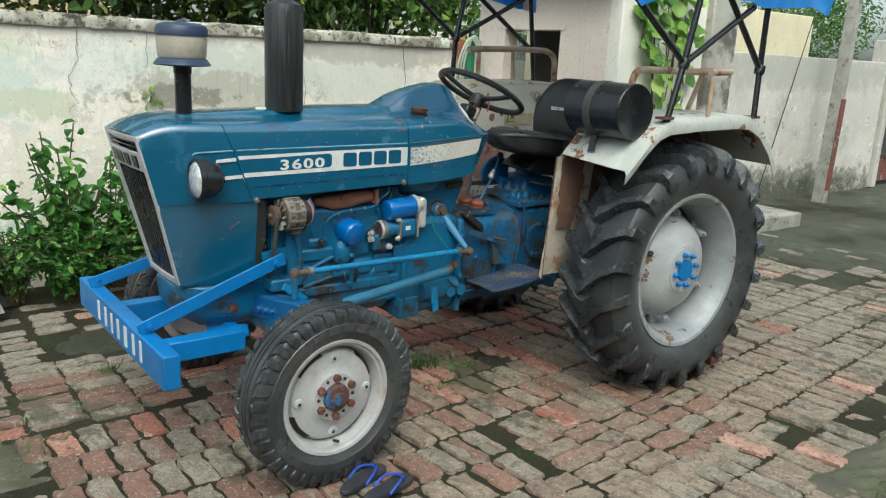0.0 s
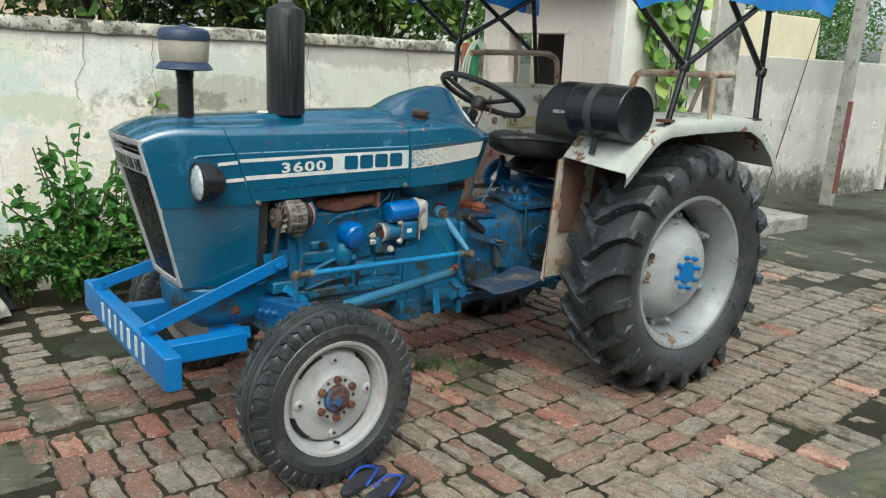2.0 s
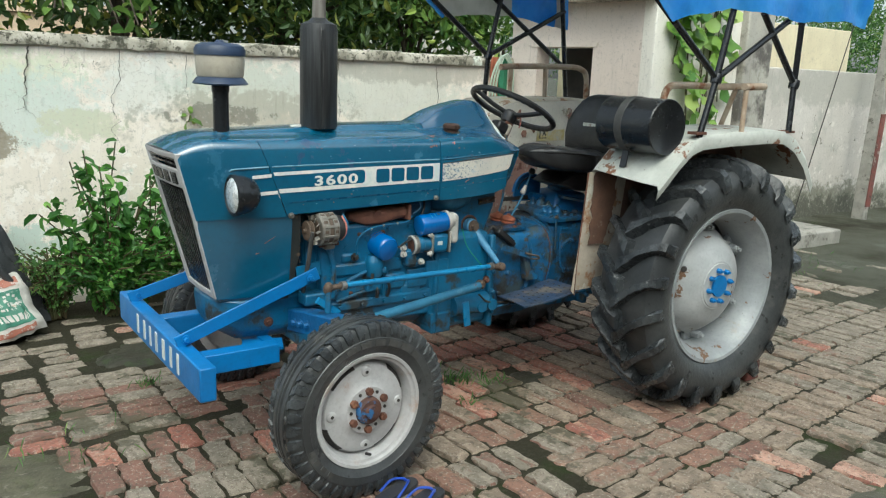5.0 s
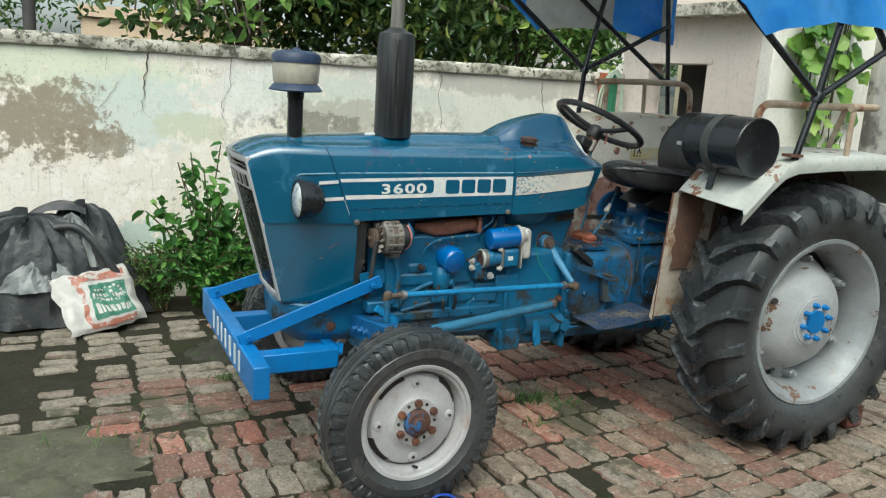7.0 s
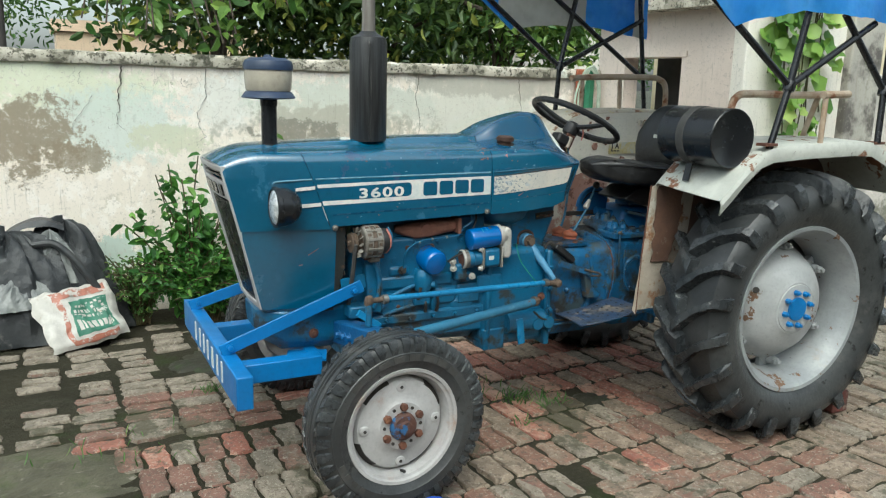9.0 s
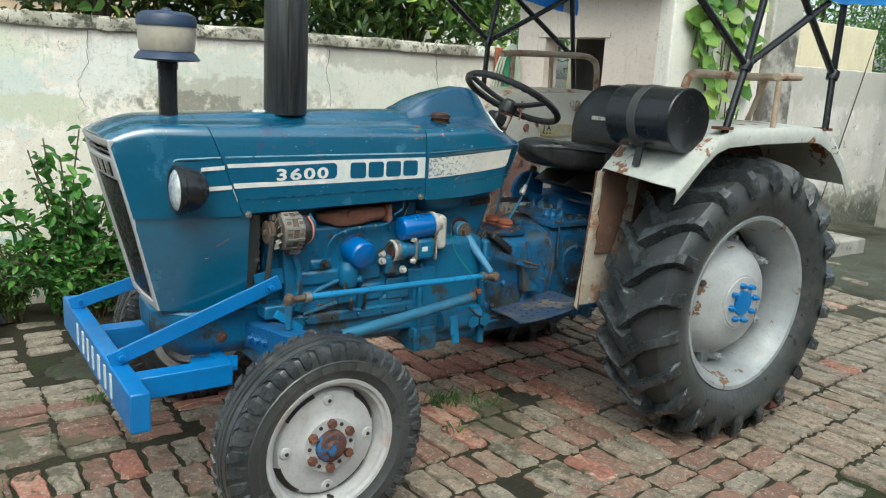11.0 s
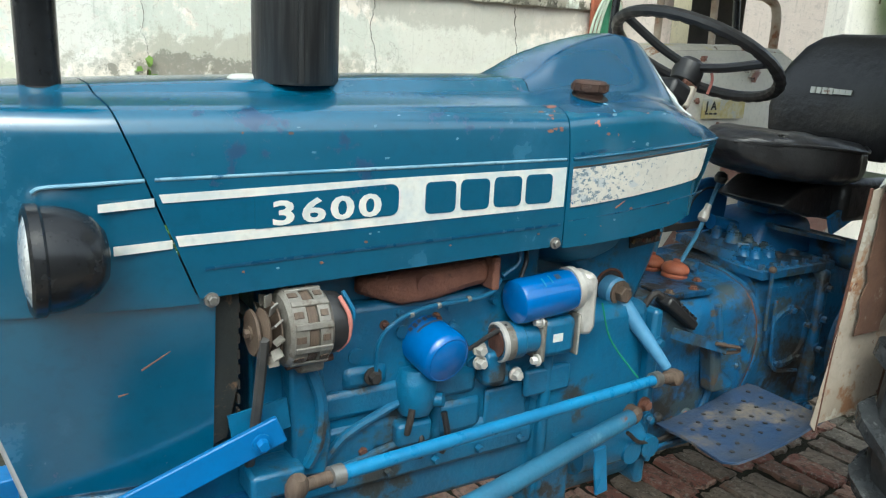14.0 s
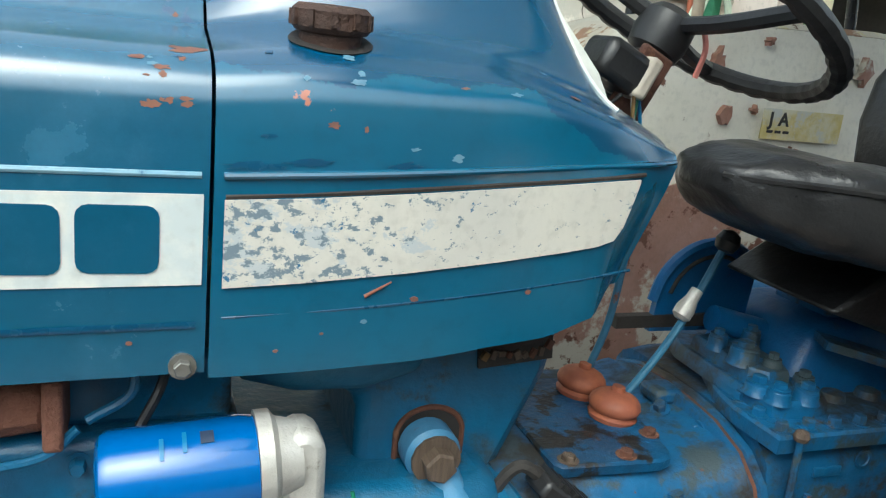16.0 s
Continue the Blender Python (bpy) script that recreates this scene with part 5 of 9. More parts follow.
for y0, y1, yb in ((-0.20, -0.270, -1), (0.50, 0.270, 1)):
    b_ = part("brace", br((-0.540, y0, 0.530), (0.02, y1, 0.762), 0.012, 0.052, (0, 0, 1)), M["bright"], bum, bevel=0.003)
    bolt(b_, (-0.505, y0 - 0.012, 0.545), r=0.011, material=M["bright"])
    bolt(b_, (-0.018, y1 - 0.008, 0.746), r=0.011, material=M["bright"])
    part("lug", bx((-0.512, y0 + 0.012, 0.530), (0.05, 0.010, 0.06)), M["bright"], bum, bevel=0.003)
for y in (-0.27, 0.27):
    part("arm", bx((-0.320, y, 0.458), (0.315, 0.07, 0.078)), M["bright"], bum, bevel=0.004)
    part("arm_plate", bx((-0.20, y * 0.8, 0.475), (0.16, 0.12, 0.01), Matrix.Rotation(radians(20) * (1 if y > 0 else -1), 4, "Z")), M["bright"], bum)
part("cross_bar", bx((-0.17, 0.0, 0.452), (0.05, 0.5, 0.07)), M["bright"], bum, bevel=0.004)

# front casting under the radiator
bm = bmesh.new()
loops = []
for x, w, z0, z1 in ((-0.375, 0.09, 0.575, 0.665), (-0.34, 0.15, 0.52, 0.665), (-0.28, 0.18, 0.485, 0.660), (-0.12, 0.185, 0.475, 0.655), (-0.05, 0.17, 0.47, 0.655), (0.03, 0.16, 0.47, 0.655)):
    loops.append([(x, -w * 0.75, z0), (x, w * 0.75, z0), (x, w, z0 + 0.05), (x, w, z1), (x, -w, z1), (x, -w, z0 + 0.05)])
rings(bm, loops)
cast = part("front_casting", bm, M["engine"], tractor, bevel=0.012)
bolt(cast, (-0.16, -0.185, 0.555), r=0.012, h=0.006)
part("boss", lt([(0.020, 0), (0.020, 0.012), (0.012, 0.014)], (-0.16, -0.175, 0.555), (0, -1, 0), 18), M["rust"], cast)

# front axle
axl = part("front_axle", bx((-0.02, 0, 0.50), (0.085, 0.78, 0.085)), M["engine"], tractor, "blue front axle beam with bolted ends", bevel=0.008)
for sgn in (-1, 1):
    end_ = part("axle_end", br((-0.03, sgn * 0.10, 0.535), (-0.01, sgn * 0.545, 0.605), 0.085, 0.095), M["axle"], axl, "deep blue boxed axle end", bevel=0.006)
    part("king_pin", rd((0.0, sgn * 0.585, 0.33), (0.0, sgn * 0.560, 0.655), 0.030, None, 18), M["engine"], axl)
    part("stub", rd((0.005, sgn * 0.56, 0.35), (0.005, sgn * 0.72, 0.348), 0.03, None, 18), M["rust"], axl)
    part("steering_lever", br((0.0, sgn * 0.575, 0.565), (-0.02, sgn * 0.47, 0.60), 0.05, 0.025), M["engine"], axl, bevel=0.004)
    for k in range(3):
        bolt(end_, (-0.068 + 0.003 * k, sgn * (0.235 + 0.055 * k), 0.553 + 0.009 * k), (-1, 0, 0), r=0.012, material=M["axle"])
        bolt(axl, (-0.02 + 0.03 * k - 0.03, sgn * 0.0 - 0.39 * 1.0, 0.50), (0, -1, 0), r=0.009, material=M["engine"])

# steering gear on the near side
lk = part("drag_link", rd((0.055, -0.415, 0.738), (0.90, -0.30, 0.700), 0.0125, None, 14), M["rod"], tractor, "pale blue steering drag link with rusty ball joints")
part("joint", lt([(0.008, -0.024), (0.016, -0.017), (0.019, 0.0), (0.016, 0.015), (0.010, 0.022)], (-0.01, -0.42, 0.737), (0.1, -0.3, 1), 16), M["stator"], lk, "rusty ball joint")
part("joint_neck", rd((-0.005, -0.42, 0.737), (0.075, -0.412, 0.738), 0.011, None, 12), M["stator"], lk)
part("clamp", lt([(0.018, 0), (0.018, 0.022)], (0.048, -0.416, 0.738), (1, 0.14, -0.04), 12), M["steel"], lk)
part("clamp", lt([(0.018, 0), (0.018, 0.022)], (0.885, -0.302, 0.701), (1, 0.14, -0.04), 12), M["steel"], lk)
part("joint_neck", rd((0.90, -0.30, 0.70), (0.965, -0.298, 0.690), 0.012, None, 12), M["stator"], lk)
part("joint", lt([(0.010, -0.026), (0.019, -0.018), (0.021, 0.0), (0.018, 0.016), (0.009, 0.022)], (0.965, -0.292, 0.690), (0.1, -1, 0.2), 16), M["stator"], lk, "rusty ball joint")
part("spindle", rd((-0.01, -0.42, 0.735), (-0.015, -0.43, 0.64), 0.013, None, 12), M["engine"], lk)
arm_ = part("steering_arm", lt([(0.022, 0.0), (0.0225, 0.02), (0.019, 0.08), (0.0135, 0.19), (0.012, 0.215), (0.004, 0.222)], (0.886, -0.150, 0.866), (0.076, -0.130, -0.166), 20), M["armpaint"], tractor, "pale blue steering drop arm")
part("arm_eye", lt([(0.030, 0), (0.034, 0.004), (0.034, 0.034), (0.029, 0.040)], (0.884, -0.128, 0.870), (0, -1, 0), 22), M["armpaint"], arm_)
part("washer", lt([(0.0245, 0), (0.0245, 0.004)], (0.884, -0.168, 0.870), (0, -1, 0), 18), M["stator"], arm_)
bolt(arm_, (0.884, -0.172, 0.870), r=0.020, h=0.020, material=M["stator"])
part("sector_shaft", rd((0.884, 0.0, 0.870), (0.884, -0.135, 0.870), 0.030, None, 18), M["dark"], arm_)
rr_ = part("radius_rod", rd((0.02, -0.46, 0.575), (0.845, -0.285, 0.610), 0.023, 0.019, 16), M["rod2"], tractor, "dull blue tapered radius rod")
part("ball", lt([(0.010, -0.022), (0.021, -0.014), (0.021, 0.010), (0.010, 0.018)], (0.86, -0.28, 0.612), (0, -1, 0), 16), M["stator"], rr_)
bolt(rr_, (0.885, -0.285, 0.635), r=0.012)
part("fork", bx((0.0, -0.465, 0.56), (0.09, 0.05, 0.06)), M["engine"], rr_, bevel=0.006)
part("tie_bar", br((-0.055, -0.42, 0.695), (0.035, -0.42, 0.63), 0.016, 0.026), M["rod"], rr_)
part("ball", lt([(0.010, -0.022), (0.022, -0.014), (0.022, 0.010), (0.010, 0.018)], (0.072, -0.43, 0.600), (0, -1, 0), 16), M["stator"], rr_)
part("radius_rod", rd((0.02, 0.46, 0.575), (0.845, 0.285, 0.610), 0.023, 0.019, 16), M["rod2"], tractor)

# engine
eng = part("engine_block", bx((0.335, 0.0, 0.70), (0.66, 0.36, 0.46)), M["engine"], tractor, "greasy blue engine block", bevel=0.015)
part("head", bx((0.335, 0.0, 0.965), (0.64, 0.30, 0.08)), M["engine"], eng, bevel=0.010)
part("rocker_cover", bx((0.335, 0.02, 1.04), (0.56, 0.20, 0.09)), M["engine"], eng, bevel=0.02)
bm = bmesh.new()
loops = []
for x, z0 in ((0.02, 0.46), (0.10, 0.44), (0.20, 0.52), (0.36, 0.51), (0.46, 0.43), (0.62, 0.42)):
    loops.append([(x, -0.10, z0), (x, 0.10, z0), (x, 0.165, z0 + 0.06), (x, 0.175, 0.52 + 0.03), (x, -0.175, 0.52 + 0.03), (x, -0.165, z0 + 0.06)])
rings(bm, loops)
part("sump", bm, M["engine"], eng, bevel=0.01)
part("skirt_ledge", bx((0.30, -0.176, 0.735), (0.36, 0.030, 0.060)), M["engine"], eng, bevel=0.013)
part("skirt_ledge", bx((0.33, -0.182, 0.575), (0.62, 0.026, 0.05)), M["engine"], eng, bevel=0.012)
part("side_cover", bx((0.185, -0.184, 0.645), (0.12, 0.012, 0.08)), M["engine"], eng, bevel=0.010)
part("side_cover", bx((0.56, -0.186, 0.66), (0.11, 0.014, 0.09)), M["engine"], eng, bevel=0.010)
part("oval_cover", lt([(0.045, 0), (0.045, 0.016), (0.030, 0.022)], (0.655, -0.18, 0.70), (0, -1, 0), 20), M["engine"], eng)
for x, z, r in ((0.20, 0.83, 0.016), (0.30, 0.865, 0.014), (0.155, 0.75, 0.018), (0.47, 0.77, 0.013)):
    part("core_plug", lt([(r, 0), (r, 0.006), (r * 0.7, 0.007)], (x, -0.178, z), (0, -1, 0), 18), M["engine"], eng)
random.seed(5)
for x in (0.06, 0.16, 0.27, 0.38, 0.49, 0.60):
    bolt(eng, (x, -0.192, 0.575), r=0.008, material=M["engine"])
    bolt(eng, (x + 0.02, -0.178, 0.905), r=0.008, material=M["engine"])
for a, b2, r in (((0.385, -0.18, 0.58), (0.385, -0.18, 0.70), 0.013),):
    part("rib", rd(a, b2, r), M["engine"], eng)
part("front_cover", bx((0.045, 0.0, 0.70), (0.09, 0.33, 0.42)), M["engine"], eng, bevel=0.014)
bm = bmesh.new()
prism(bm, [(0.05, 0.86), (0.115, 0.85), (0.135, 0.70), (0.125, 0.62), (0.06, 0.63)], -0.16, -0.225)
part("bracket", bm, M["engine"], eng, bevel=0.008)
part("bracket_rib", tb([(0.085, -0.225, 0.855), (0.108, -0.232, 0.78), (0.104, -0.232, 0.70), (0.085, -0.225, 0.65)], 0.012), M["engine"], eng)
part("tin_plate", bx((-0.008, -0.238, 0.766), (0.105, 0.005, 0.058), Matrix.Rotation(radians(-8), 4, "Y")), M["engine"], eng)
part("mount", bx((0.02, -0.22, 0.645), (0.10, 0.08, 0.05)), M["engine"], eng, bevel=0.008)
# pressed swellings and small pieces on the block's side
for x, z, w, h in ((0.22, 0.785, 0.10, 0.05), (0.22, 0.655, 0.16, 0.07), (0.44, 0.655, 0.12, 0.08), (0.53, 0.61, 0.12, 0.06)):
    part("swelling", bx((x, -0.172, z), (w, 0.034, h)), M["engine"], eng, bevel=0.016)
part("drain_tap", tb([(0.335, -0.20, 0.66), (0.335, -0.215, 0.63), (0.335, -0.212, 0.60)], 0.008), M["plastic"], eng, "black drain hose")
rg = random.Random(3)
for i in range(10):
    bolt(eng, (rg.uniform(0.14, 0.64), -0.181, rg.choice((0.60, 0.63, 0.74, 0.86, 0.885))), r=rg.uniform(0.006, 0.010), material=M["engine"] if i % 3 else M["rust"])
part("cast_vein", tb([(0.13, -0.195, 0.63), (0.17, -0.198, 0.675), (0.24, -0.196, 0.705), (0.30, -0.188, 0.72)], 0.009), M["engine"], eng)
part("cast_vein", tb([(0.145, -0.192, 0.60), (0.24, -0.198, 0.625), (0.34, -0.194, 0.64)], 0.008), M["engine"], eng)
part("dipstick_tube", tb([(0.30, -0.215, 0.66), (0.302, -0.222, 0.69), (0.306, -0.222, 0.715)], 0.007), M["dark"], eng, "dark dipstick tube")
# exhaust manifold
bm = bmesh.new()
loops = []
for x, zc, hh, d in ((0.205, 0.966, 0.016, 0.02), (0.235, 0.962, 0.022, 0.035), (0.29, 0.957, 0.034, 0.055), (0.36, 0.962, 0.036, 0.06), (0.44, 0.970, 0.030, 0.055), (0.485, 0.972, 0.028, 0.05)):
    loops.append([(x, -0.15, zc - hh), (x, -0.15 - d * 0.75, zc - hh), (x, -0.15 - d, zc - hh * 0.4), (x, -0.15 - d, zc + hh * 0.5), (x, -0.15 - d * 0.7, zc + hh), (x, -0.15, zc + hh)])
rings(bm, loops)
mani = part("exhaust_manifold", bm, M["manifold"], tractor, "red rusty cast exhaust manifold", bevel=0.010)
part("boss", lt([(0.022, 0), (0.020, 0.02)], (0.33, -0.19, 0.972), (0.1, -1, -0.2), 14), M["manifold"], mani)
part("flange", bx((0.492, -0.18, 0.972), (0.018, 0.075, 0.07)), M["manifold"], mani, bevel=0.004)
# alternator, fan, belt, radiator
AC = (0.060, -0.255, 0.938)
al = part("alternator", lt([(0.030, -0.044), (0.060, -0.040), (0.066, -0.034), (0.066, -0.010), (0.060, -0.009)], AC, (1, 0, 0), 28), M["alloy"], tractor, "dusty aluminium alternator with a brown stator band")
part("stator", lt([(0.061, -0.009), (0.063, -0.008), (0.063, 0.008), (0.061, 0.009)], AC, (1, 0, 0), 28), M["stator"], al, "brown laminated stator band")
part("rear_housing", lt([(0.060, 0.009), (0.066, 0.010), (0.066, 0.030), (0.058, 0.038), (0.03, 0.040)], AC, (1, 0, 0), 28), M["alloy"], al)
for i in range(10):
    a = 2 * math.pi * i / 10
    # brown boxes on the housing stand for shaded vent slots
    for dx, ln in ((-0.024, 0.016), (0.020, 0.013)):
        part("slot", bx((AC[0] + dx, AC[1] + 0.0655 * math.cos(a), AC[2] + 0.0655 * math.sin(a)), (ln, 0.004, 0.011), Matrix.Rotation(a, 4, "X")), M["stator"], al)
    part("rib", bx((AC[0] + 0.0, AC[1] + 0.0655 * math.cos(a + 0.31), AC[2] + 0.0655 * math.sin(a + 0.31)), (0.066, 0.005, 0.012), Matrix.Rotation(a + 0.31, 4, "X")), M["alloy"], al, bevel=0.002)
for i in range(12):
    a = 2 * math.pi * i / 12
    part("fin", bx((AC[0] - 0.058, AC[1] + 0.052 * math.cos(a), AC[2] + 0.052 * math.sin(a)), (0.018, 0.020, 0.003), Matrix.Rotation(a, 4, "X") @ Matrix.Rotation(radians(35), 4, "Y")), M["alloy"], al)
part("fan_disc", lt([(0.012, -0.052), (0.050, -0.052), (0.050, -0.049), (0.012, -0.048)], AC, (1, 0, 0), 24), M["stator"], al)
part("rear_cap", lt([(0.054, 0.036), (0.056, 0.042), (0.052, 0.066), (0.03, 0.070)], AC, (1, 0, 0), 24), M["plastic"], al, "black rear cap")
part("pulley", lt([(0.015, -0.088), (0.038, -0.088), (0.040, -0.084), (0.028, -0.076), (0.040, -0.068), (0.038, -0.064), (0.012, -0.062)], AC, (1, 0, 0), 24), M["stator"], al, "rusty grooved pulley")
bolt(al, (AC[0] - 0.088, AC[1], AC[2]), (-1, 0, 0), r=0.008, h=0.008, material=M["stator"])
part("ear", bx((0.075, -0.255, 0.868), (0.05, 0.03, 0.03)), M["alloy"], al, bevel=0.008)
part("ear_bolt", rd((0.03, -0.262, 0.872), (0.115, -0.262, 0.876), 0.008), M["rust"], al)
part("belt", tb([(-0.018, -0.293, 0.938), (-0.018, -0.262, 0.82), (-0.018, -0.20, 0.64)], 0.009, 6), M["strap"], al, "worn rubber fan belt")
part("terminal_wire", tb([(0.115, -0.29, 0.995), (0.128, -0.305, 0.96), (0.128, -0.300, 0.92), (0.115, -0.285, 0.895)], 0.004), M["pinkwire"], al, "pink wire")
part("terminal_wire", tb([(0.125, -0.28, 1.0), (0.140, -0.295, 0.96), (0.130, -0.28, 0.91)], 0.004), M["engine"], al)
rad = part("radiator", bx((-0.13, 0.0, 0.83), (0.10, 0.40, 0.36)), M["dark"], tractor, "dark radiator behind the side panels")
bm = bmesh.new()
sheet(bm, [[(-0.083, -0.235, 1.0), (-0.04, -0.228, 1.0), (-0.034, -0.20, 1.0)], [(-0.083, -0.228, 0.85), (-0.042, -0.222, 0.84), (-0.036, -0.2, 0.84)], [(-0.083, -0.215, 0.73), (-0.06, -0.21, 0.735), (-0.05, -0.2, 0.74)]])
part("shroud", bm, M["shroud"], rad, "rusty fan shroud strip with slots, coloured near black for the shaded gap", solid=0.004)
for i in range(8):
    part("slot", bx((-0.039, -0.222 + 0.001 * i, 0.975 - 0.028 * i), (0.004, 0.014, 0.016)), M["dark"], rad)
fan = part("fan", lt([(0.04, 0), (0.04, 0.03)], (-0.05, 0, 0.80), (1, 0, 0), 18), M["dark"], tractor)
for i in range(6):
    a = 2 * math.pi * i / 6 + 0.3
    part("blade", br((-0.04, 0.03 * math.cos(a), 0.80 + 0.03 * math.sin(a)), (-0.04, 0.17 * math.cos(a), 0.80 + 0.17 * math.sin(a)), 0.004, 0.06, (0.6, -math.sin(a), math.cos(a))), M["dark"], fan)
# filters and pump
OF_B, OF_A = (0.352, -0.150, 0.842), (0.13, -0.95, -0.20)
of = part("oil_filter", lt([(0.046, 0.0), (0.053, 0.004), (0.055, 0.010), (0.055, 0.092), (0.0525, 0.101), (0.047, 0.106), (0.044, 0.1055), (0.040, 0.108), (0.0, 0.109)], OF_B, OF_A, 36), M["filter"], tractor, "glossy bright blue oil filter canister")


def can_print(parent, at, axis, r, t0, t1, a0, a1, material):
    """A printed patch that follows a can's round side."""
    d, a_v, b_v = axes(axis)
    at = Vector(at)
    bm = bmesh.new()
    sheet(bm, [[at + d * t + (a_v * math.cos(radians(q)) + b_v * math.sin(radians(q))) * r for t in (t0, t1)] for q in [lerp(a0, a1, k / 6) for k in range(7)]])
    return part("print_bar", bm, material, parent, solid=0.0006)


def up_angle(axis, towards):
    d, a_v, b_v = axes(axis)
    v = Vector(towards)
    return math.degrees(math.atan2(v.dot(b_v), v.dot(a_v)))


q0 = up_angle(OF_A, (-0.3, 0, 1))
for i in range(7):
    can_print(of, OF_B, OF_A, 0.0555, 0.022, 0.034 if i % 2 else 0.030, q0 - 42 + 12 * i, q0 - 34 + 12 * i, M["navy"])
can_print(of, OF_B, OF_A, 0.0555, 0.042, 0.047, q0 - 38, q0 + 30, M["navy"])
part("base", lt([(0.048, -0.05), (0.052, -0.015), (0.050, 0.0)], OF_B, OF_A, 22), M["engine"], of)
bowl = part("sediment_bowl", lt([(0.034, -0.012), (0.040, 0.0), (0.044, 0.055), (0.040, 0.066), (0.034, 0.085)], (0.330, -0.188, 0.705), (0, 0, 1), 22), M["engine"], tractor)
part("outlet", rd((0.345, -0.19, 0.715), (0.378, -0.222, 0.722), 0.015), M["engine"], bowl)
part("foot", bx((0.32, -0.19, 0.655), (0.08, 0.05, 0.05)), M["engine"], bowl, bevel=0.008)
ff = part("fuel_filter", lt([(0.0, 0.002), (0.038, 0.0), (0.045, 0.004), (0.0475, 0.011), (0.0475, 0.128), (0.045, 0.142)], (0.530, -0.228, 0.910), (1, 0, 0.07), 28), M["filter"], tractor, "glossy bright blue fuel filter canister")
part("head", lt([(0.048, 0.0), (0.048, 0.014), (0.040, 0.020), (0.034, 0.042)], (0.672, -0.228, 0.922), (1, 0, 0.07), 24), M["bare_alloy"], ff, "silver filter head")
bm = bmesh.new()
prism(bm, [(0.700, 0.958), (0.722, 0.960), (0.737, 0.945), (0.740, 0.835), (0.727, 0.815), (0.697, 0.822), (0.690, 0.875)], -0.20, -0.255)
part("elbow", bm, M["bare_alloy"], ff, "silver cast elbow", bevel=0.012)
FF_A = (1, 0, 0.07)
q0 = up_angle(FF_A, (0, -0.6, 1))
for t0, t1, a0, a1, mt_ in ((0.070, 0.074, -16, 10, "rod"), (0.086, 0.098, -14, 2, "navy"), (0.050, 0.054, -10, 16, "rod")):
    can_print(ff, (0.535, -0.228, 0.912), FF_A, 0.0475, t0, t1, q0 + a0, q0 + a1, M[mt_])
pump = part("feed_pump", lt([(0.038, 0.0), (0.040, 0.006), (0.040, 0.05), (0.034, 0.055), (0.034, 0.09)], (0.505, -0.215, 0.822), (1, -0.08, 0.04), 24), M["engine"], tractor, "blue and bare metal fuel feed pump")
part("mouth", lt([(0.030, -0.003), (0.030, 0.002)], (0.505, -0.215, 0.822), (1, -0.08, 0.04), 20), M["rust"], pump)
part("ring", lt([(0.0395, 0.0), (0.0415, 0.002), (0.0415, 0.025), (0.0405, 0.027)], (0.505, -0.215, 0.822), (1, -0.08, 0.04), 24), M["alloy"], pump, "bare metal ring")
part("ring", lt([(0.0385, 0.0), (0.0425, 0.002), (0.0425, 0.010), (0.0405, 0.013)], (0.503, -0.215, 0.822), (1, -0.08, 0.04), 24, False), M["bare_alloy"], pump, "bare metal lip")
part("body", bx((0.640, -0.225, 0.826), (0.088, 0.066, 0.088)), M["engine"], pump, bevel=0.016)
part("flange", bx((0.594, -0.225, 0.826), (0.010, 0.074, 0.094)), M["alloy"], pump, bevel=0.004)
part("flange", bx((0.688, -0.224, 0.826), (0.008, 0.074, 0.094)), M["alloy"], pump, bevel=0.004)
for z in (0.783, 0.868):
    bolt(pump, (0.586, -0.252, z), (-1, 0, 0), r=0.0085, h=0.012, material=M["bare_alloy"])
part("label", bx((0.632, -0.2587, 0.828), (0.026, 0.001, 0.018)), M["stripe"], pump, "worn white label")
part("bracket", bx((0.505, -0.200, 0.765), (0.055, 0.045, 0.075)), M["engine"], pump, bevel=0.010)
part("neck", bx((0.53, -0.195, 0.74), (0.05, 0.03, 0.05)), M["engine"], pump, bevel=0.010)
part("blank_cover", bx((0.655, -0.206, 0.708), (0.125, 0.016, 0.062)), M["engine"], pump, "oval blue cover plate", bevel=0.007)
for x, z in ((0.462, 0.815), (0.465, 0.785), (0.560, 0.742)):
    bolt(pump, (x, -0.215, z), r=0.0105, h=0.016, material=M["bare_alloy"])
inj = part("fuel_pipe", tb([(0.234, -0.20, 0.795), (0.234, -0.21, 0.86), (0.262, -0.213, 0.897), (0.33, -0.213, 0.920), (0.47, -0.213, 0.928), (0.512, -0.205, 0.955)], 0.0048), M["engine"], tractor, "thin bent blue fuel pipe")
bolt(inj, (0.228, -0.200, 0.792), r=0.012, h=0.016, material=M["dark"])
for p_ in ((0.30, -0.2135, 0.911), (0.36, -0.2135, 0.922), (0.43, -0.2135, 0.926)):
    part("pipe_clip", lt([(0.0062, -0.004), (0.0066, 0.0), (0.0062, 0.004)], p_, (1, 0, 0.15), 10), M["steel"], inj)
part("hose", tb([(0.44, -0.21, 0.815), (0.48, -0.225, 0.845), (0.52, -0.225, 0.86)], 0.005), M["plastic"], inj, "black rubber hose")
part("hose", tb([(0.385, -0.215, 0.69), (0.39, -0.225, 0.64), (0.385, -0.215, 0.60)], 0.007), M["plastic"], inj)
part("hose", tb([(0.55, -0.18, 1.04), (0.56, -0.20, 0.99), (0.52, -0.20, 0.96)], 0.005), M["engine"], inj)
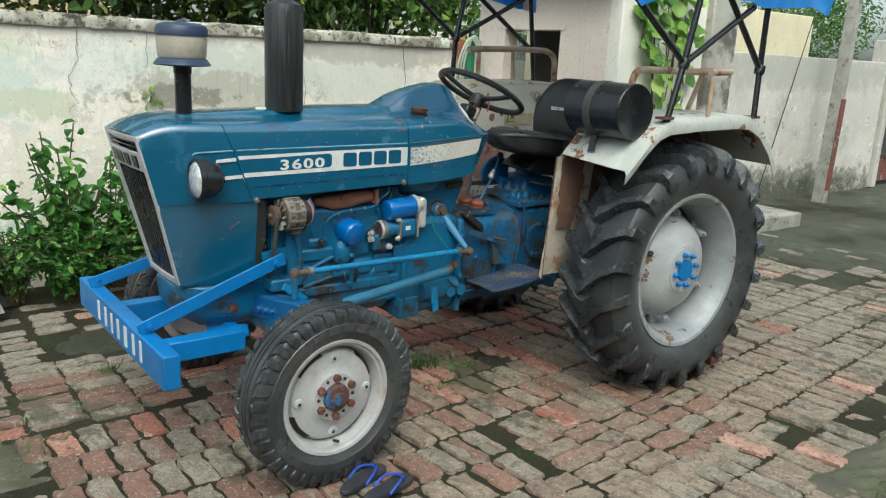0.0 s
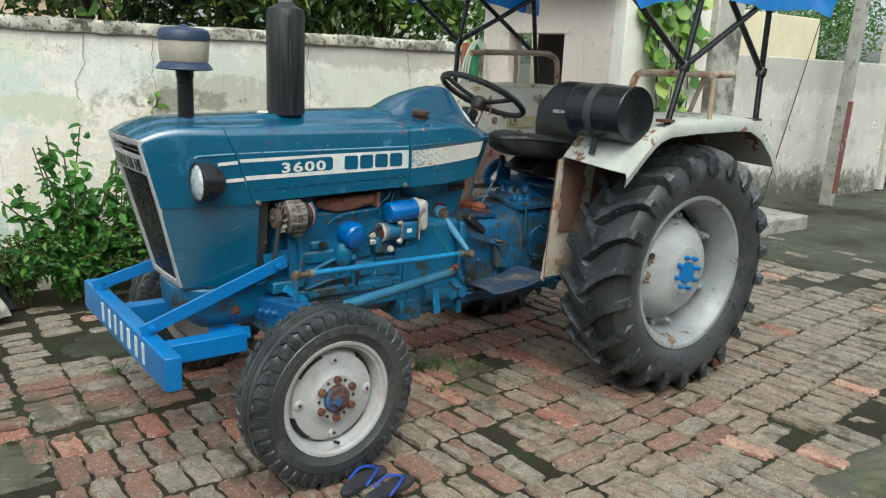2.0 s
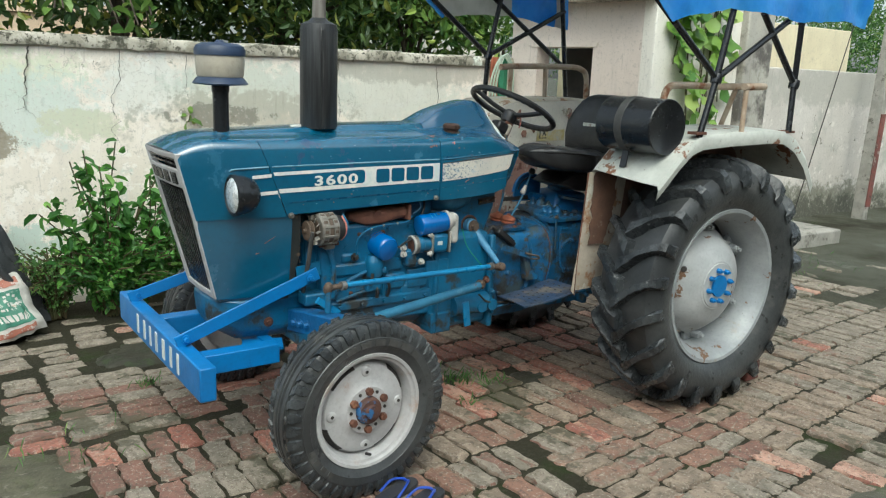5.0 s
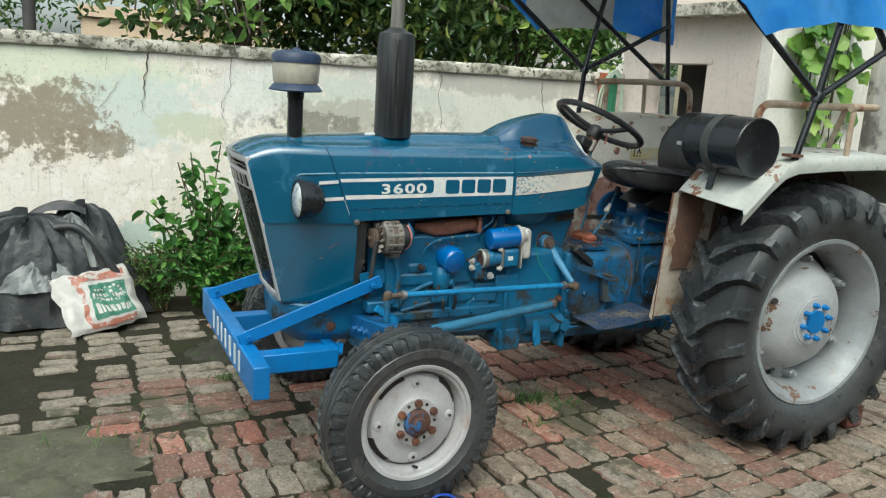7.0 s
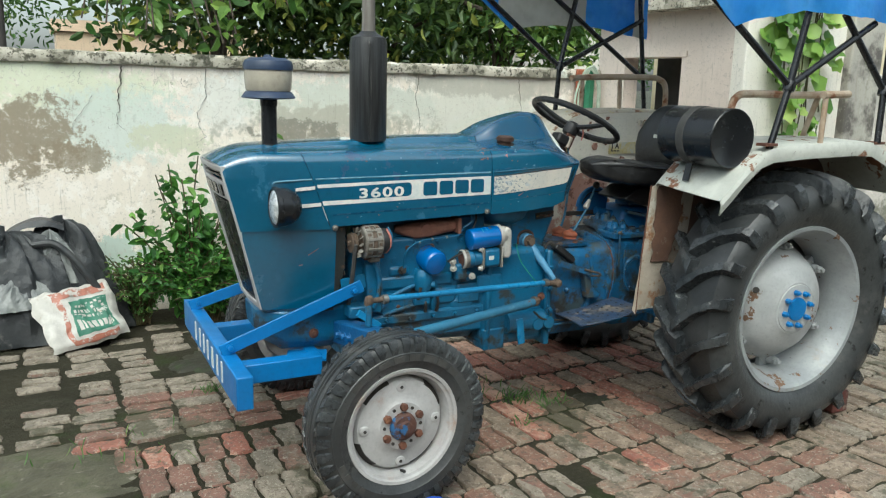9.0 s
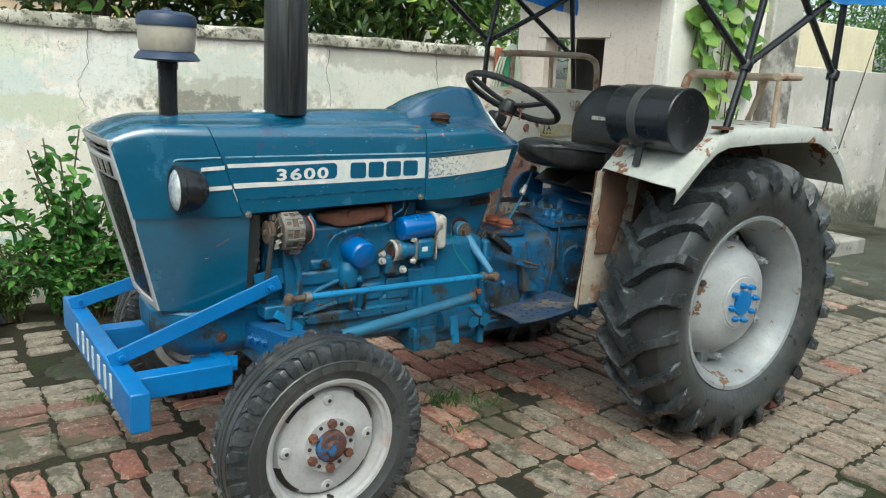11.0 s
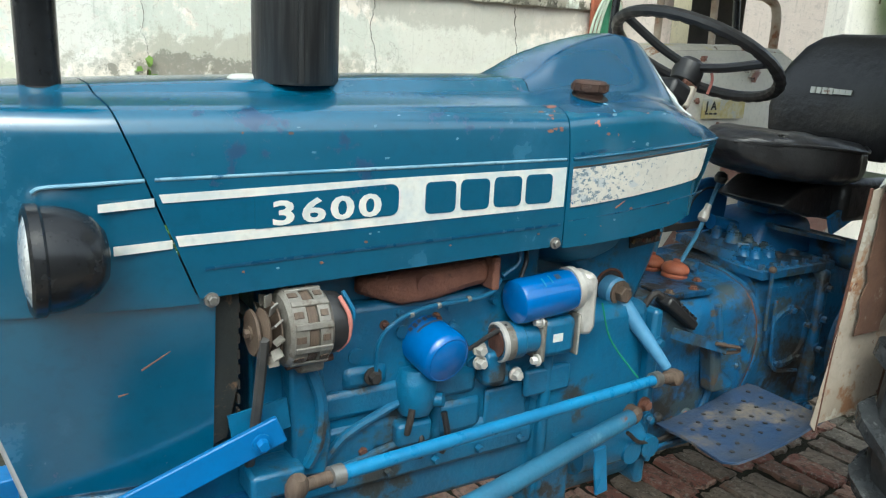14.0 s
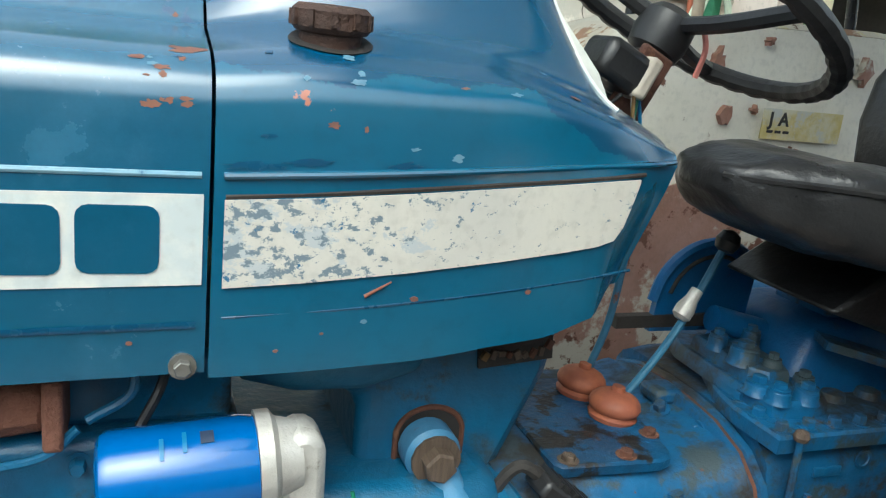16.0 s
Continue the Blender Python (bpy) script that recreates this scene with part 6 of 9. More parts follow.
part("hose", tb([(0.60, -0.15, 1.04), (0.585, -0.19, 0.99), (0.565, -0.20, 0.95)], 0.005), M["plastic"], inj)
part("earth_wire", tb([(0.77, -0.235, 0.88), (0.79, -0.25, 0.80), (0.83, -0.28, 0.735), (0.85, -0.29, 0.71)], 0.0022, 6), M["wire"], inj, "thin green wire")

# bell housing, gearbox, steering pedestal
bell = part("bell_housing", bx((0.80, 0.0, 0.62), (0.34, 0.40, 0.46)), M["engine"], tractor, "greasy blue bell housing", bevel=0.03)
part("flange", bx((0.655, 0.0, 0.62), (0.025, 0.43, 0.48)), M["engine"], bell, bevel=0.010)
part("flange", bx((0.975, 0.0, 0.60), (0.03, 0.44, 0.46)), M["engine"], bell, bevel=0.010)
for z in (0.45, 0.55, 0.65, 0.75):
    bolt(bell, (0.975, -0.222, z), r=0.010, material=M["engine"])
part("starter_boss", lt([(0.05, 0), (0.05, 0.20), (0.035, 0.215)], (0.75, -0.20, 0.50), (1, 0, 0), 22), M["engine"], bell)
part("foot_plug", lt([(0.028, 0), (0.028, 0.02)], (0.90, -0.235, 0.49), (0, -1, 0), 18), M["engine"], bell)
part("foot_plug", lt([(0.028, 0), (0.028, 0.02)], (0.96, -0.235, 0.492), (0, -1, 0), 18), M["engine"], bell)
part("drain_box", bx((0.69, -0.16, 0.43), (0.11, 0.10, 0.10)), M["engine"], bell, bevel=0.008)
part("hanger", br((0.80, -0.245, 0.525), (0.815, -0.25, 0.405), 0.010, 0.038, (1, 0, 0)), M["rod"], bell, bevel=0.004)
bm = bmesh.new()
prism(bm, [(0.70, 1.04), (1.06, 1.07), (1.04, 0.95), (0.985, 0.82), (0.97, 0.78), (0.80, 0.78), (0.80, 0.93), (0.72, 0.96)], -0.125, 0.125)
ped = part("pedestal", bm, M["engine"], tractor, "blue steering pedestal with a small terminal block", bevel=0.015)
bm = bmesh.new()
loops = []
for x, w, z0 in ((0.640, 0.16, 0.99), (0.665, 0.200, 0.955), (0.72, 0.214, 0.942), (0.79, 0.212, 0.940), (0.85, 0.195, 0.952), (0.885, 0.160, 0.985)):
    lp = []
    for k in range(17):
        a = math.pi * k / 16
        lp.append((x, -w * math.copysign(abs(math.cos(a)) ** 0.6, math.cos(a)), 1.075 - (1.075 - z0) * math.sin(a) ** 0.6))
    loops.append(lp)
rings(bm, loops)
part("tank_belly", bm, M["rod2"], ped, "pale teal tank underside", smooth=50)
tbk = part("terminal_block", bx((0.990, -0.125, 0.982), (0.098, 0.010, 0.030), Matrix.Rotation(radians(-6), 4, "Y")), M["dark"], ped, "dark terminal block with brass screws")
rgt = random.Random(5)
for i in range(9):
    part("screw", bx((0.948 + 0.0105 * i, -0.132, 0.978 + 0.0011 * i + rgt.uniform(-0.006, 0.006)), (rgt.uniform(0.005, 0.009), 0.008, rgt.uniform(0.006, 0.012)), Matrix.Rotation(rgt.uniform(-0.6, 0.6), 4, "Y")), M[rgt.choice(("stator", "rust", "brass"))], tbk)
arch_ = [(0.848, 0.835), (0.848, 0.880)] + [(0.890 + 0.042 * math.cos(radians(a)), 0.880 + 0.034 * math.sin(radians(a))) for a in range(165, 0, -15)] + [(0.932, 0.880), (0.932, 0.835)]
# no real hollow: a dark plate paints the shade of the shaft's opening
rec_ = part("shaft_recess", pr(arch_, -0.120, -0.1275), M["dark"], ped, "dark plate in place of the shaded recess round the steering shaft", smooth=0)
part("recess_edge", tb([(x, -0.127, z) for x, z in arch_], 0.0035, 6), M["rust"], rec_, "rusty edge of the recess")
def casing_loop(x, half, top, low):
    """A cross-section of a casting: rounded upper corners, sides drawn in a little below."""
    pts = [(half * 0.86, low), (half * 0.97, lerp(low, top, 0.35)), (half, top - 0.13), (half, top - 0.055)]
    pts += [(half - 0.055 + 0.055 * math.cos(radians(a)), top - 0.055 + 0.055 * math.sin(radians(a))) for a in (25, 50, 72, 90)]
    pts += [(half * 0.4, top + 0.004)]
    return [(x, -y, z) for y, z in pts] + [(x, y, z) for y, z in pts[::-1]]


def flange_loop(x, grow):
    pts = [(0.150, 0.43), (0.185, 0.50), (0.208, 0.575), (0.226, 0.64), (0.231, 0.70), (0.222, 0.755), (0.198, 0.802), (0.160, 0.834), (0.10, 0.853), (0.035, 0.859)]
    pts = [(y * (1 + grow), 0.64 + (z - 0.64) * (1 + grow)) for y, z in pts]
    return [(x, -y, z) for y, z in pts] + [(x, y, z) for y, z in pts[::-1]]


bm = bmesh.new()
rings(bm, [casing_loop(0.975, 0.188, 0.832, 0.40), casing_loop(1.06, 0.186, 0.834, 0.40), casing_loop(1.22, 0.188, 0.828, 0.40), casing_loop(1.29, 0.196, 0.832, 0.41), casing_loop(1.325, 0.205, 0.838, 0.42)])
gb = part("gearbox", bm, M["trans"], tractor, "deep blue greasy gearbox casing", smooth=40)
for x0, x1, g in ((1.322, 1.337, 0.0), (1.341, 1.358, 0.012)):
    bm = bmesh.new()
    rings(bm, [flange_loop(x0, g - 0.03), flange_loop(x0 + 0.003, g), flange_loop(x1 - 0.003, g), flange_loop(x1, g - 0.03)])
    part("joint_flange", bm, M["trans"], gb, "blue joint flange with a rusty seam", smooth=40)
bm = bmesh.new()
rings(bm, [flange_loop(1.336, -0.008), flange_loop(1.342, -0.008)])
part("gasket", bm, M["rust"], gb)
for y, z in ((-0.165, 0.806), (-0.196, 0.762), (-0.206, 0.690), (-0.196, 0.62), (-0.168, 0.54), (-0.09, 0.832), (0.03, 0.842)):
    bolt(gb, (1.322, y, z), (-1, 0, 0), r=0.009, h=0.010, material=M["trans"])
bm = bmesh.new()
rings(bm, [casing_loop(1.358, 0.196, 0.858, 0.42), casing_loop(1.40, 0.202, 0.862, 0.41), casing_loop(1.62, 0.205, 0.862, 0.41)])
rear_case = part("rear_case", bm, M["trans"], gb, smooth=40)
PLATE = [(1.048, -0.160), (1.056, -0.170), (1.195, -0.176), (1.216, -0.168), (1.226, -0.150), (1.232, -0.10), (1.250, 0.02), (1.245, 0.08), (1.06, 0.09), (1.046, 0.07)]
bm = bmesh.new()
rings(bm, [[(x, y, 0.828) for x, y in PLATE], [(x, y, 0.840) for x, y in PLATE], [(lerp(x, 1.14, 0.03), lerp(y, -0.04, 0.03), 0.843) for x, y in PLATE]])
part("top_plate", bm, M["grease"], gb, "oily blue top plate black with grease", smooth=30)
for x, y, mt_ in ((1.222, -0.108, "rust"), (1.155, -0.156, "rust"), (1.070, -0.155, "stator"), (1.222, 0.02, "dark"), (1.07, 0.03, "dark")):
    bolt(gb, (x, y, 0.841), (0, 0, 1), r=0.0095, h=0.007, material=M[mt_])
part("lug", bx((1.315, 0.0, 0.850), (0.05, 0.05, 0.024)), M["trans"], gb, bevel=0.008)
bolt(gb, (1.292, -0.035, 0.838), (-0.4, -0.2, 1), r=0.010, h=0.012, material=M["trans"])

# lift cover with its ring of studs, valve tiers and the cylinder dome
bm = bmesh.new()
for_cover = [(1.347, -0.212), (1.660, -0.212), (1.660, 0.20), (1.47, 0.20), (1.425, 0.07), (1.362, -0.06), (1.347, -0.12)]
rings(bm, [[(x, y, 0.858) for x, y in for_cover], [(x, y, 0.878) for x, y in for_cover], [(lerp(x, 1.52, 0.025), lerp(y, -0.02, 0.02), 0.882) for x, y in for_cover]])
cover = part("lift_cover", bm, M["trans"], gb, "blue lift cover with rings of studs", smooth=30)
for i in range(7):
    bolt(cover, (1.366 + 0.046 * i, -0.192, 0.881), (0, 0, 1), r=0.0095, h=0.011, material=M["trans"])
for i in range(3):
    bolt(cover, (1.364 + 0.010 * i, -0.15 + 0.05 * i, 0.881), (0, 0, 1), r=0.0095, h=0.011, material=M["trans"])


def tier(z0, z1, outline):
    """A raised cast tier with an uneven outline and sloping flanks."""
    bm = bmesh.new()
    rings(bm, [[(x, y, z0) for x, y in outline], [(x * 0.97 + 0.03 * 1.42, y * 0.97 - 0.002, z1 - 0.006) for x, y in outline], [(x * 0.92 + 0.08 * 1.42, y * 0.92 - 0.005, z1) for x, y in outline]])
    return part("valve_tier", bm, M["trans"], cover, smooth=35)


tier(0.880, 0.905, [(1.378, -0.160), (1.440, -0.172), (1.478, -0.160), (1.500, -0.128), (1.500, -0.02), (1.47, 0.09), (1.40, 0.12), (1.375, 0.06), (1.369, -0.09)])
tier(0.903, 0.930, [(1.380, -0.098), (1.40, -0.122), (1.438, -0.120), (1.452, -0.09), (1.462, 0.0), (1.44, 0.045), (1.385, 0.04)])
for x, y, z, r_, h_ in ((1.394, -0.070, 0.929, 0.021, 0.020), (1.452, -0.015, 0.925, 0.014, 0.026), (1.390, -0.015, 0.929, 0.014, 0.018), (1.395, -0.148, 0.904, 0.016, 0.014), (1.440, -0.152, 0.904, 0.017, 0.014), (1.385, -0.118, 0.904, 0.018, 0.012), (1.470, -0.115, 0.904, 0.015, 0.014), (1.425, -0.095, 0.929, 0.013, 0.010), (1.43, 0.025, 0.929, 0.016, 0.016), (1.485, -0.06, 0.904, 0.013, 0.014)):
    boss = part("casting_boss", lt([(r_ * 1.25, -0.004), (r_ * 1.05, 0.002), (r_, h_ - 0.002), (r_ * 0.88, h_), (0.0, h_ + 0.001)], (x, y, z), (0, 0, 1), 16), M["trans"], cover)
    bolt(boss, (x, y, z + h_), (0, 0, 1), r=r_ * 0.62, h=0.008, material=M["trans"])
bm = bmesh.new()
loops = []
for x, top, half in ((1.462, 0.895, 0.090), (1.478, 0.930, 0.097), (1.500, 0.970, 0.099), (1.525, 0.988, 0.100), (1.60, 0.990, 0.102), (1.70, 0.975, 0.104)):
    pts = [(half + 0.012, 0.880), (half + 0.004, lerp(0.88, top, 0.5))] + [(half - 0.03 + 0.03 * math.cos(radians(a)), top - min(0.03, (top - 0.88) * 0.6) * (1 - math.sin(radians(a)))) for a in (15, 40, 65, 90)]
    loops.append([(x, 0.012 - y, z) for y, z in pts] + [(x, 0.012 + y, z) for y, z in pts[::-1]])
rings(bm, loops)
part("lift_dome", bm, M["axle"], cover, "smooth blue cylinder housing", smooth=45)
for x in (1.53, 1.60):
    part("dome_foot", lt([(0.020, 0.0), (0.017, 0.012), (0.010, 0.015)], (x, -0.118, 0.881), (0, 0, 1), 14), M["trans"], cover)
# side of the rear case: round cover, cast marks, breather rod
rnd = part("round_cover", lt([(0.094, 0), (0.094, 0.006), (0.086, 0.012), (0.076, 0.012), (0.068, 0.006), (0.0, 0.006)], (1.505, -0.198, 0.675), (0, -1, 0), 32), M["trans"], gb)
for k in range(5):
    a = radians(20 + 72 * k)
    bolt(rnd, (1.505 + 0.081 * math.cos(a), -0.209, 0.675 + 0.081 * math.sin(a)), r=0.0085, h=0.010, material=M["trans"])
part("cast_mark", bx((1.450, -0.206, 0.820), (0.048, 0.004, 0.014)), M["trans"], gb, bevel=0.001)
part("cast_mark", lt([(0.014, 0), (0.014, 0.003), (0.010, 0.003), (0.009, 0.001)], (1.515, -0.203, 0.832), (0, -1, 0), 16), M["trans"], gb)
rod_ = part("breather_rod", rd((1.372, -0.222, 0.884), (1.374, -0.224, 0.72), 0.0052, None, 8), M["trans"], gb)
part("knob", lt([(0.003, -0.009), (0.009, -0.006), (0.011, 0.0), (0.008, 0.007), (0.002, 0.009)], (1.372, -0.222, 0.888), (0, 0, 1), 12), M["stator"], rod_)
part("oil_pipe", tb([(1.405, -0.224, 0.80), (1.408, -0.226, 0.70), (1.44, -0.222, 0.60), (1.56, -0.215, 0.57)], 0.005), M["trans"], gb)
part("flange", bx((1.62, 0.0, 0.63), (0.035, 0.45, 0.46)), M["trans"], gb, bevel=0.012)
for z in (0.45, 0.54, 0.63, 0.72, 0.81):
    bolt(gb, (1.62, -0.226, z), r=0.010, material=M["trans"])
    bolt(gb, (0.995, -0.186, z - 0.02), r=0.009, material=M["trans"])
part("side_rib", tb([(1.22, -0.184, 0.80), (1.24, -0.190, 0.70), (1.23, -0.186, 0.56), (1.20, -0.178, 0.46)], 0.011), M["trans"], gb)
rg = random.Random(8)
for x, z in ((1.10, 0.62), (1.16, 0.50), (1.05, 0.52), (1.42, 0.53), (1.58, 0.79)):
    r_ = rg.uniform(0.010, 0.018)
    part("casting_boss", lt([(r_ * 1.25, -0.008), (r_, 0.006), (r_ * 0.5, 0.010)], (x, -0.188, z), (0, -1, 0), 12), M["trans"], gb)
axh = part("rear_axle_housing", lt([(0.10, -0.55), (0.12, -0.35), (0.17, -0.22), (0.22, -0.15), (0.22, 0.15), (0.17, 0.22), (0.12, 0.35), (0.10, 0.55)], (1.94, 0, 0.593), (0, 1, 0), 26), M["trans"], tractor)
part("centre_case", bx((1.82, 0, 0.64), (0.46, 0.36, 0.44)), M["trans"], axh, bevel=0.03)
part("drawbar", bx((2.15, 0.0, 0.40), (0.5, 0.06, 0.03)), M["dark"], axh)
lift = part("lift_arm", rd((1.74, -0.30, 0.89), (1.74, 0.30, 0.89), 0.044, None, 20), M["trans"], tractor)
# gear levers with their boots, control quadrant, pedals
for n_, (b0, top, rr2) in enumerate((((1.196, -0.052, 0.852), (1.360, -0.028, 1.098), 0.007), ((1.188, 0.030, 0.852), (1.245, 0.05, 1.07), 0.007))):
    lev = part("gear_lever", tb([b0, ((b0[0] + top[0]) / 2 + 0.01, (b0[1] + top[1]) / 2, (b0[2] + top[2]) / 2 - 0.01), top], rr2 * 0.85), M["rod2"], tractor, "dull blue-grey gear lever with an orange boot")
    part("boot", lt([(0.026, -0.006), (0.034, -0.003), (0.036, 0.003), (0.031, 0.008), (0.036, 0.012), (0.038, 0.018), (0.036, 0.025), (0.030, 0.032), (0.020, 0.037), (0.010, 0.039), (0.009, 0.046)], (b0[0], b0[1], b0[2] - 0.008), (0.10, 0.0, 1), 22), M["orange"], lev, "faded orange rubber boot")
    part("turret", lt([(0.036, -0.026), (0.034, -0.014), (0.026, -0.008)], b0, (0.10, 0.0, 1), 20), M["trans"], lev)
    if n_ == 0:
        part("knob", lt([(0.004, -0.018), (0.014, -0.013), (0.0185, 0.0), (0.014, 0.013), (0.003, 0.018)], top, (0.4, 0, 1), 18), M["plastic"], lev, "round black knob")
        part("sleeve", lt([(0.008, 0), (0.014, 0.005), (0.0145, 0.018), (0.010, 0.034), (0.009, 0.05)], (1.290, -0.040, 0.985), (0.16, 0.027, 0.25), 14), M["bare_alloy"], lev, "dull grey sleeve")
quad = part("control_quadrant", pr([(1.31, 0.93)] + [(1.415 + 0.100 * math.cos(radians(a)), 0.972 + 0.100 * math.sin(radians(a))) for a in range(170, 20, -15)] + [(1.49, 0.93)], 0.05, 0.062), M["axle"], tractor, "blue curved lift control quadrant")
part("rim", tb([(1.415 + 0.103 * math.cos(radians(a)), 0.056, 0.97 + 0.103 * math.sin(radians(a))) for a in range(175, 20, -20)], 0.010), M["axle"], quad)
# a dark tube on the plate paints the slot's shade
part("slot", tb([(1.415 + 0.082 * math.cos(radians(a)), 0.0485, 0.972 + 0.082 * math.sin(radians(a))) for a in range(165, 25, -20)], 0.0035), M["dark"], quad)
part("tube", rd((1.40, 0.02, 0.962), (1.56, 0.0, 0.925), 0.021), M["axle"], quad)
part("stop", br((1.25, 0.06, 0.945), (1.42, 0.05, 0.95), 0.016, 0.020), M["dark"], quad, "black lever stop")
ped2 = part("clutch_pedal", bx((1.060, -0.195, 0.806), (0.135, 0.048, 0.024), Matrix.Rotation(radians(37), 4, "Y")), M["plastic"], tractor, "ribbed black rubber clutch pedal", bevel=0.006)
for i in range(8):
    part("rib", bx((1.026 + 0.0115 * i, -0.195, 0.8495 - 0.0087 * i), (0.005, 0.046, 0.007), Matrix.Rotation(radians(37), 4, "Y")), M["plastic"], ped2)
part("stalk", tb([(1.015, -0.190, 0.845), (0.985, -0.188, 0.862), (0.965, -0.180, 0.835), (0.960, -0.170, 0.79)], 0.008), M["dark"], ped2)
hk = part("pedal_arm", br((1.02, -0.228, 0.768), (1.195, -0.248, 0.708), 0.012, 0.026), M["trans"], tractor)
part("hook", tb([(1.15, -0.252, 0.730), (1.20, -0.258, 0.716), (1.235, -0.256, 0.705), (1.24, -0.250, 0.692), (1.19, -0.248, 0.696)], 0.005), M["stator"], hk)
bm = bmesh.new()
prism(bm, [(1.165, 0.712), (1.20, 0.702), (1.215, 0.64), (1.268, 0.60), (1.262, 0.575), (1.19, 0.578)], -0.186, -0.232)
part("side_web", bm, M["trans"], hk, bevel=0.008)
# foot boards
for sgn in (-1, 1):
    bm = bmesh.new()
    rows_ = []
    for i in range(9):
        x = 1.03 + 0.042 * i
        rows_.append([(x, sgn * (0.20 + 0.25 * j / 6), 0.515 + 0.045 * ((x - 1.03) / 0.33) ** 2 + 0.008 * noise.noise(Vector((x * 9, j, 2.0))) + (0.014 if j == 6 else 0)) for j in range(7)])
    sheet(bm, rows_)
    fb = part("foot_board", bm, M["mudboard"], tractor, "muddy perforated blue foot board", solid=0.006)
    part("bracket", bx((1.18, sgn * 0.22, 0.495), (0.20, 0.08, 0.02)), M["dark"], fb)
    if sgn < 0:
        for i in range(7):
            for j in range(5):
                x = 1.08 + 0.042 * i
                bm = lt([(0.006, 0), (0.006, 0.0012)], (x, -(0.235 + 0.040 * j + (0.02 if i % 2 else 0)), 0.5195 + 0.045 * ((x - 1.03) / 0.33) ** 2), (0, 0, 1), 8)
                # dark disc on the board in place of a shaded perforation
                part("hole", bm, M["dark"], fb)
part("cable", tb([(0.86, -0.27, 0.56), (0.95, -0.25, 0.505), (1.2, -0.20, 0.47), (1.5, -0.2, 0.45)], 0.005), M["dark"], gb)
part("brake_rod", rd((0.80, -0.235, 0.47), (1.65, -0.22, 0.47), 0.006), M["trans"], gb)
# ---- wheels ----


def rear_wheel(sgn):
    """sgn -1: near wheel. Outer face towards sgn * y."""
    cx, cy, cz = 1.94, sgn * RW_Y, 0.602
    ax = (0, sgn, 0)
    R, W = 0.580, 0.165
    prof = [(0.37, 0.115), (0.40, 0.145), (0.45, 0.172), (0.50, 0.178), (0.545, 0.166), (0.572, 0.14), (0.582, 0.08), (0.585, 0.0)]
    prof = prof + [(r, -t) for r, t in prof[-2::-1]]
    rim_prof = [(0.330, -0.14), (0.385, -0.140), (0.392, -0.134), (0.380, -0.118), (0.350, -0.10), (0.330, -0.05), (0.330, 0.05), (0.350, 0.10), (0.380, 0.118), (0.392, 0.134), (0.388, 0.143), (0.372, 0.140), (0.345, 0.112), (0.325, 0.06), (0.318, 0.0), (0.322, -0.08)]
    rim = part("rear_wheel", lt(rim_prof, (cx, cy, cz), ax, 56, False), M["rim"], tractor, "large rear wheel with a silver rim and deep cleated tyre")
    tyre_bm = bmesh.new()
    lathe(tyre_bm, prof, (cx, cy, cz), ax, 72, False)
    n = 22
    for i in range(n):
        for side in (-1, 1):
            base = 2 * math.pi * (i + (0.5 if side > 0 else 0.0)) / n + 0.11
            loops = []
            stations = [(-0.016, 0.235, 0.586, 0.054, 0.034), (0.03, 0.178, 0.585, 0.054, 0.026), (0.08, 0.108, 0.580, 0.052, 0.0195), (0.125, 0.052, 0.571, 0.051, 0.0185), (0.160, 0.018, 0.557, 0.052, 0.020), (0.183, 0.004, 0.538, 0.046, 0.0225), (0.190, 0.0, 0.512, 0.022, 0.021)]
            dense = []
            for s0, s1 in zip(stations, stations[1:]):
                dense += [tuple(lerp(a_, b_, k_ / 4) for a_, b_ in zip(s0, s1)) for k_ in range(4)]
            for yy, dphi, rb, hgt, hw in dense + stations[-1:]:
                # the bar's centre leads in the rolling direction
                phi = base + dphi
                loop = []
                for du, dr in ((-1.30, -0.012), (-1.04, 0.62), (-0.86, 1.0), (0.86, 1.0), (1.04, 0.62), (1.30, -0.012)):
                    # torn, scuffed edges
                    tear = noise.noise(Vector((yy * 42 + i * 7.3, du * 3, side * 5 + sgn))) + 0.6 * noise.noise(Vector((yy * 110, du * 5 + i, side * 3)))
                    du *= 1 + 0.16 * tear
                    r = rb + (hgt * dr - (0.006 * max(0.0, tear) if dr == 1.0 else 0.0) if dr > 0 else dr)
                    p = phi + du * hw / r
                    lat = yy + (0.006 if dr > 0 and yy > 0.12 else 0)
                    loop.append((cx + r * math.cos(p), cy + side * lat, cz + r * math.sin(p)))
                loops.append(loop)
            lug_bm = bmesh.new()
            rings(lug_bm, loops)
            for v in lug_bm.verts:
                v.co += Vector((noise.noise(v.co * 31), noise.noise(v.co * 37 + Vector((3, 0, 0))), noise.noise(v.co * 29))) * 0.0035
            part("cleat", lug_bm, M["rubber"], rim, smooth=24)
            if side == sgn and sgn < 0:
                # a black slab paints the shade of the hollow in the cleat's outer end
                ce, se = math.cos(base + 0.004), math.sin(base + 0.004)
                poly = [(0.526, -0.010), (0.574, -0.013), (0.574, 0.009), (0.526, 0.012)]
                pk = bmesh.new()
                rings(pk, [[(cx + r_ * ce - t_ * se, cy + side * lat_, cz + r_ * se + t_ * ce) for r_, t_ in poly] for lat_ in (0.180, 0.1945)])
                for v in pk.verts:
                    rv = math.hypot(v.co.x - cx, v.co.z - cz)
                    v.co.y -= side * 0.16 * max(0.0, rv - 0.545)
                part("cleat_hollow", pk, M["plastic"], rim, smooth=0)
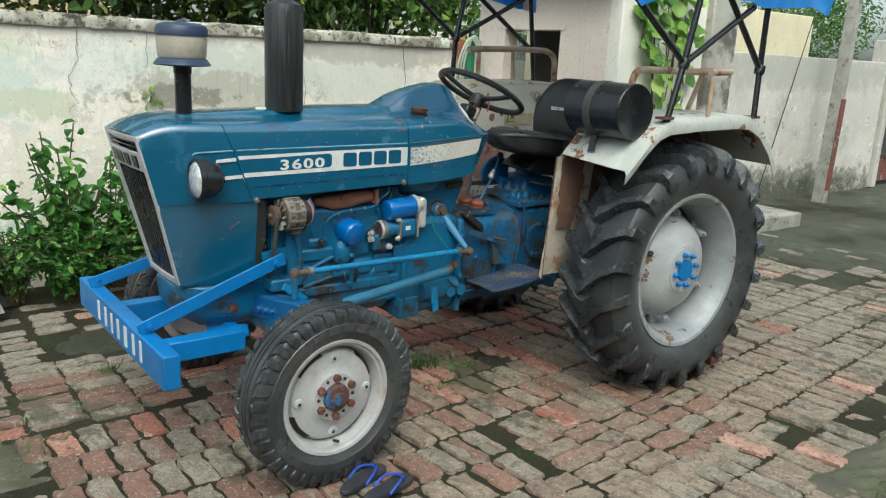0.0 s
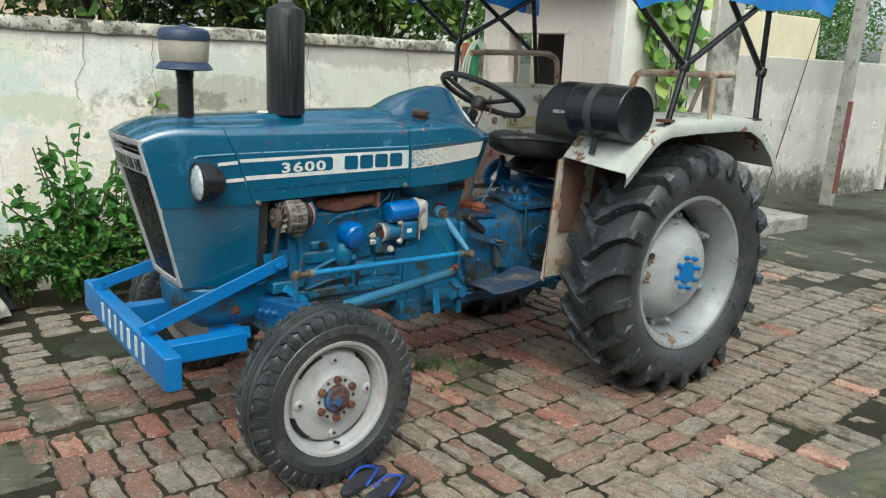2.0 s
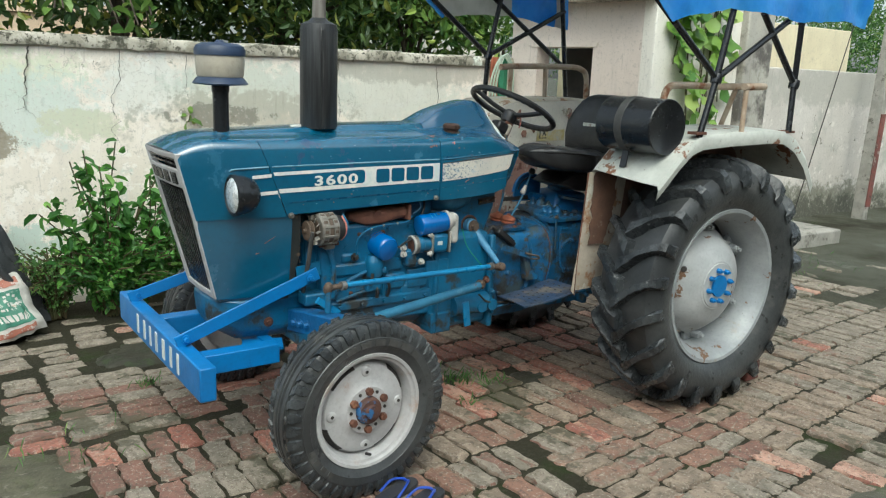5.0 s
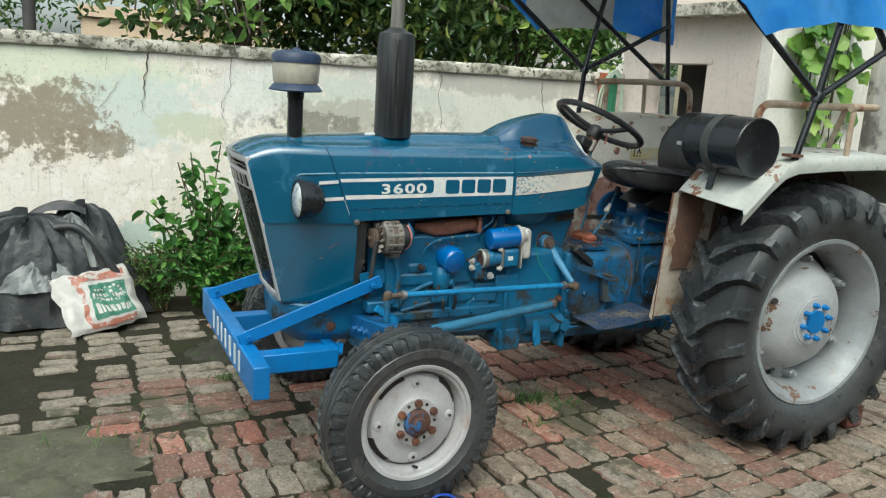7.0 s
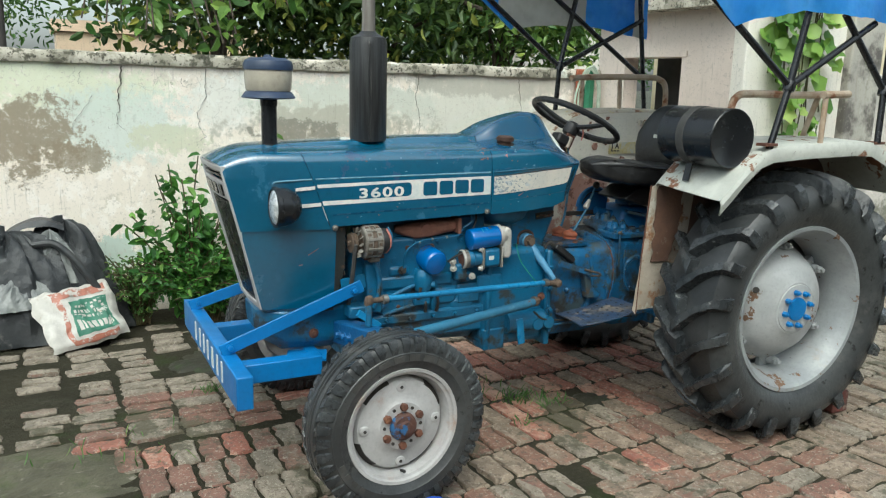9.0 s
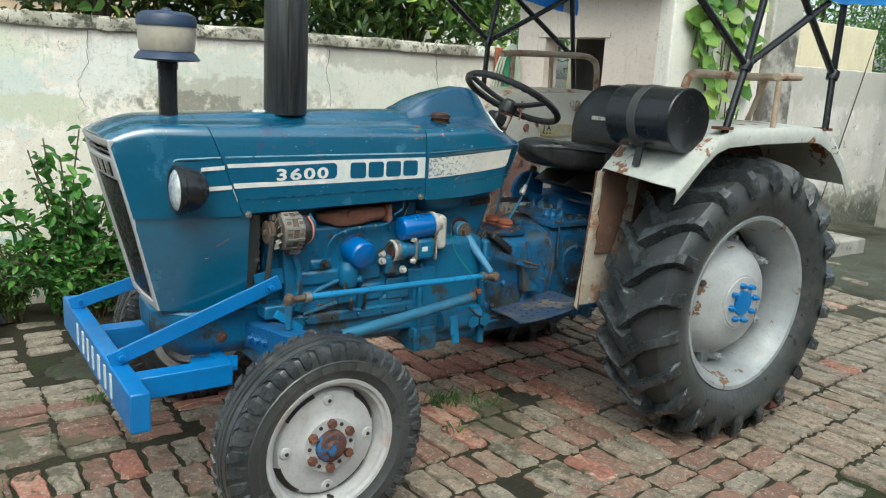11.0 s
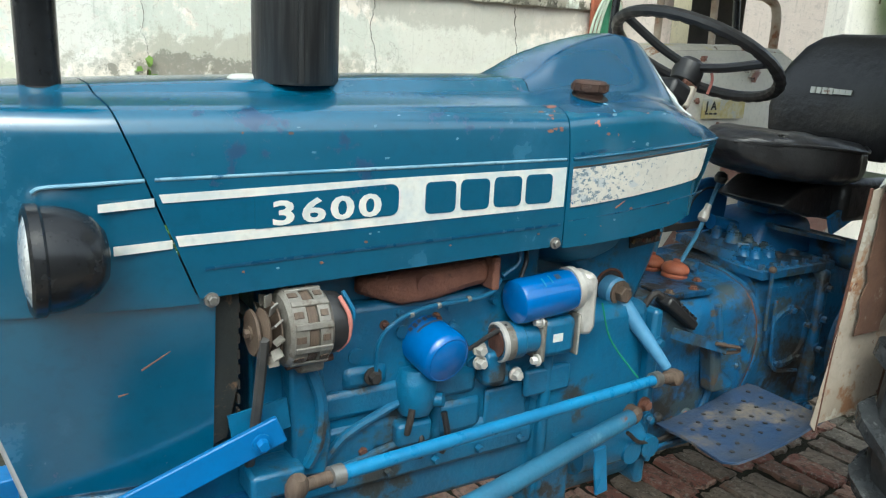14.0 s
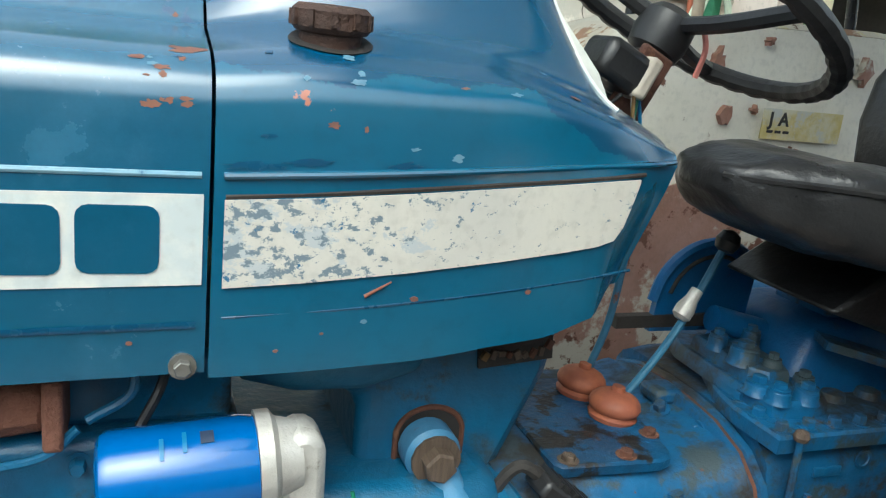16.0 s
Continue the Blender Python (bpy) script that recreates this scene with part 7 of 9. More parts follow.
    part("tyre", tyre_bm, M["sidewall"], rim, "dusty black tractor tyre with deep chevron cleats", smooth=30)
    disc = [(0.240, -0.040), (0.270, -0.038), (0.273, -0.030), (0.264, -0.020), (0.252, -0.004), (0.240, 0.026), (0.214, 0.060), (0.172, 0.084), (0.130, 0.096), (0.122, 0.102), (0.115, 0.102), (0.0, 0.102)]
    dbm = lt(disc, (cx, cy, cz), ax, 72)
    for v in dbm.verts:
        q_ = Vector((v.co.x - cx, 0, v.co.z - cz))
        if q_.length > 0.235:
            a_q = math.atan2(q_.z, q_.x)
            k_ = 1 + 0.16 * max(0.0, math.cos(6 * (a_q - 0.55))) ** 3 * (q_.length - 0.235) / 0.038
            v.co.x, v.co.z = cx + q_.x * k_, cz + q_.z * k_
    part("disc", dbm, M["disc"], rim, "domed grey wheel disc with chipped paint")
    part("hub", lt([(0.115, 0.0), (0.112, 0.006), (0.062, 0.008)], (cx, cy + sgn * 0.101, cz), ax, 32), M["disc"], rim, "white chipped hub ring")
    part("hub_cap", lt([(0.056, 0.0), (0.054, 0.014), (0.0, 0.016)], (cx, cy + sgn * 0.105, cz), ax, 26), M["bright"], rim, "bright blue hub centre")
    for i in range(8):
        a = 2 * math.pi * i / 8 + 0.2
        bm = bmesh.new()
        p = (cx + 0.080 * math.cos(a), cy + sgn * 0.107, cz + 0.080 * math.sin(a))
        hexbolt(bm, p, ax, 0.0135, 0.020)
        lathe(bm, [(0.008, 0.018), (0.007, 0.030)], p, ax, 12)
        part("wheel_nut", bm, M["bright"], rim, "bright blue wheel nut")
    for i in range(6):
        a = 2 * math.pi * i / 6 + 0.55
        bm = bmesh.new()
        p = Vector((cx + 0.280 * math.cos(a), cy - sgn * 0.016, cz + 0.280 * math.sin(a)))
        lathe(bm, [(0.024, 0), (0.020, 0.030)], p, ax, 14)
        hexbolt(bm, p + Vector(ax) * 0.030, ax, 0.019, 0.018)
        lathe(bm, [(0.010, 0.04), (0.010, 0.064)], p, ax, 12)
        part("rim_clamp", bm, M["rim"], rim, "dusty grey rim clamp nut")
        m_ = Matrix.Translation((cx + 0.302 * math.cos(a), cy - sgn * 0.045, cz + 0.302 * math.sin(a))) @ Matrix.Rotation(-a, 4, "Y")
        lug = bmesh.new()
        box(lug, (0, 0, 0), (0.05, 0.03, 0.09), m_)
        part("rim_lug", lug, M["rim"], rim, bevel=0.006)
    # dark plug paints the shade inside a hole of the disc
    part("disc_hole", lt([(0.014, -0.01), (0.014, 0.006)], (cx - 0.206, cy + sgn * 0.050, cz + 0.095), (-0.75, sgn, 0.33), 14), M["dark"], rim)
    return rim


RW_Y = 0.700
rear_wheel(-1)
rear_wheel(1)


FW_Y = 0.664


def front_wheel(sgn):
    cx, cz = 0.004, 0.338
    cy = sgn * FW_Y
    ax = Vector((0.0, sgn, 0.0))
    rim_prof = [(0.190, -0.07), (0.222, -0.072), (0.226, -0.066), (0.214, -0.055), (0.200, -0.045), (0.196, 0.0), (0.200, 0.045), (0.214, 0.055), (0.226, 0.066), (0.224, 0.073), (0.213, 0.071), (0.208, 0.061), (0.199, 0.057), (0.194, 0.040), (0.186, 0.02), (0.186, -0.03)]
    rim = part("front_wheel", lt(rim_prof, (cx, cy, cz), ax, 48, False), M["rim_white"], tractor, "small front wheel with a white steel rim and ribbed tyre")
    bm = bmesh.new()
    half = [(0.214, 0.056), (0.228, 0.070), (0.256, 0.079), (0.259, 0.082), (0.291, 0.083), (0.294, 0.080), (0.318, 0.076), (0.336, 0.070), (0.343, 0.063), (0.345, 0.050), (0.334, 0.047), (0.334, 0.040), (0.3495, 0.036), (0.351, 0.017), (0.339, 0.013), (0.339, 0.006), (0.3515, 0.003)]
    half = [(0.214 + (r - 0.214) * 0.94, t) for r, t in half]
    full = half + [(r, -t) for r, t in half[::-1]]
    lathe(bm, full, (cx, cy, cz), ax, 64, False)
    n = 40
    for i in range(n):
        for side in (-1, 1):
            a = 2 * math.pi * (i + (0.3 if side > 0 else 0)) / n
            loops = []
            for r, lat, hw in ((0.335, 0.046, 0.0165), (0.335, 0.069, 0.0165), (0.314, 0.080, 0.0150), (0.294, 0.0825, 0.010)):
                lp = []
                for du, dr in ((-1.15, -0.008), (-1, 0.009), (1, 0.009), (1.15, -0.008)):
                    p = a + du * hw / r + (0.05 if lat < 0.06 else 0)
                    lp.append((cx + (r + dr) * math.cos(p), cy + side * (lat + (0.002 if dr > 0 else -0.004)), cz + (r + dr) * math.sin(p)))
                loops.append(lp)
            blk = bmesh.new()
            rings(blk, loops)
            part("tread_block", blk, M["rubber"], rim, smooth=30)
    ty = part("tyre", bm, M["sidewall"], rim, "worn black ribbed tyre with raised sidewall bars", smooth=30)
    for a0, a1, r0, r1 in [(40 + 13 * k, 49 + 13 * k, 0.259, 0.281) for k in range(8)] + [(200 + 9 * k, 205 + 9 * k, 0.258, 0.276) for k in range(4)]:
        lp = []
        for rr_ in (r0, r1):
            for aa in ((a0, a1) if rr_ == r0 else (a1, a0)):
                p = radians(aa)
                lp.append((rr_, p))
        loops = [[(cx + q * math.cos(p), cy + sgn * (0.0832 + d), cz + q * math.sin(p)) for q, p in lp] for d in (-0.003, 0.0018)]
        bm = bmesh.new()
        rings(bm, loops)
        part("sidewall_bar", bm, M["strap"], rim)
    disc = [(0.192, 0.006), (0.184, 0.008), (0.178, 0.022), (0.171, 0.033), (0.158, 0.037), (0.125, 0.040), (0.100, 0.046), (0.090, 0.055), (0.058, 0.057), (0.0, 0.057)]
    part("disc", lt(disc, (cx, cy, cz), ax, 40), M["rim_white"], rim, "white pressed wheel disc")
    # dark strips paint the shade inside the disc's slots
    for i in range(4):
        a = 2 * math.pi * i / 4 + 0.62
        bm = bmesh.new()
        c0 = Vector((cx, cy + sgn * 0.031, cz))
        loops = []
        for q, d in ((0.169, -0.002), (0.183, -0.024)):
            loops.append([(cx + q * math.cos(a + k), cy + sgn * (0.0375 + d), cz + q * math.sin(a + k)) for k in [-0.34 + 0.68 * j / 8 for j in range(9)]])
        rings(bm, loops, close=False, caps=False)
        part("disc_slot", bm, M["dark"], rim, "dark strip in place of a shaded slot in the wheel disc", solid=0.003)
    hubp = part("hub", lt([(0.054, 0.0), (0.052, 0.014), (0.044, 0.022), (0.028, 0.024), (0.024, 0.036), (0.0, 0.038)], (cx, cy + sgn * 0.056, cz), ax, 26), M["hub"], rim, "rusty hub with traces of blue paint")
    for i in range(6):
        a = 2 * math.pi * i / 6 + 0.5
        bm = bmesh.new()
        hexbolt(bm, (cx + 0.075 * math.cos(a), cy + sgn * 0.055, cz + 0.075 * math.sin(a)), ax, 0.0155, 0.018)
        part("wheel_nut", bm, M["rust"], rim)
    for i in range(6):
        a = 2 * math.pi * i / 6 + 1.02
        # dark disc instead of a shaded spare bolt hole
        part("spare_hole", lt([(0.0065, 0), (0.0065, 0.003)], (cx + 0.074 * math.cos(a), cy + sgn * 0.056, cz + 0.074 * math.sin(a)), ax, 12), M["dark"], rim)
    for i in range(4):
        a = 2 * math.pi * i / 4 + 0.0
        p = (cx + 0.146 * math.cos(a), cy + sgn * 0.036, cz + 0.146 * math.sin(a))
        part("pressed_dimple", lt([(0.022, 0), (0.017, 0.007), (0.009, 0.009)], p, ax, 18), M["rim_white"], rim)
        # the dimple's hole is a dark disc that paints its shade
        part("dimple_hole", lt([(0.0065, 0.004), (0.0065, 0.0105)], p, ax, 12), M["dark"], rim)
    part("valve", rd((cx + 0.0, cy + sgn * 0.05, cz - 0.180), (cx, cy + sgn * 0.078, cz - 0.172), 0.006), M["plastic"], rim)
    if sgn < 0:
        for i, ch in enumerate("6.00-16"):
            a = radians(22 - 7.0 * i)
            r = 0.263
            m = Matrix.Translation((cx + r * math.cos(a), cy - 0.0815, cz + r * math.sin(a))) @ Matrix.Rotation(-(a - math.pi / 2), 4, "Y") @ Matrix.Rotation(radians(90), 4, "X")
            lettering(ch, m.translation, 0.030, m.to_3x3().to_4x4(), M["strap"], rim, 0.003, 0.0005, 1.0, "size_mark", "raised tyre size marking")
    return rim


for s_ in (-1, 1):
    w_ = front_wheel(s_)
    # toe: turn the whole wheel about its king pin
    turn = Matrix.Translation((0.004, s_ * FW_Y, 0.338)) @ Matrix.Rotation(radians(FRONT_TURN), 4, "Z") @ Matrix.Translation((-0.004, -s_ * FW_Y, -0.338))
    off = Matrix.Translation(-world_loc(tractor))
    local = off @ turn @ off.inverted()
    for o in (w_, *w_.children):
        o.data.transform(local)

# ---- fenders, rails, drum, seat, steering wheel, canopy ----
FP = [(1.318, 1.138), (1.36, 1.175), (1.45, 1.262), (1.53, 1.325), (1.60, 1.348), (1.80, 1.360), (2.10, 1.368), (2.22, 1.362), (2.32, 1.320), (2.42, 1.235), (2.51, 1.110)]
FIN = [(1.342, 1.163), (1.376, 1.20), (1.45, 1.272), (1.53, 1.328), (1.60, 1.350), (1.80, 1.362), (2.10, 1.370), (2.22, 1.366), (2.32, 1.324), (2.42, 1.24), (2.51, 1.115)]


def fender(sgn, dz):
    bm = bmesh.new()
    rows_ = []
    for (x, z), (x2, z2) in zip([(x, z + dz) for x, z in FP], [(x, z + dz) for x, z in FIN]):
        rows_.append([(x, sgn * 0.885, z - 0.060), (x, sgn * 0.893, z - 0.02), (x, sgn * 0.885, z), (x, sgn * 0.80, z + 0.004), (x, sgn * 0.62, (z + z2) / 2 + 0.006), (x2, sgn * 0.49, z2), (x2, sgn * 0.475, z2 - 0.012)])
    sheet(bm, rows_)
    f = part("fender", bm, M["fender"] if sgn < 0 else M["fender_far"], tractor, "grey-white rear fender with rust and chipped paint", solid=0.005, smooth=40)
    bm = bmesh.new()
    rows_ = []
    for t_, (x2, z2) in enumerate([(x, z + dz) for x, z in FIN]):
        rows_.append([(x2 - 0.01 * k, sgn * (0.475 - 0.02 * k / 5), lerp(z2 - 0.012, 0.57 + (0.25 if x2 > 1.6 else 0.0), k / 6)) for k in range(7)])
    rows_.insert(0, [(1.328 - 0.022 * math.sin(k / 6 * math.pi * 0.5), sgn * (0.470 - 0.018 * k / 6), lerp(1.145 + dz, 0.545, k / 6)) for k in range(7)])
    sheet(bm, rows_[:3] if sgn > 0 else rows_[:6])
    part("front_strip", bm, M["fender_strip"] if sgn < 0 else M["cream"], f, "beige front strip of the inner fender, rusted at its edges", solid=0.005)
    bm = bmesh.new()
    sheet(bm, rows_[2:] if sgn > 0 else rows_[5:])
    # the near sheet's dark brown is part rust, part painted shade
    part("inner_sheet", bm, M["fender_rust"] if sgn < 0 else M["cream"], f, "rust-blotched inner fender sheet", solid=0.005)
    if sgn > 0:
        bm = bmesh.new()
        sheet(bm, [[(x_, 0.452 + 0.003 * noise.noise(Vector((x_ * 9, z_ * 9, 1))), z_ + (0.03 * noise.noise(Vector((x_ * 11, 3, 1))) if z_ > 1.05 else 0)) for z_ in (0.60, 0.75, 0.90, 1.0, 1.105)] for x_ in [1.29 + 0.06 * k for k in range(24)]])
        part("lower_sheet", bm, M["fender_in"], f, "brown rusted lower sheet", solid=0.004)
    part("front_flange", tb([(1.325, sgn * 0.468, 1.15), (1.314, sgn * 0.463, 0.95), (1.305, sgn * 0.457, 0.75), (1.302, sgn * 0.452, 0.55)], 0.004, 8), M["rust"], f, "rusty rolled front edge")
    if sgn < 0:
        bm = bmesh.new()
        sheet(bm, [[(lerp(1.352 + 0.024 * noise.noise(Vector((z * 22, 0, 5))), 1.50 + 0.02 * noise.noise(Vector((z * 19, 4, 5))) - 0.05 * max(0.0, (0.98 - z) / 0.2), q), -0.4825 + 0.012 * (1.14 - z) / 0.6, z) for q in (0, 0.33, 0.66, 1.0)] for z in [1.15 - 0.022 * k for k in range(17)]])
        part("rust_patch", bm, M["fender_rust"], f, "brown rust patch", solid=0.003)
    # guard rail on top
    zt = 1.362 + dz
    base = 0.60
    if sgn < 0:
        rl = part("guard_rail", tb([(1.485, -0.72, 1.29), (1.50, -0.72, 1.49), (1.555, -0.70, 1.553), (1.66, -0.68, 1.565), (1.99, -0.655, 1.565), (2.11, -0.70, 1.570), (2.125, -0.785, 1.573), (2.05, -0.845, 1.573), (1.88, -0.865, 1.568)], 0.0165, 10), M["pipe"], f, "rusty bent pipe guard rail")
        part("stay", rd((2.15, -0.56, 1.36), (2.095, -0.672, 1.565), 0.013), M["pipe"], rl)
        part("stay", rd((1.885, -0.872, 1.35), (1.90, -0.863, 1.568), 0.012), M["pipe"], rl)
    else:
        rl = part("guard_rail", tb([(1.62, base, 1.625), (1.75, base, 1.635), (2.15, base, 1.645), (2.27, base, 1.635), (2.325, base, 1.58), (2.33, base, 1.40)], 0.0175, 10), M["pipe"], f, "rusty bent pipe guard rail")
        part("stay", rd((1.70, base, zt), (1.70, base, 1.63), 0.013), M["pipe"], rl)
        part("stay", rd((1.98, base, zt), (1.97, base, 1.64), 0.013), M["pipe"], rl)
    return f


fender(-1, 0.0)
ffar = fender(1, 0.085)
# faded sticker on the far fender's inner face
stk = part("sticker", bx((1.915, 0.452, 1.238), (0.22, 0.003, 0.066)), M["sticker"], ffar, "torn yellow sticker with dark letters")
for i, ch in enumerate("JA"):
    lettering(ch, (1.822 + 0.026 * i, 0.4498, 1.236), 0.040, Matrix.Rotation(radians(90), 4, "X"), M["dark"], stk, 0.001, 0.0012, 1.0, "letter")
for i in range(3):
    part("print_bar", bx((1.828 + 0.022 * i, 0.4498, 1.222), (0.016, 0.001, 0.006)), M["dark"], stk)
rgf = random.Random(12)
for i in range(11):
    bm = bmesh.new()
    x_, z_ = rgf.uniform(1.66, 2.25), rgf.choice((1.155, 1.17, 1.36, 1.39, 1.25)) + rgf.uniform(-0.02, 0.02)
    n_ = 14
    r0 = rgf.uniform(0.006, 0.026)
    prism(bm, [(x_ + r0 * (1 + 1.3 * noise.noise(Vector((math.cos(6.283 * k / n_) * 2.3, math.sin(6.283 * k / n_) * 2.3, i * 3.1)))) * math.cos(6.283 * k / n_) * 0.8, z_ + r0 * (1 + 1.3 * noise.noise(Vector((math.cos(6.283 * k / n_) * 2.5, math.sin(6.283 * k / n_) * 2.5, i * 5.1)))) * math.sin(6.283 * k / n_)) for k in range(n_)], 0.4515, 0.470)
    part("rust_blister", bm, M["fender_in"], ffar)

# black drum strapped on the near fender
D0, D1 = Vector((1.412, -0.515, 1.386)), Vector((1.412, -0.832, 1.384))
drum = part("drum", lt([(0.0, 0.0), (0.118, 0.0), (0.122, 0.004), (0.122, 0.313), (0.118, 0.317), (0.112, 0.314), (0.0, 0.312)], D0, D1 - D0, 40), M["black"], tractor, "glossy black round steel drum strapped on the fender")
part("strap", lt([(0.1225, 0.115), (0.125, 0.117), (0.125, 0.156), (0.1225, 0.158)], D0, D1 - D0, 40), M["strap"], drum, "grey rubber strap")
part("strap_end", br((1.370, -0.645, 1.268), (1.345, -0.655, 1.195), 0.006, 0.035, (0, 1, 0)), M["vinyl"], drum)

# seat
SY = -0.085
bm = bmesh.new()
loops = []
SEAT = ((1.200, -0.130, 0.030, 1.222, 1.200), (1.212, -0.132, 0.058, 1.232, 1.184), (1.248, -0.135, 0.090, 1.242, 1.156), (1.30, -0.135, 0.125, 1.247, 1.138), (1.36, -0.130, 0.160, 1.246, 1.124), (1.44, -0.120, 0.190, 1.236, 1.114), (1.52, -0.108, 0.204, 1.222, 1.108), (1.59, -0.098, 0.190, 1.216, 1.108), (1.64, -0.092, 0.160, 1.216, 1.115), (1.675, -0.088, 0.105, 1.218, 1.115))
fine_seat = []
for p0, p1 in zip(SEAT, SEAT[1:]):
    for k in range(4):
        fine_seat.append([lerp(u, v, k / 4) for u, v in zip(p0, p1)])
fine_seat.append(SEAT[-1])
for x, sy, w, zt_, zb_ in fine_seat:
    lp = []
    th = zt_ - zb_
    for k in range(56):
        a = 2 * math.pi * k / 56
        cy_, cz_ = math.cos(a), math.sin(a)
        y = w * math.copysign(abs(cy_) ** 0.45, cy_)
        z = zt_ - th / 2 + th / 2 * math.copysign(abs(cz_) ** 0.5, cz_)
        if cz_ > 0:
            z += 0.014 * abs(y / 0.22) ** 2 - 0.012 * math.exp(-((x - 1.56) / 0.12) ** 2) * (1 - (y / 0.22) ** 2)
        pleat = 0.008 * noise.noise(Vector((x * 34 + y * 10, z * 9, 1.0))) + 0.005 * noise.noise(Vector((x * 80, z * 30, 4.0)))
        y += (pleat if cz_ < 0.6 else pleat * 0.3) * (1 if cy_ > 0 else -1)
        z += 0.005 * noise.noise(Vector((x * 24, y * 24, 8.0)))
        lp.append((x + (pleat if x < 1.26 else 0.0), sy + y, z))
    loops.append(lp)
rings(bm, loops)
seat = part("seat", bm, M["vinyl"], tractor, "wrinkled black vinyl tractor seat", smooth=60)
part("piping", tb([(1.206, -0.175, 1.218), (1.245, -0.220, 1.219), (1.30, -0.258, 1.220), (1.40, -0.302, 1.216), (1.52, -0.316, 1.204), (1.59, -0.292, 1.200), (1.65, -0.245, 1.204)], 0.0045, 6), M["vinyl"], seat)
bm = bmesh.new()
loops = []
for k, (z, w, x, th) in enumerate(((1.16, 0.165, 1.765, 0.05), (1.21, 0.198, 1.762, 0.07), (1.28, 0.207, 1.765, 0.07), (1.35, 0.203, 1.775, 0.07), (1.41, 0.180, 1.790, 0.06), (1.46, 0.150, 1.804, 0.055), (1.487, 0.115, 1.812, 0.04), (1.498, 0.07, 1.816, 0.015))):
    lp = []
    for j in range(28):
        a = 2 * math.pi * j / 28
        cx_, cy_ = math.cos(a), math.sin(a)
        y = w * math.copysign(abs(cy_) ** 0.6, cy_)
        lp.append((x + th / 2 * math.copysign(abs(cx_) ** 0.6, cx_) - 0.04 * (y / 0.21) ** 2 + 0.003 * noise.noise(Vector((y * 20, z * 20, 2))), SY + y, z))
    loops.append(lp)
rings(bm, loops)
back = part("backrest", bm, M["vinyl"], seat, "black vinyl backrest with a small grey tag", smooth=60)
for i in range(7):
    part("tag_bar", bx((1.7285, -0.010 - 0.0185 * i, 1.338), (0.004, 0.015 if i < 4 else 0.017, 0.018 if i < 4 else 0.014), Matrix.Rotation(radians(8), 4, "Y")), M["fender"], seat, "small grey tag bar")
part("pan", bx((1.60, SY, 1.114), (0.22, 0.26, 0.02)), M["black"], seat, bevel=0.008)
bm = bmesh.new()
prism(bm, [(1.40, 1.048), (1.48, 1.098), (1.74, 1.112), (1.72, 1.03), (1.64, 1.0), (1.52, 1.012)], -0.20, 0.02)
part("bellows", bm, M["vinyl"], seat, bevel=0.008)
part("column", bx((1.60, 0.0, 0.99), (0.10, 0.12, 0.14)), M["trans"], seat, bevel=0.01)
part("seat_base", bx((1.74, -0.11, 1.055), (0.26, 0.26, 0.12)), M["vinyl"], seat, "black seat base", bevel=0.02)
part("strut", br((1.58, -0.225, 0.990), (1.82, -0.235, 1.095), 0.012, 0.05), M["trans"], seat)
part("strut", br((1.50, -0.1, 0.97), (1.70, -0.19, 0.93), 0.05, 0.012), M["trans"], seat)

# steering wheel: hub, three spokes, grooved rim
HUBP = Vector((1.205, 0.0, 1.368))
NRM = Vector((0.46, 0.0, 0.885)).normalized()
d_, a_, b_ = axes(NRM)
a_ = Vector((NRM.z, 0, -NRM.x))
b_ = Vector((0, 1, 0))
RIMC = HUBP + NRM * 0.055
R_ = 0.218
bm = bmesh.new()
loops = []
for i in range(108):
    t = 2 * math.pi * i / 108
    rad_ = a_ * math.cos(t) + b_ * math.sin(t)
    loop = []
    for k in range(10):
        q = 2 * math.pi * k / 10
        rr2 = 0.0140 + (0.0045 * max(0.0, math.sin(2 * math.pi * i / 3.0 + 0.5)) if math.sin(q) < 0.2 else 0.0)
        loop.append(RIMC + rad_ * (R_ + rr2 * math.cos(q)) + NRM * rr2 * math.sin(q))
    loops.append(loop)
loops.append(loops[0])
rings(bm, loops, caps=False)
bmesh.ops.remove_doubles(bm, verts=bm.verts, dist=0.0001)
sw = part("steering_wheel", bm, M["plastic"], tractor, "thin black steering wheel with a grooved rim")
for k in range(3):
    t = radians(35 + 120 * k)
    rad_ = a_ * math.cos(t) + b_ * math.sin(t)
    part("spoke", tb([HUBP + NRM * 0.02, HUBP + rad_ * 0.10 + NRM * 0.030, RIMC + rad_ * (R_ - 0.005)], 0.0115), M["plastic"], sw)
part("hub", lt([(0.020, -0.03), (0.036, -0.02), (0.040, 0.0), (0.038, 0.028), (0.026, 0.040), (0.0, 0.043)], HUBP, NRM, 22), M["plastic"], sw)
part("column", rd(HUBP - NRM * 0.02, HUBP - NRM * 0.25, 0.024), M["dark"], sw)
swb = part("switch_box", bx(HUBP - NRM * 0.045 + Vector((-0.062, -0.035, 0)), (0.075, 0.07, 0.052), Matrix.Rotation(radians(25), 4, "Y")), M["plastic"], sw, "black light switch box with loose wires", bevel=0.012)
part("band", bx(HUBP - NRM * 0.045 + Vector((-0.032, -0.036, -0.012)), (0.020, 0.074, 0.056), Matrix.Rotation(radians(25), 4, "Y")), M["fender_strip"], swb, "tan band of the switch box", bevel=0.006)
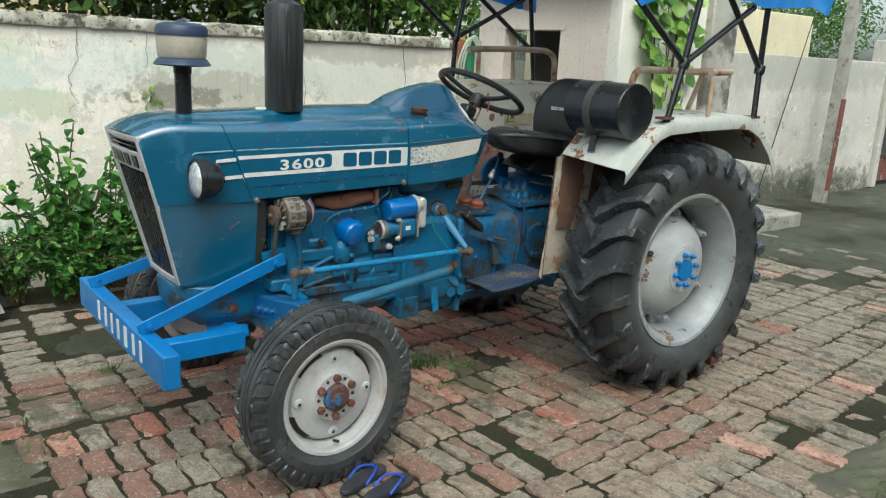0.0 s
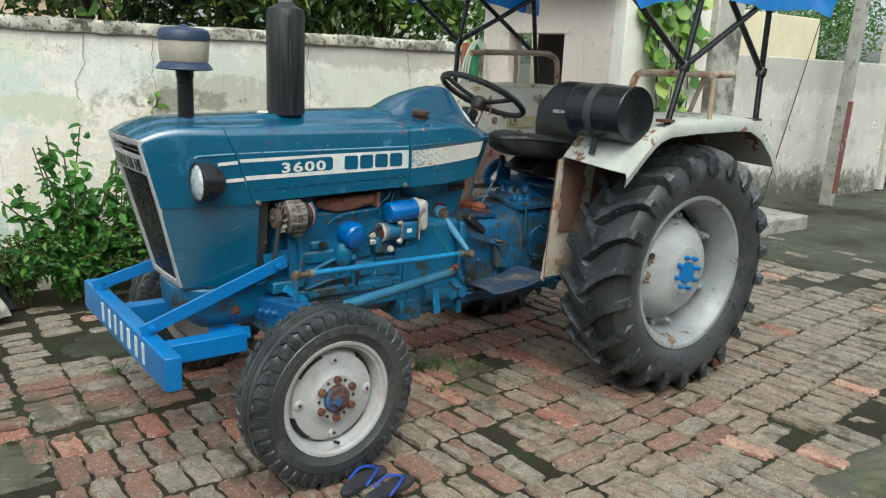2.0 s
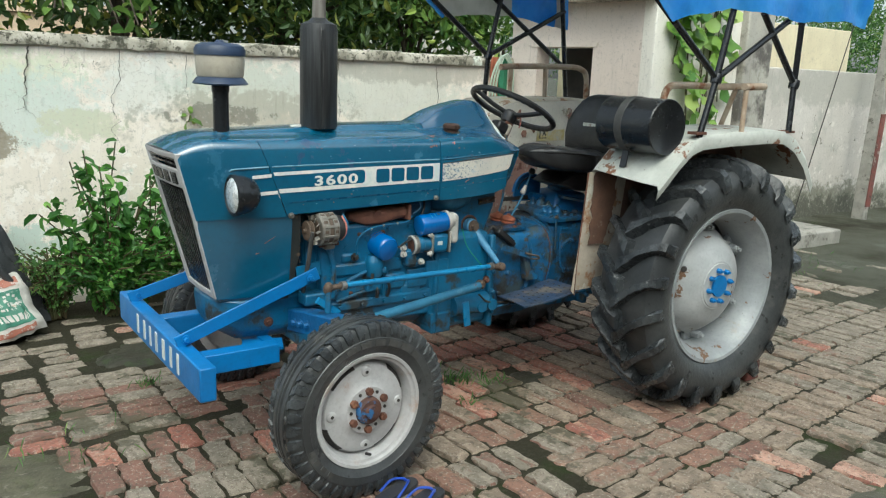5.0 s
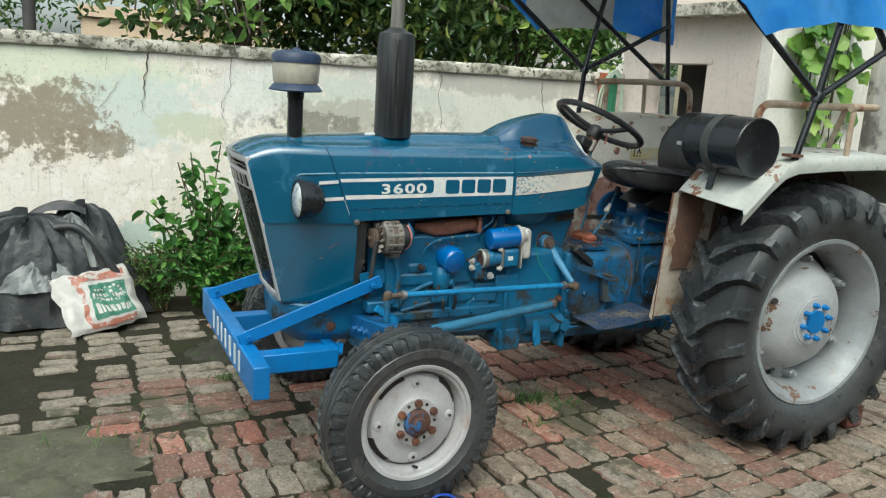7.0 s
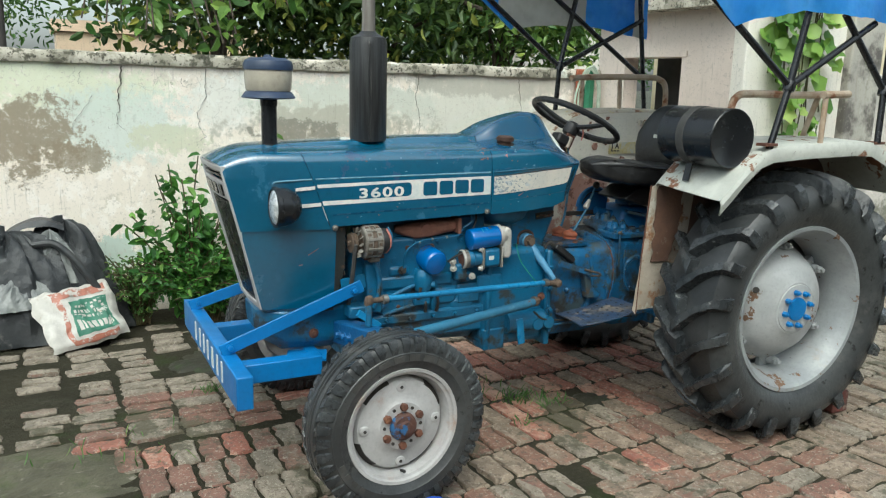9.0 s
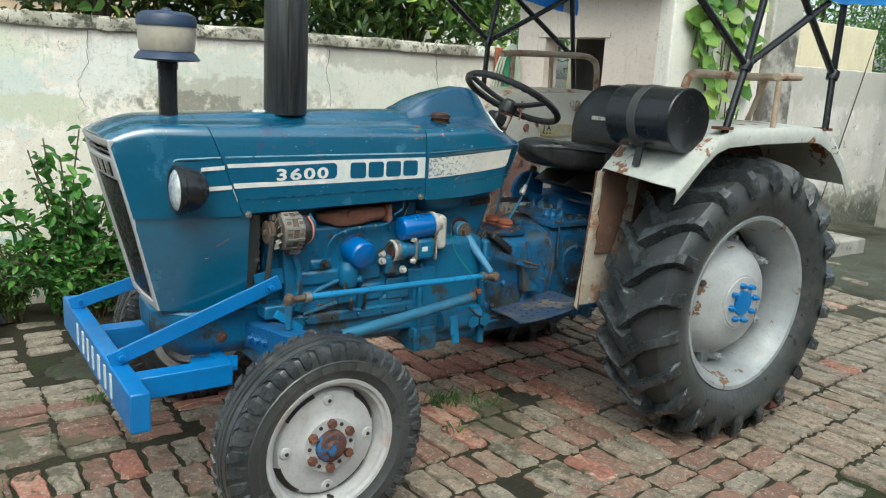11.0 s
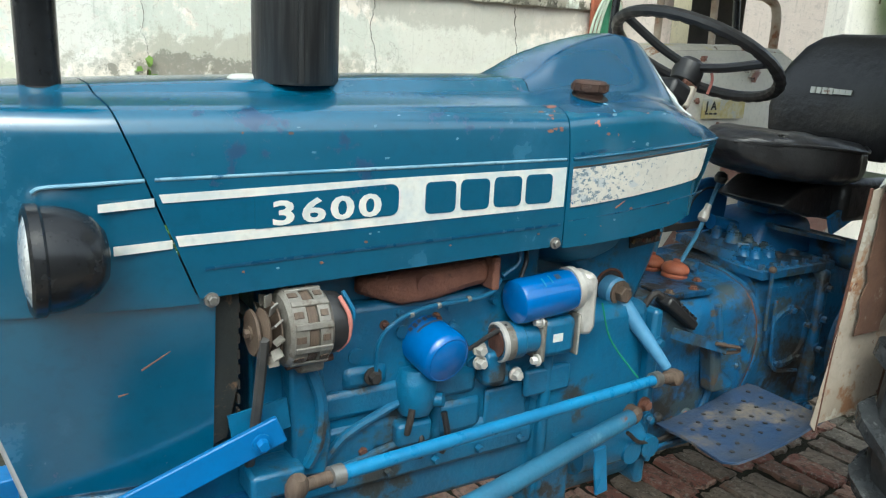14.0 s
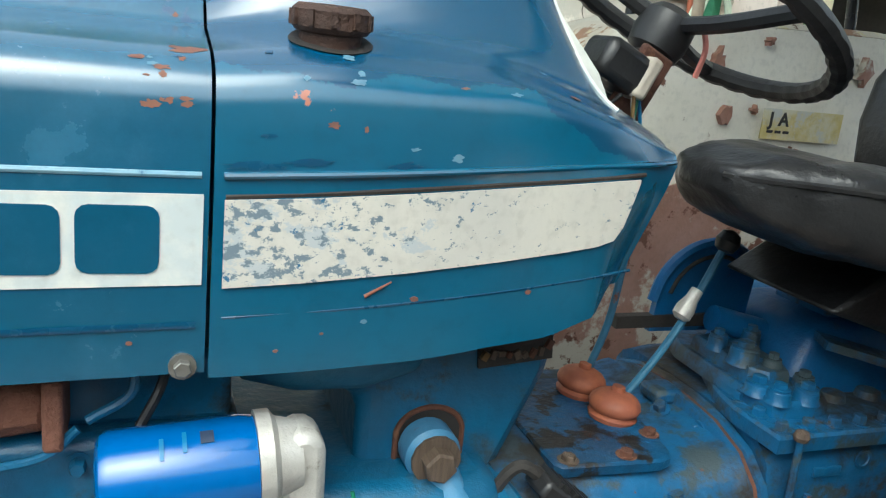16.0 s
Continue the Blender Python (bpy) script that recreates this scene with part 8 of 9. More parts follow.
part("bracket", br(HUBP - NRM * 0.02 + Vector((-0.012, -0.036, 0)), HUBP - NRM * 0.14 + Vector((-0.01, -0.028, -0.01)), 0.012, 0.052, (1, 0, 0)), M["rust"], sw, "rusty column bracket", bevel=0.004)
part("collar", lt([(0.034, 0), (0.034, 0.03)], HUBP - NRM * 0.075, NRM, 16), M["rust"], sw)
rgw = random.Random(3)
for i in range(9):
    p0 = HUBP - NRM * 0.06 + Vector((-0.05 + rgw.uniform(-0.03, 0.03), -0.05 + rgw.uniform(-0.02, 0.03), -0.02))
    p1 = p0 + Vector((rgw.uniform(-0.05, 0.02), rgw.uniform(-0.02, 0.02), rgw.uniform(-0.06, -0.03)))
    p2 = p1 + Vector((rgw.uniform(-0.02, 0.06), rgw.uniform(-0.01, 0.03), rgw.uniform(-0.03, 0.01)))
    p3 = HUBP + Vector((rgw.uniform(-0.09, -0.03), rgw.uniform(-0.03, 0.03), -0.15))
    part("loose_wire", tb([p0, p1, p2, p3], 0.0026, 6), M[("plastic", "rod", "brass", "plastic", "wire", "dark", "fender", "plastic", "rod")[i]], sw)
part("thread", tb([HUBP + Vector((0.03, -0.05, 0.02)), HUBP + Vector((0.035, -0.055, -0.01)), HUBP + Vector((0.03, -0.05, -0.045))], 0.004, 6), M["pinkwire"], sw, "red thread tied round a spoke")
part("throttle", rd((1.13, 0.05, 1.28), (1.30, 0.13, 1.33), 0.006), M["steel"], sw)
bm = bmesh.new()
rings(bm, [[(x + dx, y, z) for y in (-w_, w_) for dx in ((0.0, 0.014) if y < 0 else (0.014, 0.0))] for x, z, w_ in ((1.010, 1.402, 0.025), (1.024, 1.362, 0.068), (1.042, 1.318, 0.112), (1.066, 1.25, 0.14))])
part("dash", bm, M["fender"], cowl, "grey instrument panel")

# canopy: pipes and tarpaulin
ZR = 2.26
can = part("canopy", tb([(0.72, -0.88, ZR), (1.6, -0.88, ZR), (2.75, -0.88, ZR)], 0.014), M["black"], tractor, "sun canopy of black pipes and blue tarpaulin")
part("pipe", tb([(0.86, 0.78, ZR), (1.6, 0.78, ZR), (2.75, 0.78, ZR)], 0.014), M["black"], can)
for x in (1.02, 1.78, 2.75):
    part("pipe", tb([(x, -0.88, ZR), (x, -0.4, ZR + 0.08), (x, 0.3, ZR + 0.08), (x, 0.78, ZR)], 0.012), M["black"], can)
NJ, FJ = (1.663, -0.868, 1.60), (1.640, 0.75, 1.690)
for p, q in (((1.580, -0.872, 1.342), NJ), (NJ, (1.80, -0.878, 2.25)), ((2.245, -0.885, 1.362), (2.268, -0.868, 1.59)), ((2.268, -0.868, 1.59), (2.255, -0.876, 2.25)), (NJ, (0.72, -0.882, 2.25)), (NJ, (2.14, -0.875, 1.875)), ((2.268, -0.868, 1.59), (1.945, -0.875, 1.90)),
             ((1.625, 0.75, 1.43), FJ), (FJ, (1.79, 0.775, 2.25)), ((2.30, 0.75, 1.43), (2.21, 0.775, 2.25)), (FJ, (0.875, 0.775, 2.25)), (FJ, (2.25, 0.765, 1.99)), ((2.27, 0.75, 1.64), (1.52, 0.77, 2.13))):
    part("pipe", rd(p, q, 0.0145), M["black"], can)
for j in (NJ, FJ, (2.268, -0.868, 1.59)):
    part("clamp", lt([(0.024, -0.02), (0.026, 0.0), (0.024, 0.02)], j, (0.3, 0, 1), 14), M["black"], can)
for x in (1.560, 2.245):
    part("foot_plate", bx((x + 0.01, -0.868, 1.362), (0.07, 0.05, 0.012)), M["rust"], can)


def valance(x0, x1, y, low, seed, z_top=2.275, n=64):
    """A hanging side of the tarpaulin: low gives its lower edge."""
    bm = bmesh.new()
    rows_ = []
    for i in range(n + 1):
        x = lerp(x0, x1, i / n)
        zb = table_line(x, low) + 0.010 * noise.noise(Vector((x * 9, seed, 0))) + 0.005 * noise.noise(Vector((x * 30, seed, 3)))
        row = []
        for j in range(9):
            q = j / 8
            z = lerp(zb, z_top, q)
            fold = 0.022 * noise.noise(Vector((x * 6 + q * 2, z * 5, seed))) + 0.010 * noise.noise(Vector((x * 20 - q * 6, z * 9, seed + 4)))
            row.append((x + 0.010 * (1 - q) * noise.noise(Vector((z * 9, x * 3, seed))), y + fold * (1.2 - q), z))
        rows_.append(row)
    sheet(bm, rows_)
    return bm


part("tarpaulin", valance(0.70, 2.80, -0.905, [(0.70, 2.25), (1.29, 1.815), (1.40, 1.850), (1.684, 1.900), (1.987, 1.890), (2.25, 1.875), (2.55, 1.905), (2.80, 1.88)], 1.0), M["tarp"], can, "crinkled blue tarpaulin side", solid=0.003, smooth=60)
FAR_LOW = [(0.88, 2.25), (1.326, 1.898), (1.60, 1.925), (1.85, 1.935), (2.10, 1.905), (2.305, 1.880)]
for nm_, mt_, x0, x1, lab in (("tarpaulin", "tarp", 0.88, 1.235, "crinkled blue tarpaulin side"), ("lining", "tarp_in", 1.235, 1.84, "grey-white canopy side panel"), ("tarpaulin", "tarp", 1.84, 2.20, "crinkled blue tarpaulin side"), ("lining", "tarp_in", 2.20, 2.275, "grey-white canopy side panel"), ("tarpaulin", "tarp", 2.275, 2.305, "blue tarpaulin hem")):
    part(nm_, valance(x0, x1, 0.790, FAR_LOW, 7.0, 2.275, max(4, int(40 * (x1 - x0)))), M[mt_], can, lab, solid=0.003, smooth=60)
part("hem", tb([(0.92, 0.786, 2.216), (1.12, 0.786, 2.055), (1.326, 0.786, 1.896)], 0.012, 6), M["tarp"], can, "blue tarpaulin hem")
bm = bmesh.new()
sheet(bm, [[(lerp(1.02, 2.78, i / 30), lerp(-0.905, 0.80, j / 14), 2.272 + 0.09 * math.sin(math.pi * j / 14) ** 0.7 - 0.025 * abs(math.sin(i / 30 * 2 * math.pi)) + 0.01 * noise.noise(Vector((i * 0.7, j * 0.7, 2)))) for j in range(15)] for i in range(31)])
part("roof_sheet", bm, M["tarp_in"], can, "sagging pale canopy roof sheet", solid=0.003, smooth=60)
# ---- plants ----


def crown_spots(n, centre, size, seed, clumps, tight=0.22):
    """Leaf places in clumps inside an uneven ellipsoid."""
    rng = np.random.default_rng(seed)
    cc = rng.normal(size=(clumps, 3))
    cc /= np.linalg.norm(cc, axis=1)[:, None]
    cc *= rng.uniform(0.35, 1.0, (clumps, 1)) ** 0.5
    idx = rng.integers(0, clumps, n)
    p = cc[idx] + rng.normal(size=(n, 3)) * tight
    return np.array(centre) + p * np.array(size)


def tree(base, centre, size, n, leaf, mat, seed, clumps=60, label="dense dark green tree behind the wall", wide=0.5, tight=0.2, group="trees behind the wall"):
    t = thing("tree", base, label, "tree", group)
    rng = random.Random(seed)
    bm = bmesh.new()
    b0, c0 = Vector(base), Vector(centre)
    tube(bm, [b0, b0.lerp(c0, 0.5) + Vector((rng.uniform(-0.1, 0.1), rng.uniform(-0.1, 0.1), 0)), c0], 0.07, 8)
    for k in range(7):
        e = c0 + Vector((rng.uniform(-1, 1) * size[0], rng.uniform(-1, 1) * size[1], rng.uniform(-0.5, 0.9) * size[2])) * 0.8
        s = b0.lerp(c0, rng.uniform(0.4, 0.95))
        tube(bm, [s, s.lerp(e, 0.5) + Vector((0, 0, 0.1)), e], 0.022, 6)
    part("trunk", bm, M["bark"], t)
    mesh_part("crown", leaves("crown", crown_spots(n, centre, size, seed, clumps, tight), leaf, 0.8, seed, 0.5, wide), mat, t)
    return t


tree((0.4, 4.6, 0.0), (0.45, 4.5, 2.75), (1.35, 0.9, 1.05), 7200, 0.12, M["leaf_tree"], 11)
tree((1.9, 4.7, 0.0), (2.0, 4.5, 2.7), (1.5, 0.9, 1.2), 7600, 0.12, M["leaf_tree"], 12)
# sunlight on this tree is put in by the lighter leaf colour
tree((3.6, 4.6, 0.0), (3.5, 4.5, 2.5), (1.1, 0.9, 0.9), 3825, 0.125, M["leaf_branch"], 13, 40, "green tree behind the wall in leaves coloured as sunlit")
tree((-1.9, 5.4, 0.0), (-2.05, 5.4, 2.6), (1.15, 0.9, 1.1), 6500, 0.075, M["leaf_far"], 14, 70, "feathery light green tree behind the wall", 0.4)
tree((6.0, 6.5, 0.0), (7.0, 6.5, 2.7), (3.0, 1.0, 0.9), 9000, 0.10, M["leaf_far"], 15, 90, "feathery light green tree past the yellow wall", 0.35)
tree((11.5, 5.0, 0.0), (11.5, 5.0, 2.6), (3.0, 1.2, 1.2), 9000, 0.11, M["leaf_far"], 16, 90, "feathery light green tree past the far wall", 0.35)

# a leafy branch that reaches over the coping
br_ = thing("overhanging_branch", (-0.3, 2.85, 1.70), "branch with large glossy green leaves over the wall", "branch")
rngb = random.Random(4)
bm = bmesh.new()
spots = []
for k in range(22):
    s = Vector((-0.62 + 0.062 * k, 3.0, 2.44 + 0.1 * rngb.random()))
    e = s + Vector((rngb.uniform(-0.25, 0.2), -0.42 - 0.2 * rngb.random(), -0.50 - 0.20 * rngb.random() + (0.25 if k > 13 else 0.0)))
    mid = s.lerp(e, 0.5) + Vector((0, 0, 0.10))
    part("twig", tb([s, mid, e], 0.006, 5), M["bark"], br_)
    for j in range(15):
        q = j / 14
        pnt = s.lerp(mid, q * 2) if q < 0.5 else mid.lerp(e, q * 2 - 1)
        spots.append(pnt + Vector((rngb.uniform(-0.04, 0.04), rngb.uniform(-0.04, 0.04), rngb.uniform(-0.03, 0.03))))
tube(bm, [(-0.9, 3.3, 2.2), (0.0, 3.1, 2.5), (1.2, 3.15, 2.5), (1.9, 4.5, 2.3)], 0.02, 6)
part("limb", bm, M["bark"], br_)
mesh_part("foliage", leaves("foliage", np.array(spots), 0.125, 0.6, 21, 0.6, 0.62), M["leaf_branch"], br_)


def shrub(base, reach, height, stems, per, leaf, seed, label, mat, wide=0.55):
    sh = thing("shrub", base, label, "shrub")
    rng = random.Random(seed)
    bm = bmesh.new()
    spots = []
    for k in range(stems):
        s = Vector(base) + Vector((rng.uniform(-0.25, 0.25) * reach[0], rng.uniform(-0.2, 0.2) * reach[1], 0))
        e = Vector(base) + Vector((rng.uniform(-1, 1) * reach[0], rng.uniform(-1, 0.6) * reach[1], height * rng.uniform(0.45, 1.0)))
        mid = s.lerp(e, 0.5) + Vector((rng.uniform(-0.05, 0.05), 0, 0.12))
        tube(bm, [s, mid, e], 0.0045, 5, True, 3)
        for j in range(per):
            q = 0.15 + 0.85 * j / (per - 1)
            pnt = s.lerp(mid, q * 2) if q < 0.5 else mid.lerp(e, q * 2 - 1)
            spots.append(pnt + Vector((rng.uniform(-0.03, 0.03), rng.uniform(-0.03, 0.03), rng.uniform(-0.02, 0.02))))
    part("stalk", bm, M["stem"], sh)
    mesh_part("foliage", leaves("foliage", np.array(spots), leaf, 0.7, seed, 0.8, wide), mat, sh)
    return sh


shrub((-0.22, 2.12, -0.01), (0.50, 0.24), 1.12, 30, 24, 0.088, 31, "leafy green shrub against the limewashed wall", M["leaf_shrub"])
shrub((-0.22, 2.05, -0.01), (0.42, 0.28), 0.50, 110, 24, 0.055, 32, "low bushy green weeds at the wall's foot", M["leaf_shrub"])
shrub((0.25, 2.12, -0.01), (0.40, 0.20), 0.58, 80, 22, 0.058, 33, "low bushy green weeds at the wall's foot", M["leaf_shrub"])
shrub((-0.60, 2.12, -0.01), (0.20, 0.16), 0.46, 70, 18, 0.034, 34, "small soft weeds beside the fertiliser bag", M["leaf_far"])

# small plant that grows from the wall
sp = thing("wall_sprout", (0.36, WALL_Y, 1.175), "small green sprout growing from the wall", "plant")
part("stem", tb([(0.36, WALL_Y + 0.01, 1.175), (0.36, WALL_Y - 0.03, 1.195), (0.36, WALL_Y - 0.05, 1.225)], 0.004), M["stem"], sp)
mesh_part("foliage", leaves("foliage", np.array([(0.36 + 0.02 * (i % 3 - 1), WALL_Y - 0.05, 1.185 + 0.012 * i) for i in range(6)]), 0.085, 0.9, 41, 0.4, 0.6), M["leaf_branch"], sp)

# vine on the bright wall
vine = thing("vine", (3.75, 0.98, 0.2), "climbing vine with large bright green leaves", "vine")
rngv = random.Random(9)
bm = bmesh.new()
spots = []
for k in range(11):
    x = 3.60 + 0.058 * k + rngv.uniform(-0.05, 0.05)
    bot = 1.05 + 0.30 * rngv.random() + (0.55 if k < 3 else 0.22 if k > 7 else 0.0)
    pts = [(x + 0.06 * math.sin(3 * q + k), 0.975, lerp(2.7, bot, q)) for q in (0, 0.25, 0.5, 0.75, 1.0)]
    tube(bm, pts, 0.005, 5)
    for j in range(24):
        q = j / 23
        z = lerp(2.7, bot, q)
        if noise.noise(Vector((x * 5.0, z * 4.0, 2.0))) > -0.12:
            spots.append((x + 0.06 * math.sin(3 * q + k) + rngv.uniform(-0.07, 0.07), 0.965 - rngv.uniform(0, 0.12), z + rngv.uniform(-0.03, 0.03)))
part("stalk", bm, M["stem"], vine)
me = broad_leaves("foliage", np.array(spots), 0.135, 51)
mesh_part("foliage", me, M["leaf_vine"], vine)

# ---- loose things on the ground ----
M["bagwhite"] = mk("woven_white_plastic", (0.58, 0.56, 0.52), (0.46, 0.44, 0.40), 0.5, scale=12, bump=0.6, bscale=26, layers=[((0.32, 0.25, 0.18), 9.0, 0.56, 0.70, 0.7)])
M["baggreen"] = mk("printed_green_plastic", (0.06, 0.21, 0.14), (0.05, 0.16, 0.11), 0.5, scale=9, bump=0.6, bscale=26, layers=[((0.48, 0.50, 0.46), 17.0, 0.57, 0.62, 0.6)])
M["bagred"] = mk("printed_red_plastic", (0.40, 0.15, 0.10), (0.33, 0.14, 0.10), 0.5, scale=9, bump=0.6, bscale=26, layers=[((0.52, 0.49, 0.45), 17.0, 0.50, 0.56, 0.6)])
M["polythene"] = mk("dusty_black_polythene", (0.026, 0.029, 0.032), (0.045, 0.048, 0.05), 0.46, scale=7, bump=0.7, bscale=25, layers=[((0.12, 0.118, 0.112), 11.0, 0.60, 0.72, 0.7)])
M["polygrey"] = mk("dusty_grey_polythene", (0.24, 0.25, 0.24), (0.13, 0.14, 0.14), 0.45, scale=7, bump=0.4, bscale=25)


def crumple(v, amp, f, s):
    return Vector((noise.noise(v * f + Vector((s, 0, 0))), noise.noise(v * f + Vector((0, s + 5, 0))), noise.noise(v * f + Vector((0, 0, s + 9))))) * amp


heap = thing("plastic_heap", (-1.45, 2.1, 0.0), "heap of draped dusty black and grey plastic sheets", "heap")


def drape(name, c, reach, top, material, seed, a0=0.0, a1=2 * math.pi, folds=9, flare=1.7, j0=0.0, ragged=0.0):
    """A plastic sheet that falls in sharp folds from a top to the ground."""
    bm = bmesh.new()
    rows_ = []
    na, nj = 150, 34
    for j in range(nj + 1):
        row = []
        for i in range(na + 1):
            a = lerp(a0, a1, i / na)
            q = lerp(j0, 1.0, j / nj)
            wave = noise.noise(Vector((math.cos(a) * folds * 0.35, math.sin(a) * folds * 0.35, q * 0.9 + seed)))
            crease = 1 - 2.2 * abs(noise.noise(Vector((math.cos(a) * folds * 0.6 + q, math.sin(a) * folds * 0.6, q * 1.8 + seed + 5))))
            fine = 1 - 2.0 * abs(noise.noise(Vector((math.cos(a) * 6 + q * 4, math.sin(a) * 6 - q * 3, q * 5 + seed + 9))))
            r = q ** (1 / flare) * (1 + q * (0.26 * wave + 0.13 * crease) + 0.035 * fine)
            z = top * (1 - q ** flare) * (1 + 0.16 * wave + 0.10 * crease) + 0.012 * fine * (1 - q)
            if q > 0.8 and ragged:
                z += ragged * (q - 0.8) / 0.2 * (0.5 + noise.noise(Vector((a * 4, seed, 1))))
            row.append((c[0] + reach[0] * r * math.cos(a), c[1] + reach[1] * r * math.sin(a), max(c[2] + z, -0.012)))
        rows_.append(row)
    sheet(bm, rows_)
    part(name, bm, material, heap, smooth=38, solid=0.003)


drape("black_sheet", (-1.34, 2.14, 0.0), (0.62, 0.26), 0.56, M["polythene"], 1.0)
drape("black_sheet", (-1.02, 2.24, 0.0), (0.32, 0.16), 0.60, M["polythene"], 4.0, folds=7)
drape("black_sheet", (-1.95, 2.12, 0.0), (0.48, 0.28), 0.42, M["polythene"], 8.0)
drape("grey_sheet", (-1.10, 2.11, 0.33), (0.20, 0.13), 0.27, M["polygrey"], 12.0, folds=6, flare=1.3)
drape("grey_sheet", (-1.30, 1.98, 0.22), (0.24, 0.13), 0.16, M["polygrey"], 15.0, 3.3, 6.1, 7, 1.4)
bm = bmesh.new()
rings(bm, [[(x, 2.17 + dy + 0.02 * math.sin(x * 9), z + dz + 0.012 * noise.noise(Vector((x * 9, dy * 30, 2)))) for dy, dz in ((-0.07 * w, -0.02), (-0.05 * w, 0.012 * w), (0.05, 0.016 * w), (0.07, -0.012))] for x, z, w in [(-1.37 + 0.025 * k, 0.60 + 0.06 * math.sin(k / 14 * math.pi) + 0.004 * k, 0.35 + 0.65 * math.sin(0.3 + k / 14 * 2.4)) for k in range(15)]])
part("flap", bm, M["polythene"], heap, "stiff black plastic flap", smooth=30)
part("roll", tb([(-1.20, 2.04, 0.575), (-1.08, 2.02, 0.575), (-0.98, 1.99, 0.48), (-0.90, 1.97, 0.36), (-0.85, 1.96, 0.28)], 0.022, 8), M["polythene"], heap, "rolled edge of black plastic")

bag = thing("fertiliser_bag", (-0.95, 1.68, 0.0), "empty crumpled white plastic sack with green and red print", "sack")
O, U, V = Vector((-1.13, 1.63, 0.0)), Vector((0.43, 0.17, 0.03)), Vector((-0.115, 0.24, 0.285))


def bag_bm(u0, u1, v0, v1, lift, nu=24, nv=18, front=True):
    bm = bmesh.new()
    nrm = U.cross(V).normalized()
    if nrm.y > 0:
        nrm = -nrm
    loops = []
    for i in range(nu + 1):
        row = []
        for j in range(nv + 1):
            u, v = lerp(u0, u1, i / nu), lerp(v0, v1, j / nv)
            puff = 0.055 * (max(0.0, 1 - (2 * u - 1) ** 4) * max(0.0, 1 - (2 * v - 1) ** 4)) ** 0.6
            p = O + U * u + V * v
            p += nrm * ((puff + lift) if front else -puff * 0.6) + crumple(p, 0.030, 8.0, 1.0) + crumple(p, 0.012, 22.0, 2.0)
            p.z = max(p.z, 0.0)
            row.append(p)
        loops.append(row)
    sheet(bm, loops)
    return bm


bm = bag_bm(0, 1, 0, 1, 0.0)
b2_ = bag_bm(0, 1, 0, 1, 0.0, front=False)
tmp = bpy.data.meshes.new("tmp")
b2_.to_mesh(tmp)
b2_.free()
bm.from_mesh(tmp)
bpy.data.meshes.remove(tmp)
bmesh.ops.remove_doubles(bm, verts=bm.verts, dist=0.0005)
part("sack", bm, M["bagwhite"], bag, smooth=40)
part("print", bag_bm(0.36, 0.88, 0.14, 0.74, 0.003), M["baggreen"], bag, "faded green printed panel", smooth=40)
part("print", bag_bm(0.22, 0.90, 0.80, 0.92, 0.003, 24, 4), M["bagred"], bag, "faded red printed band", smooth=40)
part("print", bag_bm(0.24, 0.86, 0.03, 0.10, 0.003, 24, 4), M["bagred"], bag, "faded red printed band", smooth=40)
part("print", bag_bm(0.24, 0.30, 0.10, 0.80, 0.003, 4, 18), M["bagred"], bag, "faded red printed band", smooth=40)
rgp = random.Random(2)
for row, (v0, v1, u0, u1) in enumerate(((0.20, 0.34, 0.42, 0.84), (0.42, 0.46, 0.40, 0.64), (0.50, 0.56, 0.40, 0.62), (0.60, 0.63, 0.42, 0.60))):
    u = u0
    while u < u1:
        w_b = rgp.uniform(0.018, 0.05)
        dv = rgp.uniform(-0.01, 0.015)
        part("print_bar", bag_bm(u, min(u + w_b, u1), v0 + dv, v1 + dv, 0.006, 3, 4), M["bagwhite"], bag, smooth=40)
        u += w_b + rgp.uniform(0.012, 0.02)
for k in range(8):
    a0_ = 2 * math.pi * k / 8
    uu, vv_ = 0.75 + 0.075 * math.cos(a0_), 0.56 + 0.10 * math.sin(a0_)
    part("print_bar", bag_bm(uu - 0.016, uu + 0.016, vv_ - 0.022, vv_ + 0.022, 0.006, 2, 2), M["bagwhite"], bag, smooth=40)

M["sole"] = mk("dark_rubber_sole", (0.02, 0.022, 0.03), (0.035, 0.036, 0.04), 0.7, scale=20, bump=0.2)
M["flipstrap"] = mk("blue_rubber_strap", (0.02, 0.07, 0.42), (0.02, 0.06, 0.35), 0.4, scale=20, bump=0.05)


def flip_flop(at, turn):
    m = Matrix.Translation(at) @ Matrix.Rotation(radians(turn), 4, "Z")
    ff_ = thing("flip_flop", at, "worn dark flip-flop with a bright blue strap", "flip-flop", "pair of flip-flops by the front wheel")
    bm = bmesh.new()
    outline = []
    for k in range(28):
        a = 2 * math.pi * k / 28
        x = 0.128 * math.cos(a)
        w = 0.040 + 0.010 * (x / 0.128) - 0.008 * math.cos(2 * math.pi * x / 0.256)
        outline.append((x, w * math.sin(a)))
    loops = [[m @ Vector((x * s, y * s, z)) for x, y in outline] for s, z in ((0.97, 0.001), (1.0, 0.006), (1.0, 0.016), (0.96, 0.020))]
    rings(bm, loops)
    part("sole", bm, M["sole"], ff_)
    for sg in (-1, 1):
        part("strap", tb([m @ Vector(p) for p in ((0.082, 0.0, 0.018), (0.066, sg * 0.013, 0.036), (0.02, sg * 0.036, 0.040), (-0.035, sg * 0.042, 0.016))], 0.0055, 8), M["flipstrap"], ff_, "bright blue rubber strap")
    return ff_


flip_flop((0.085, -0.800, 0.004), 20)
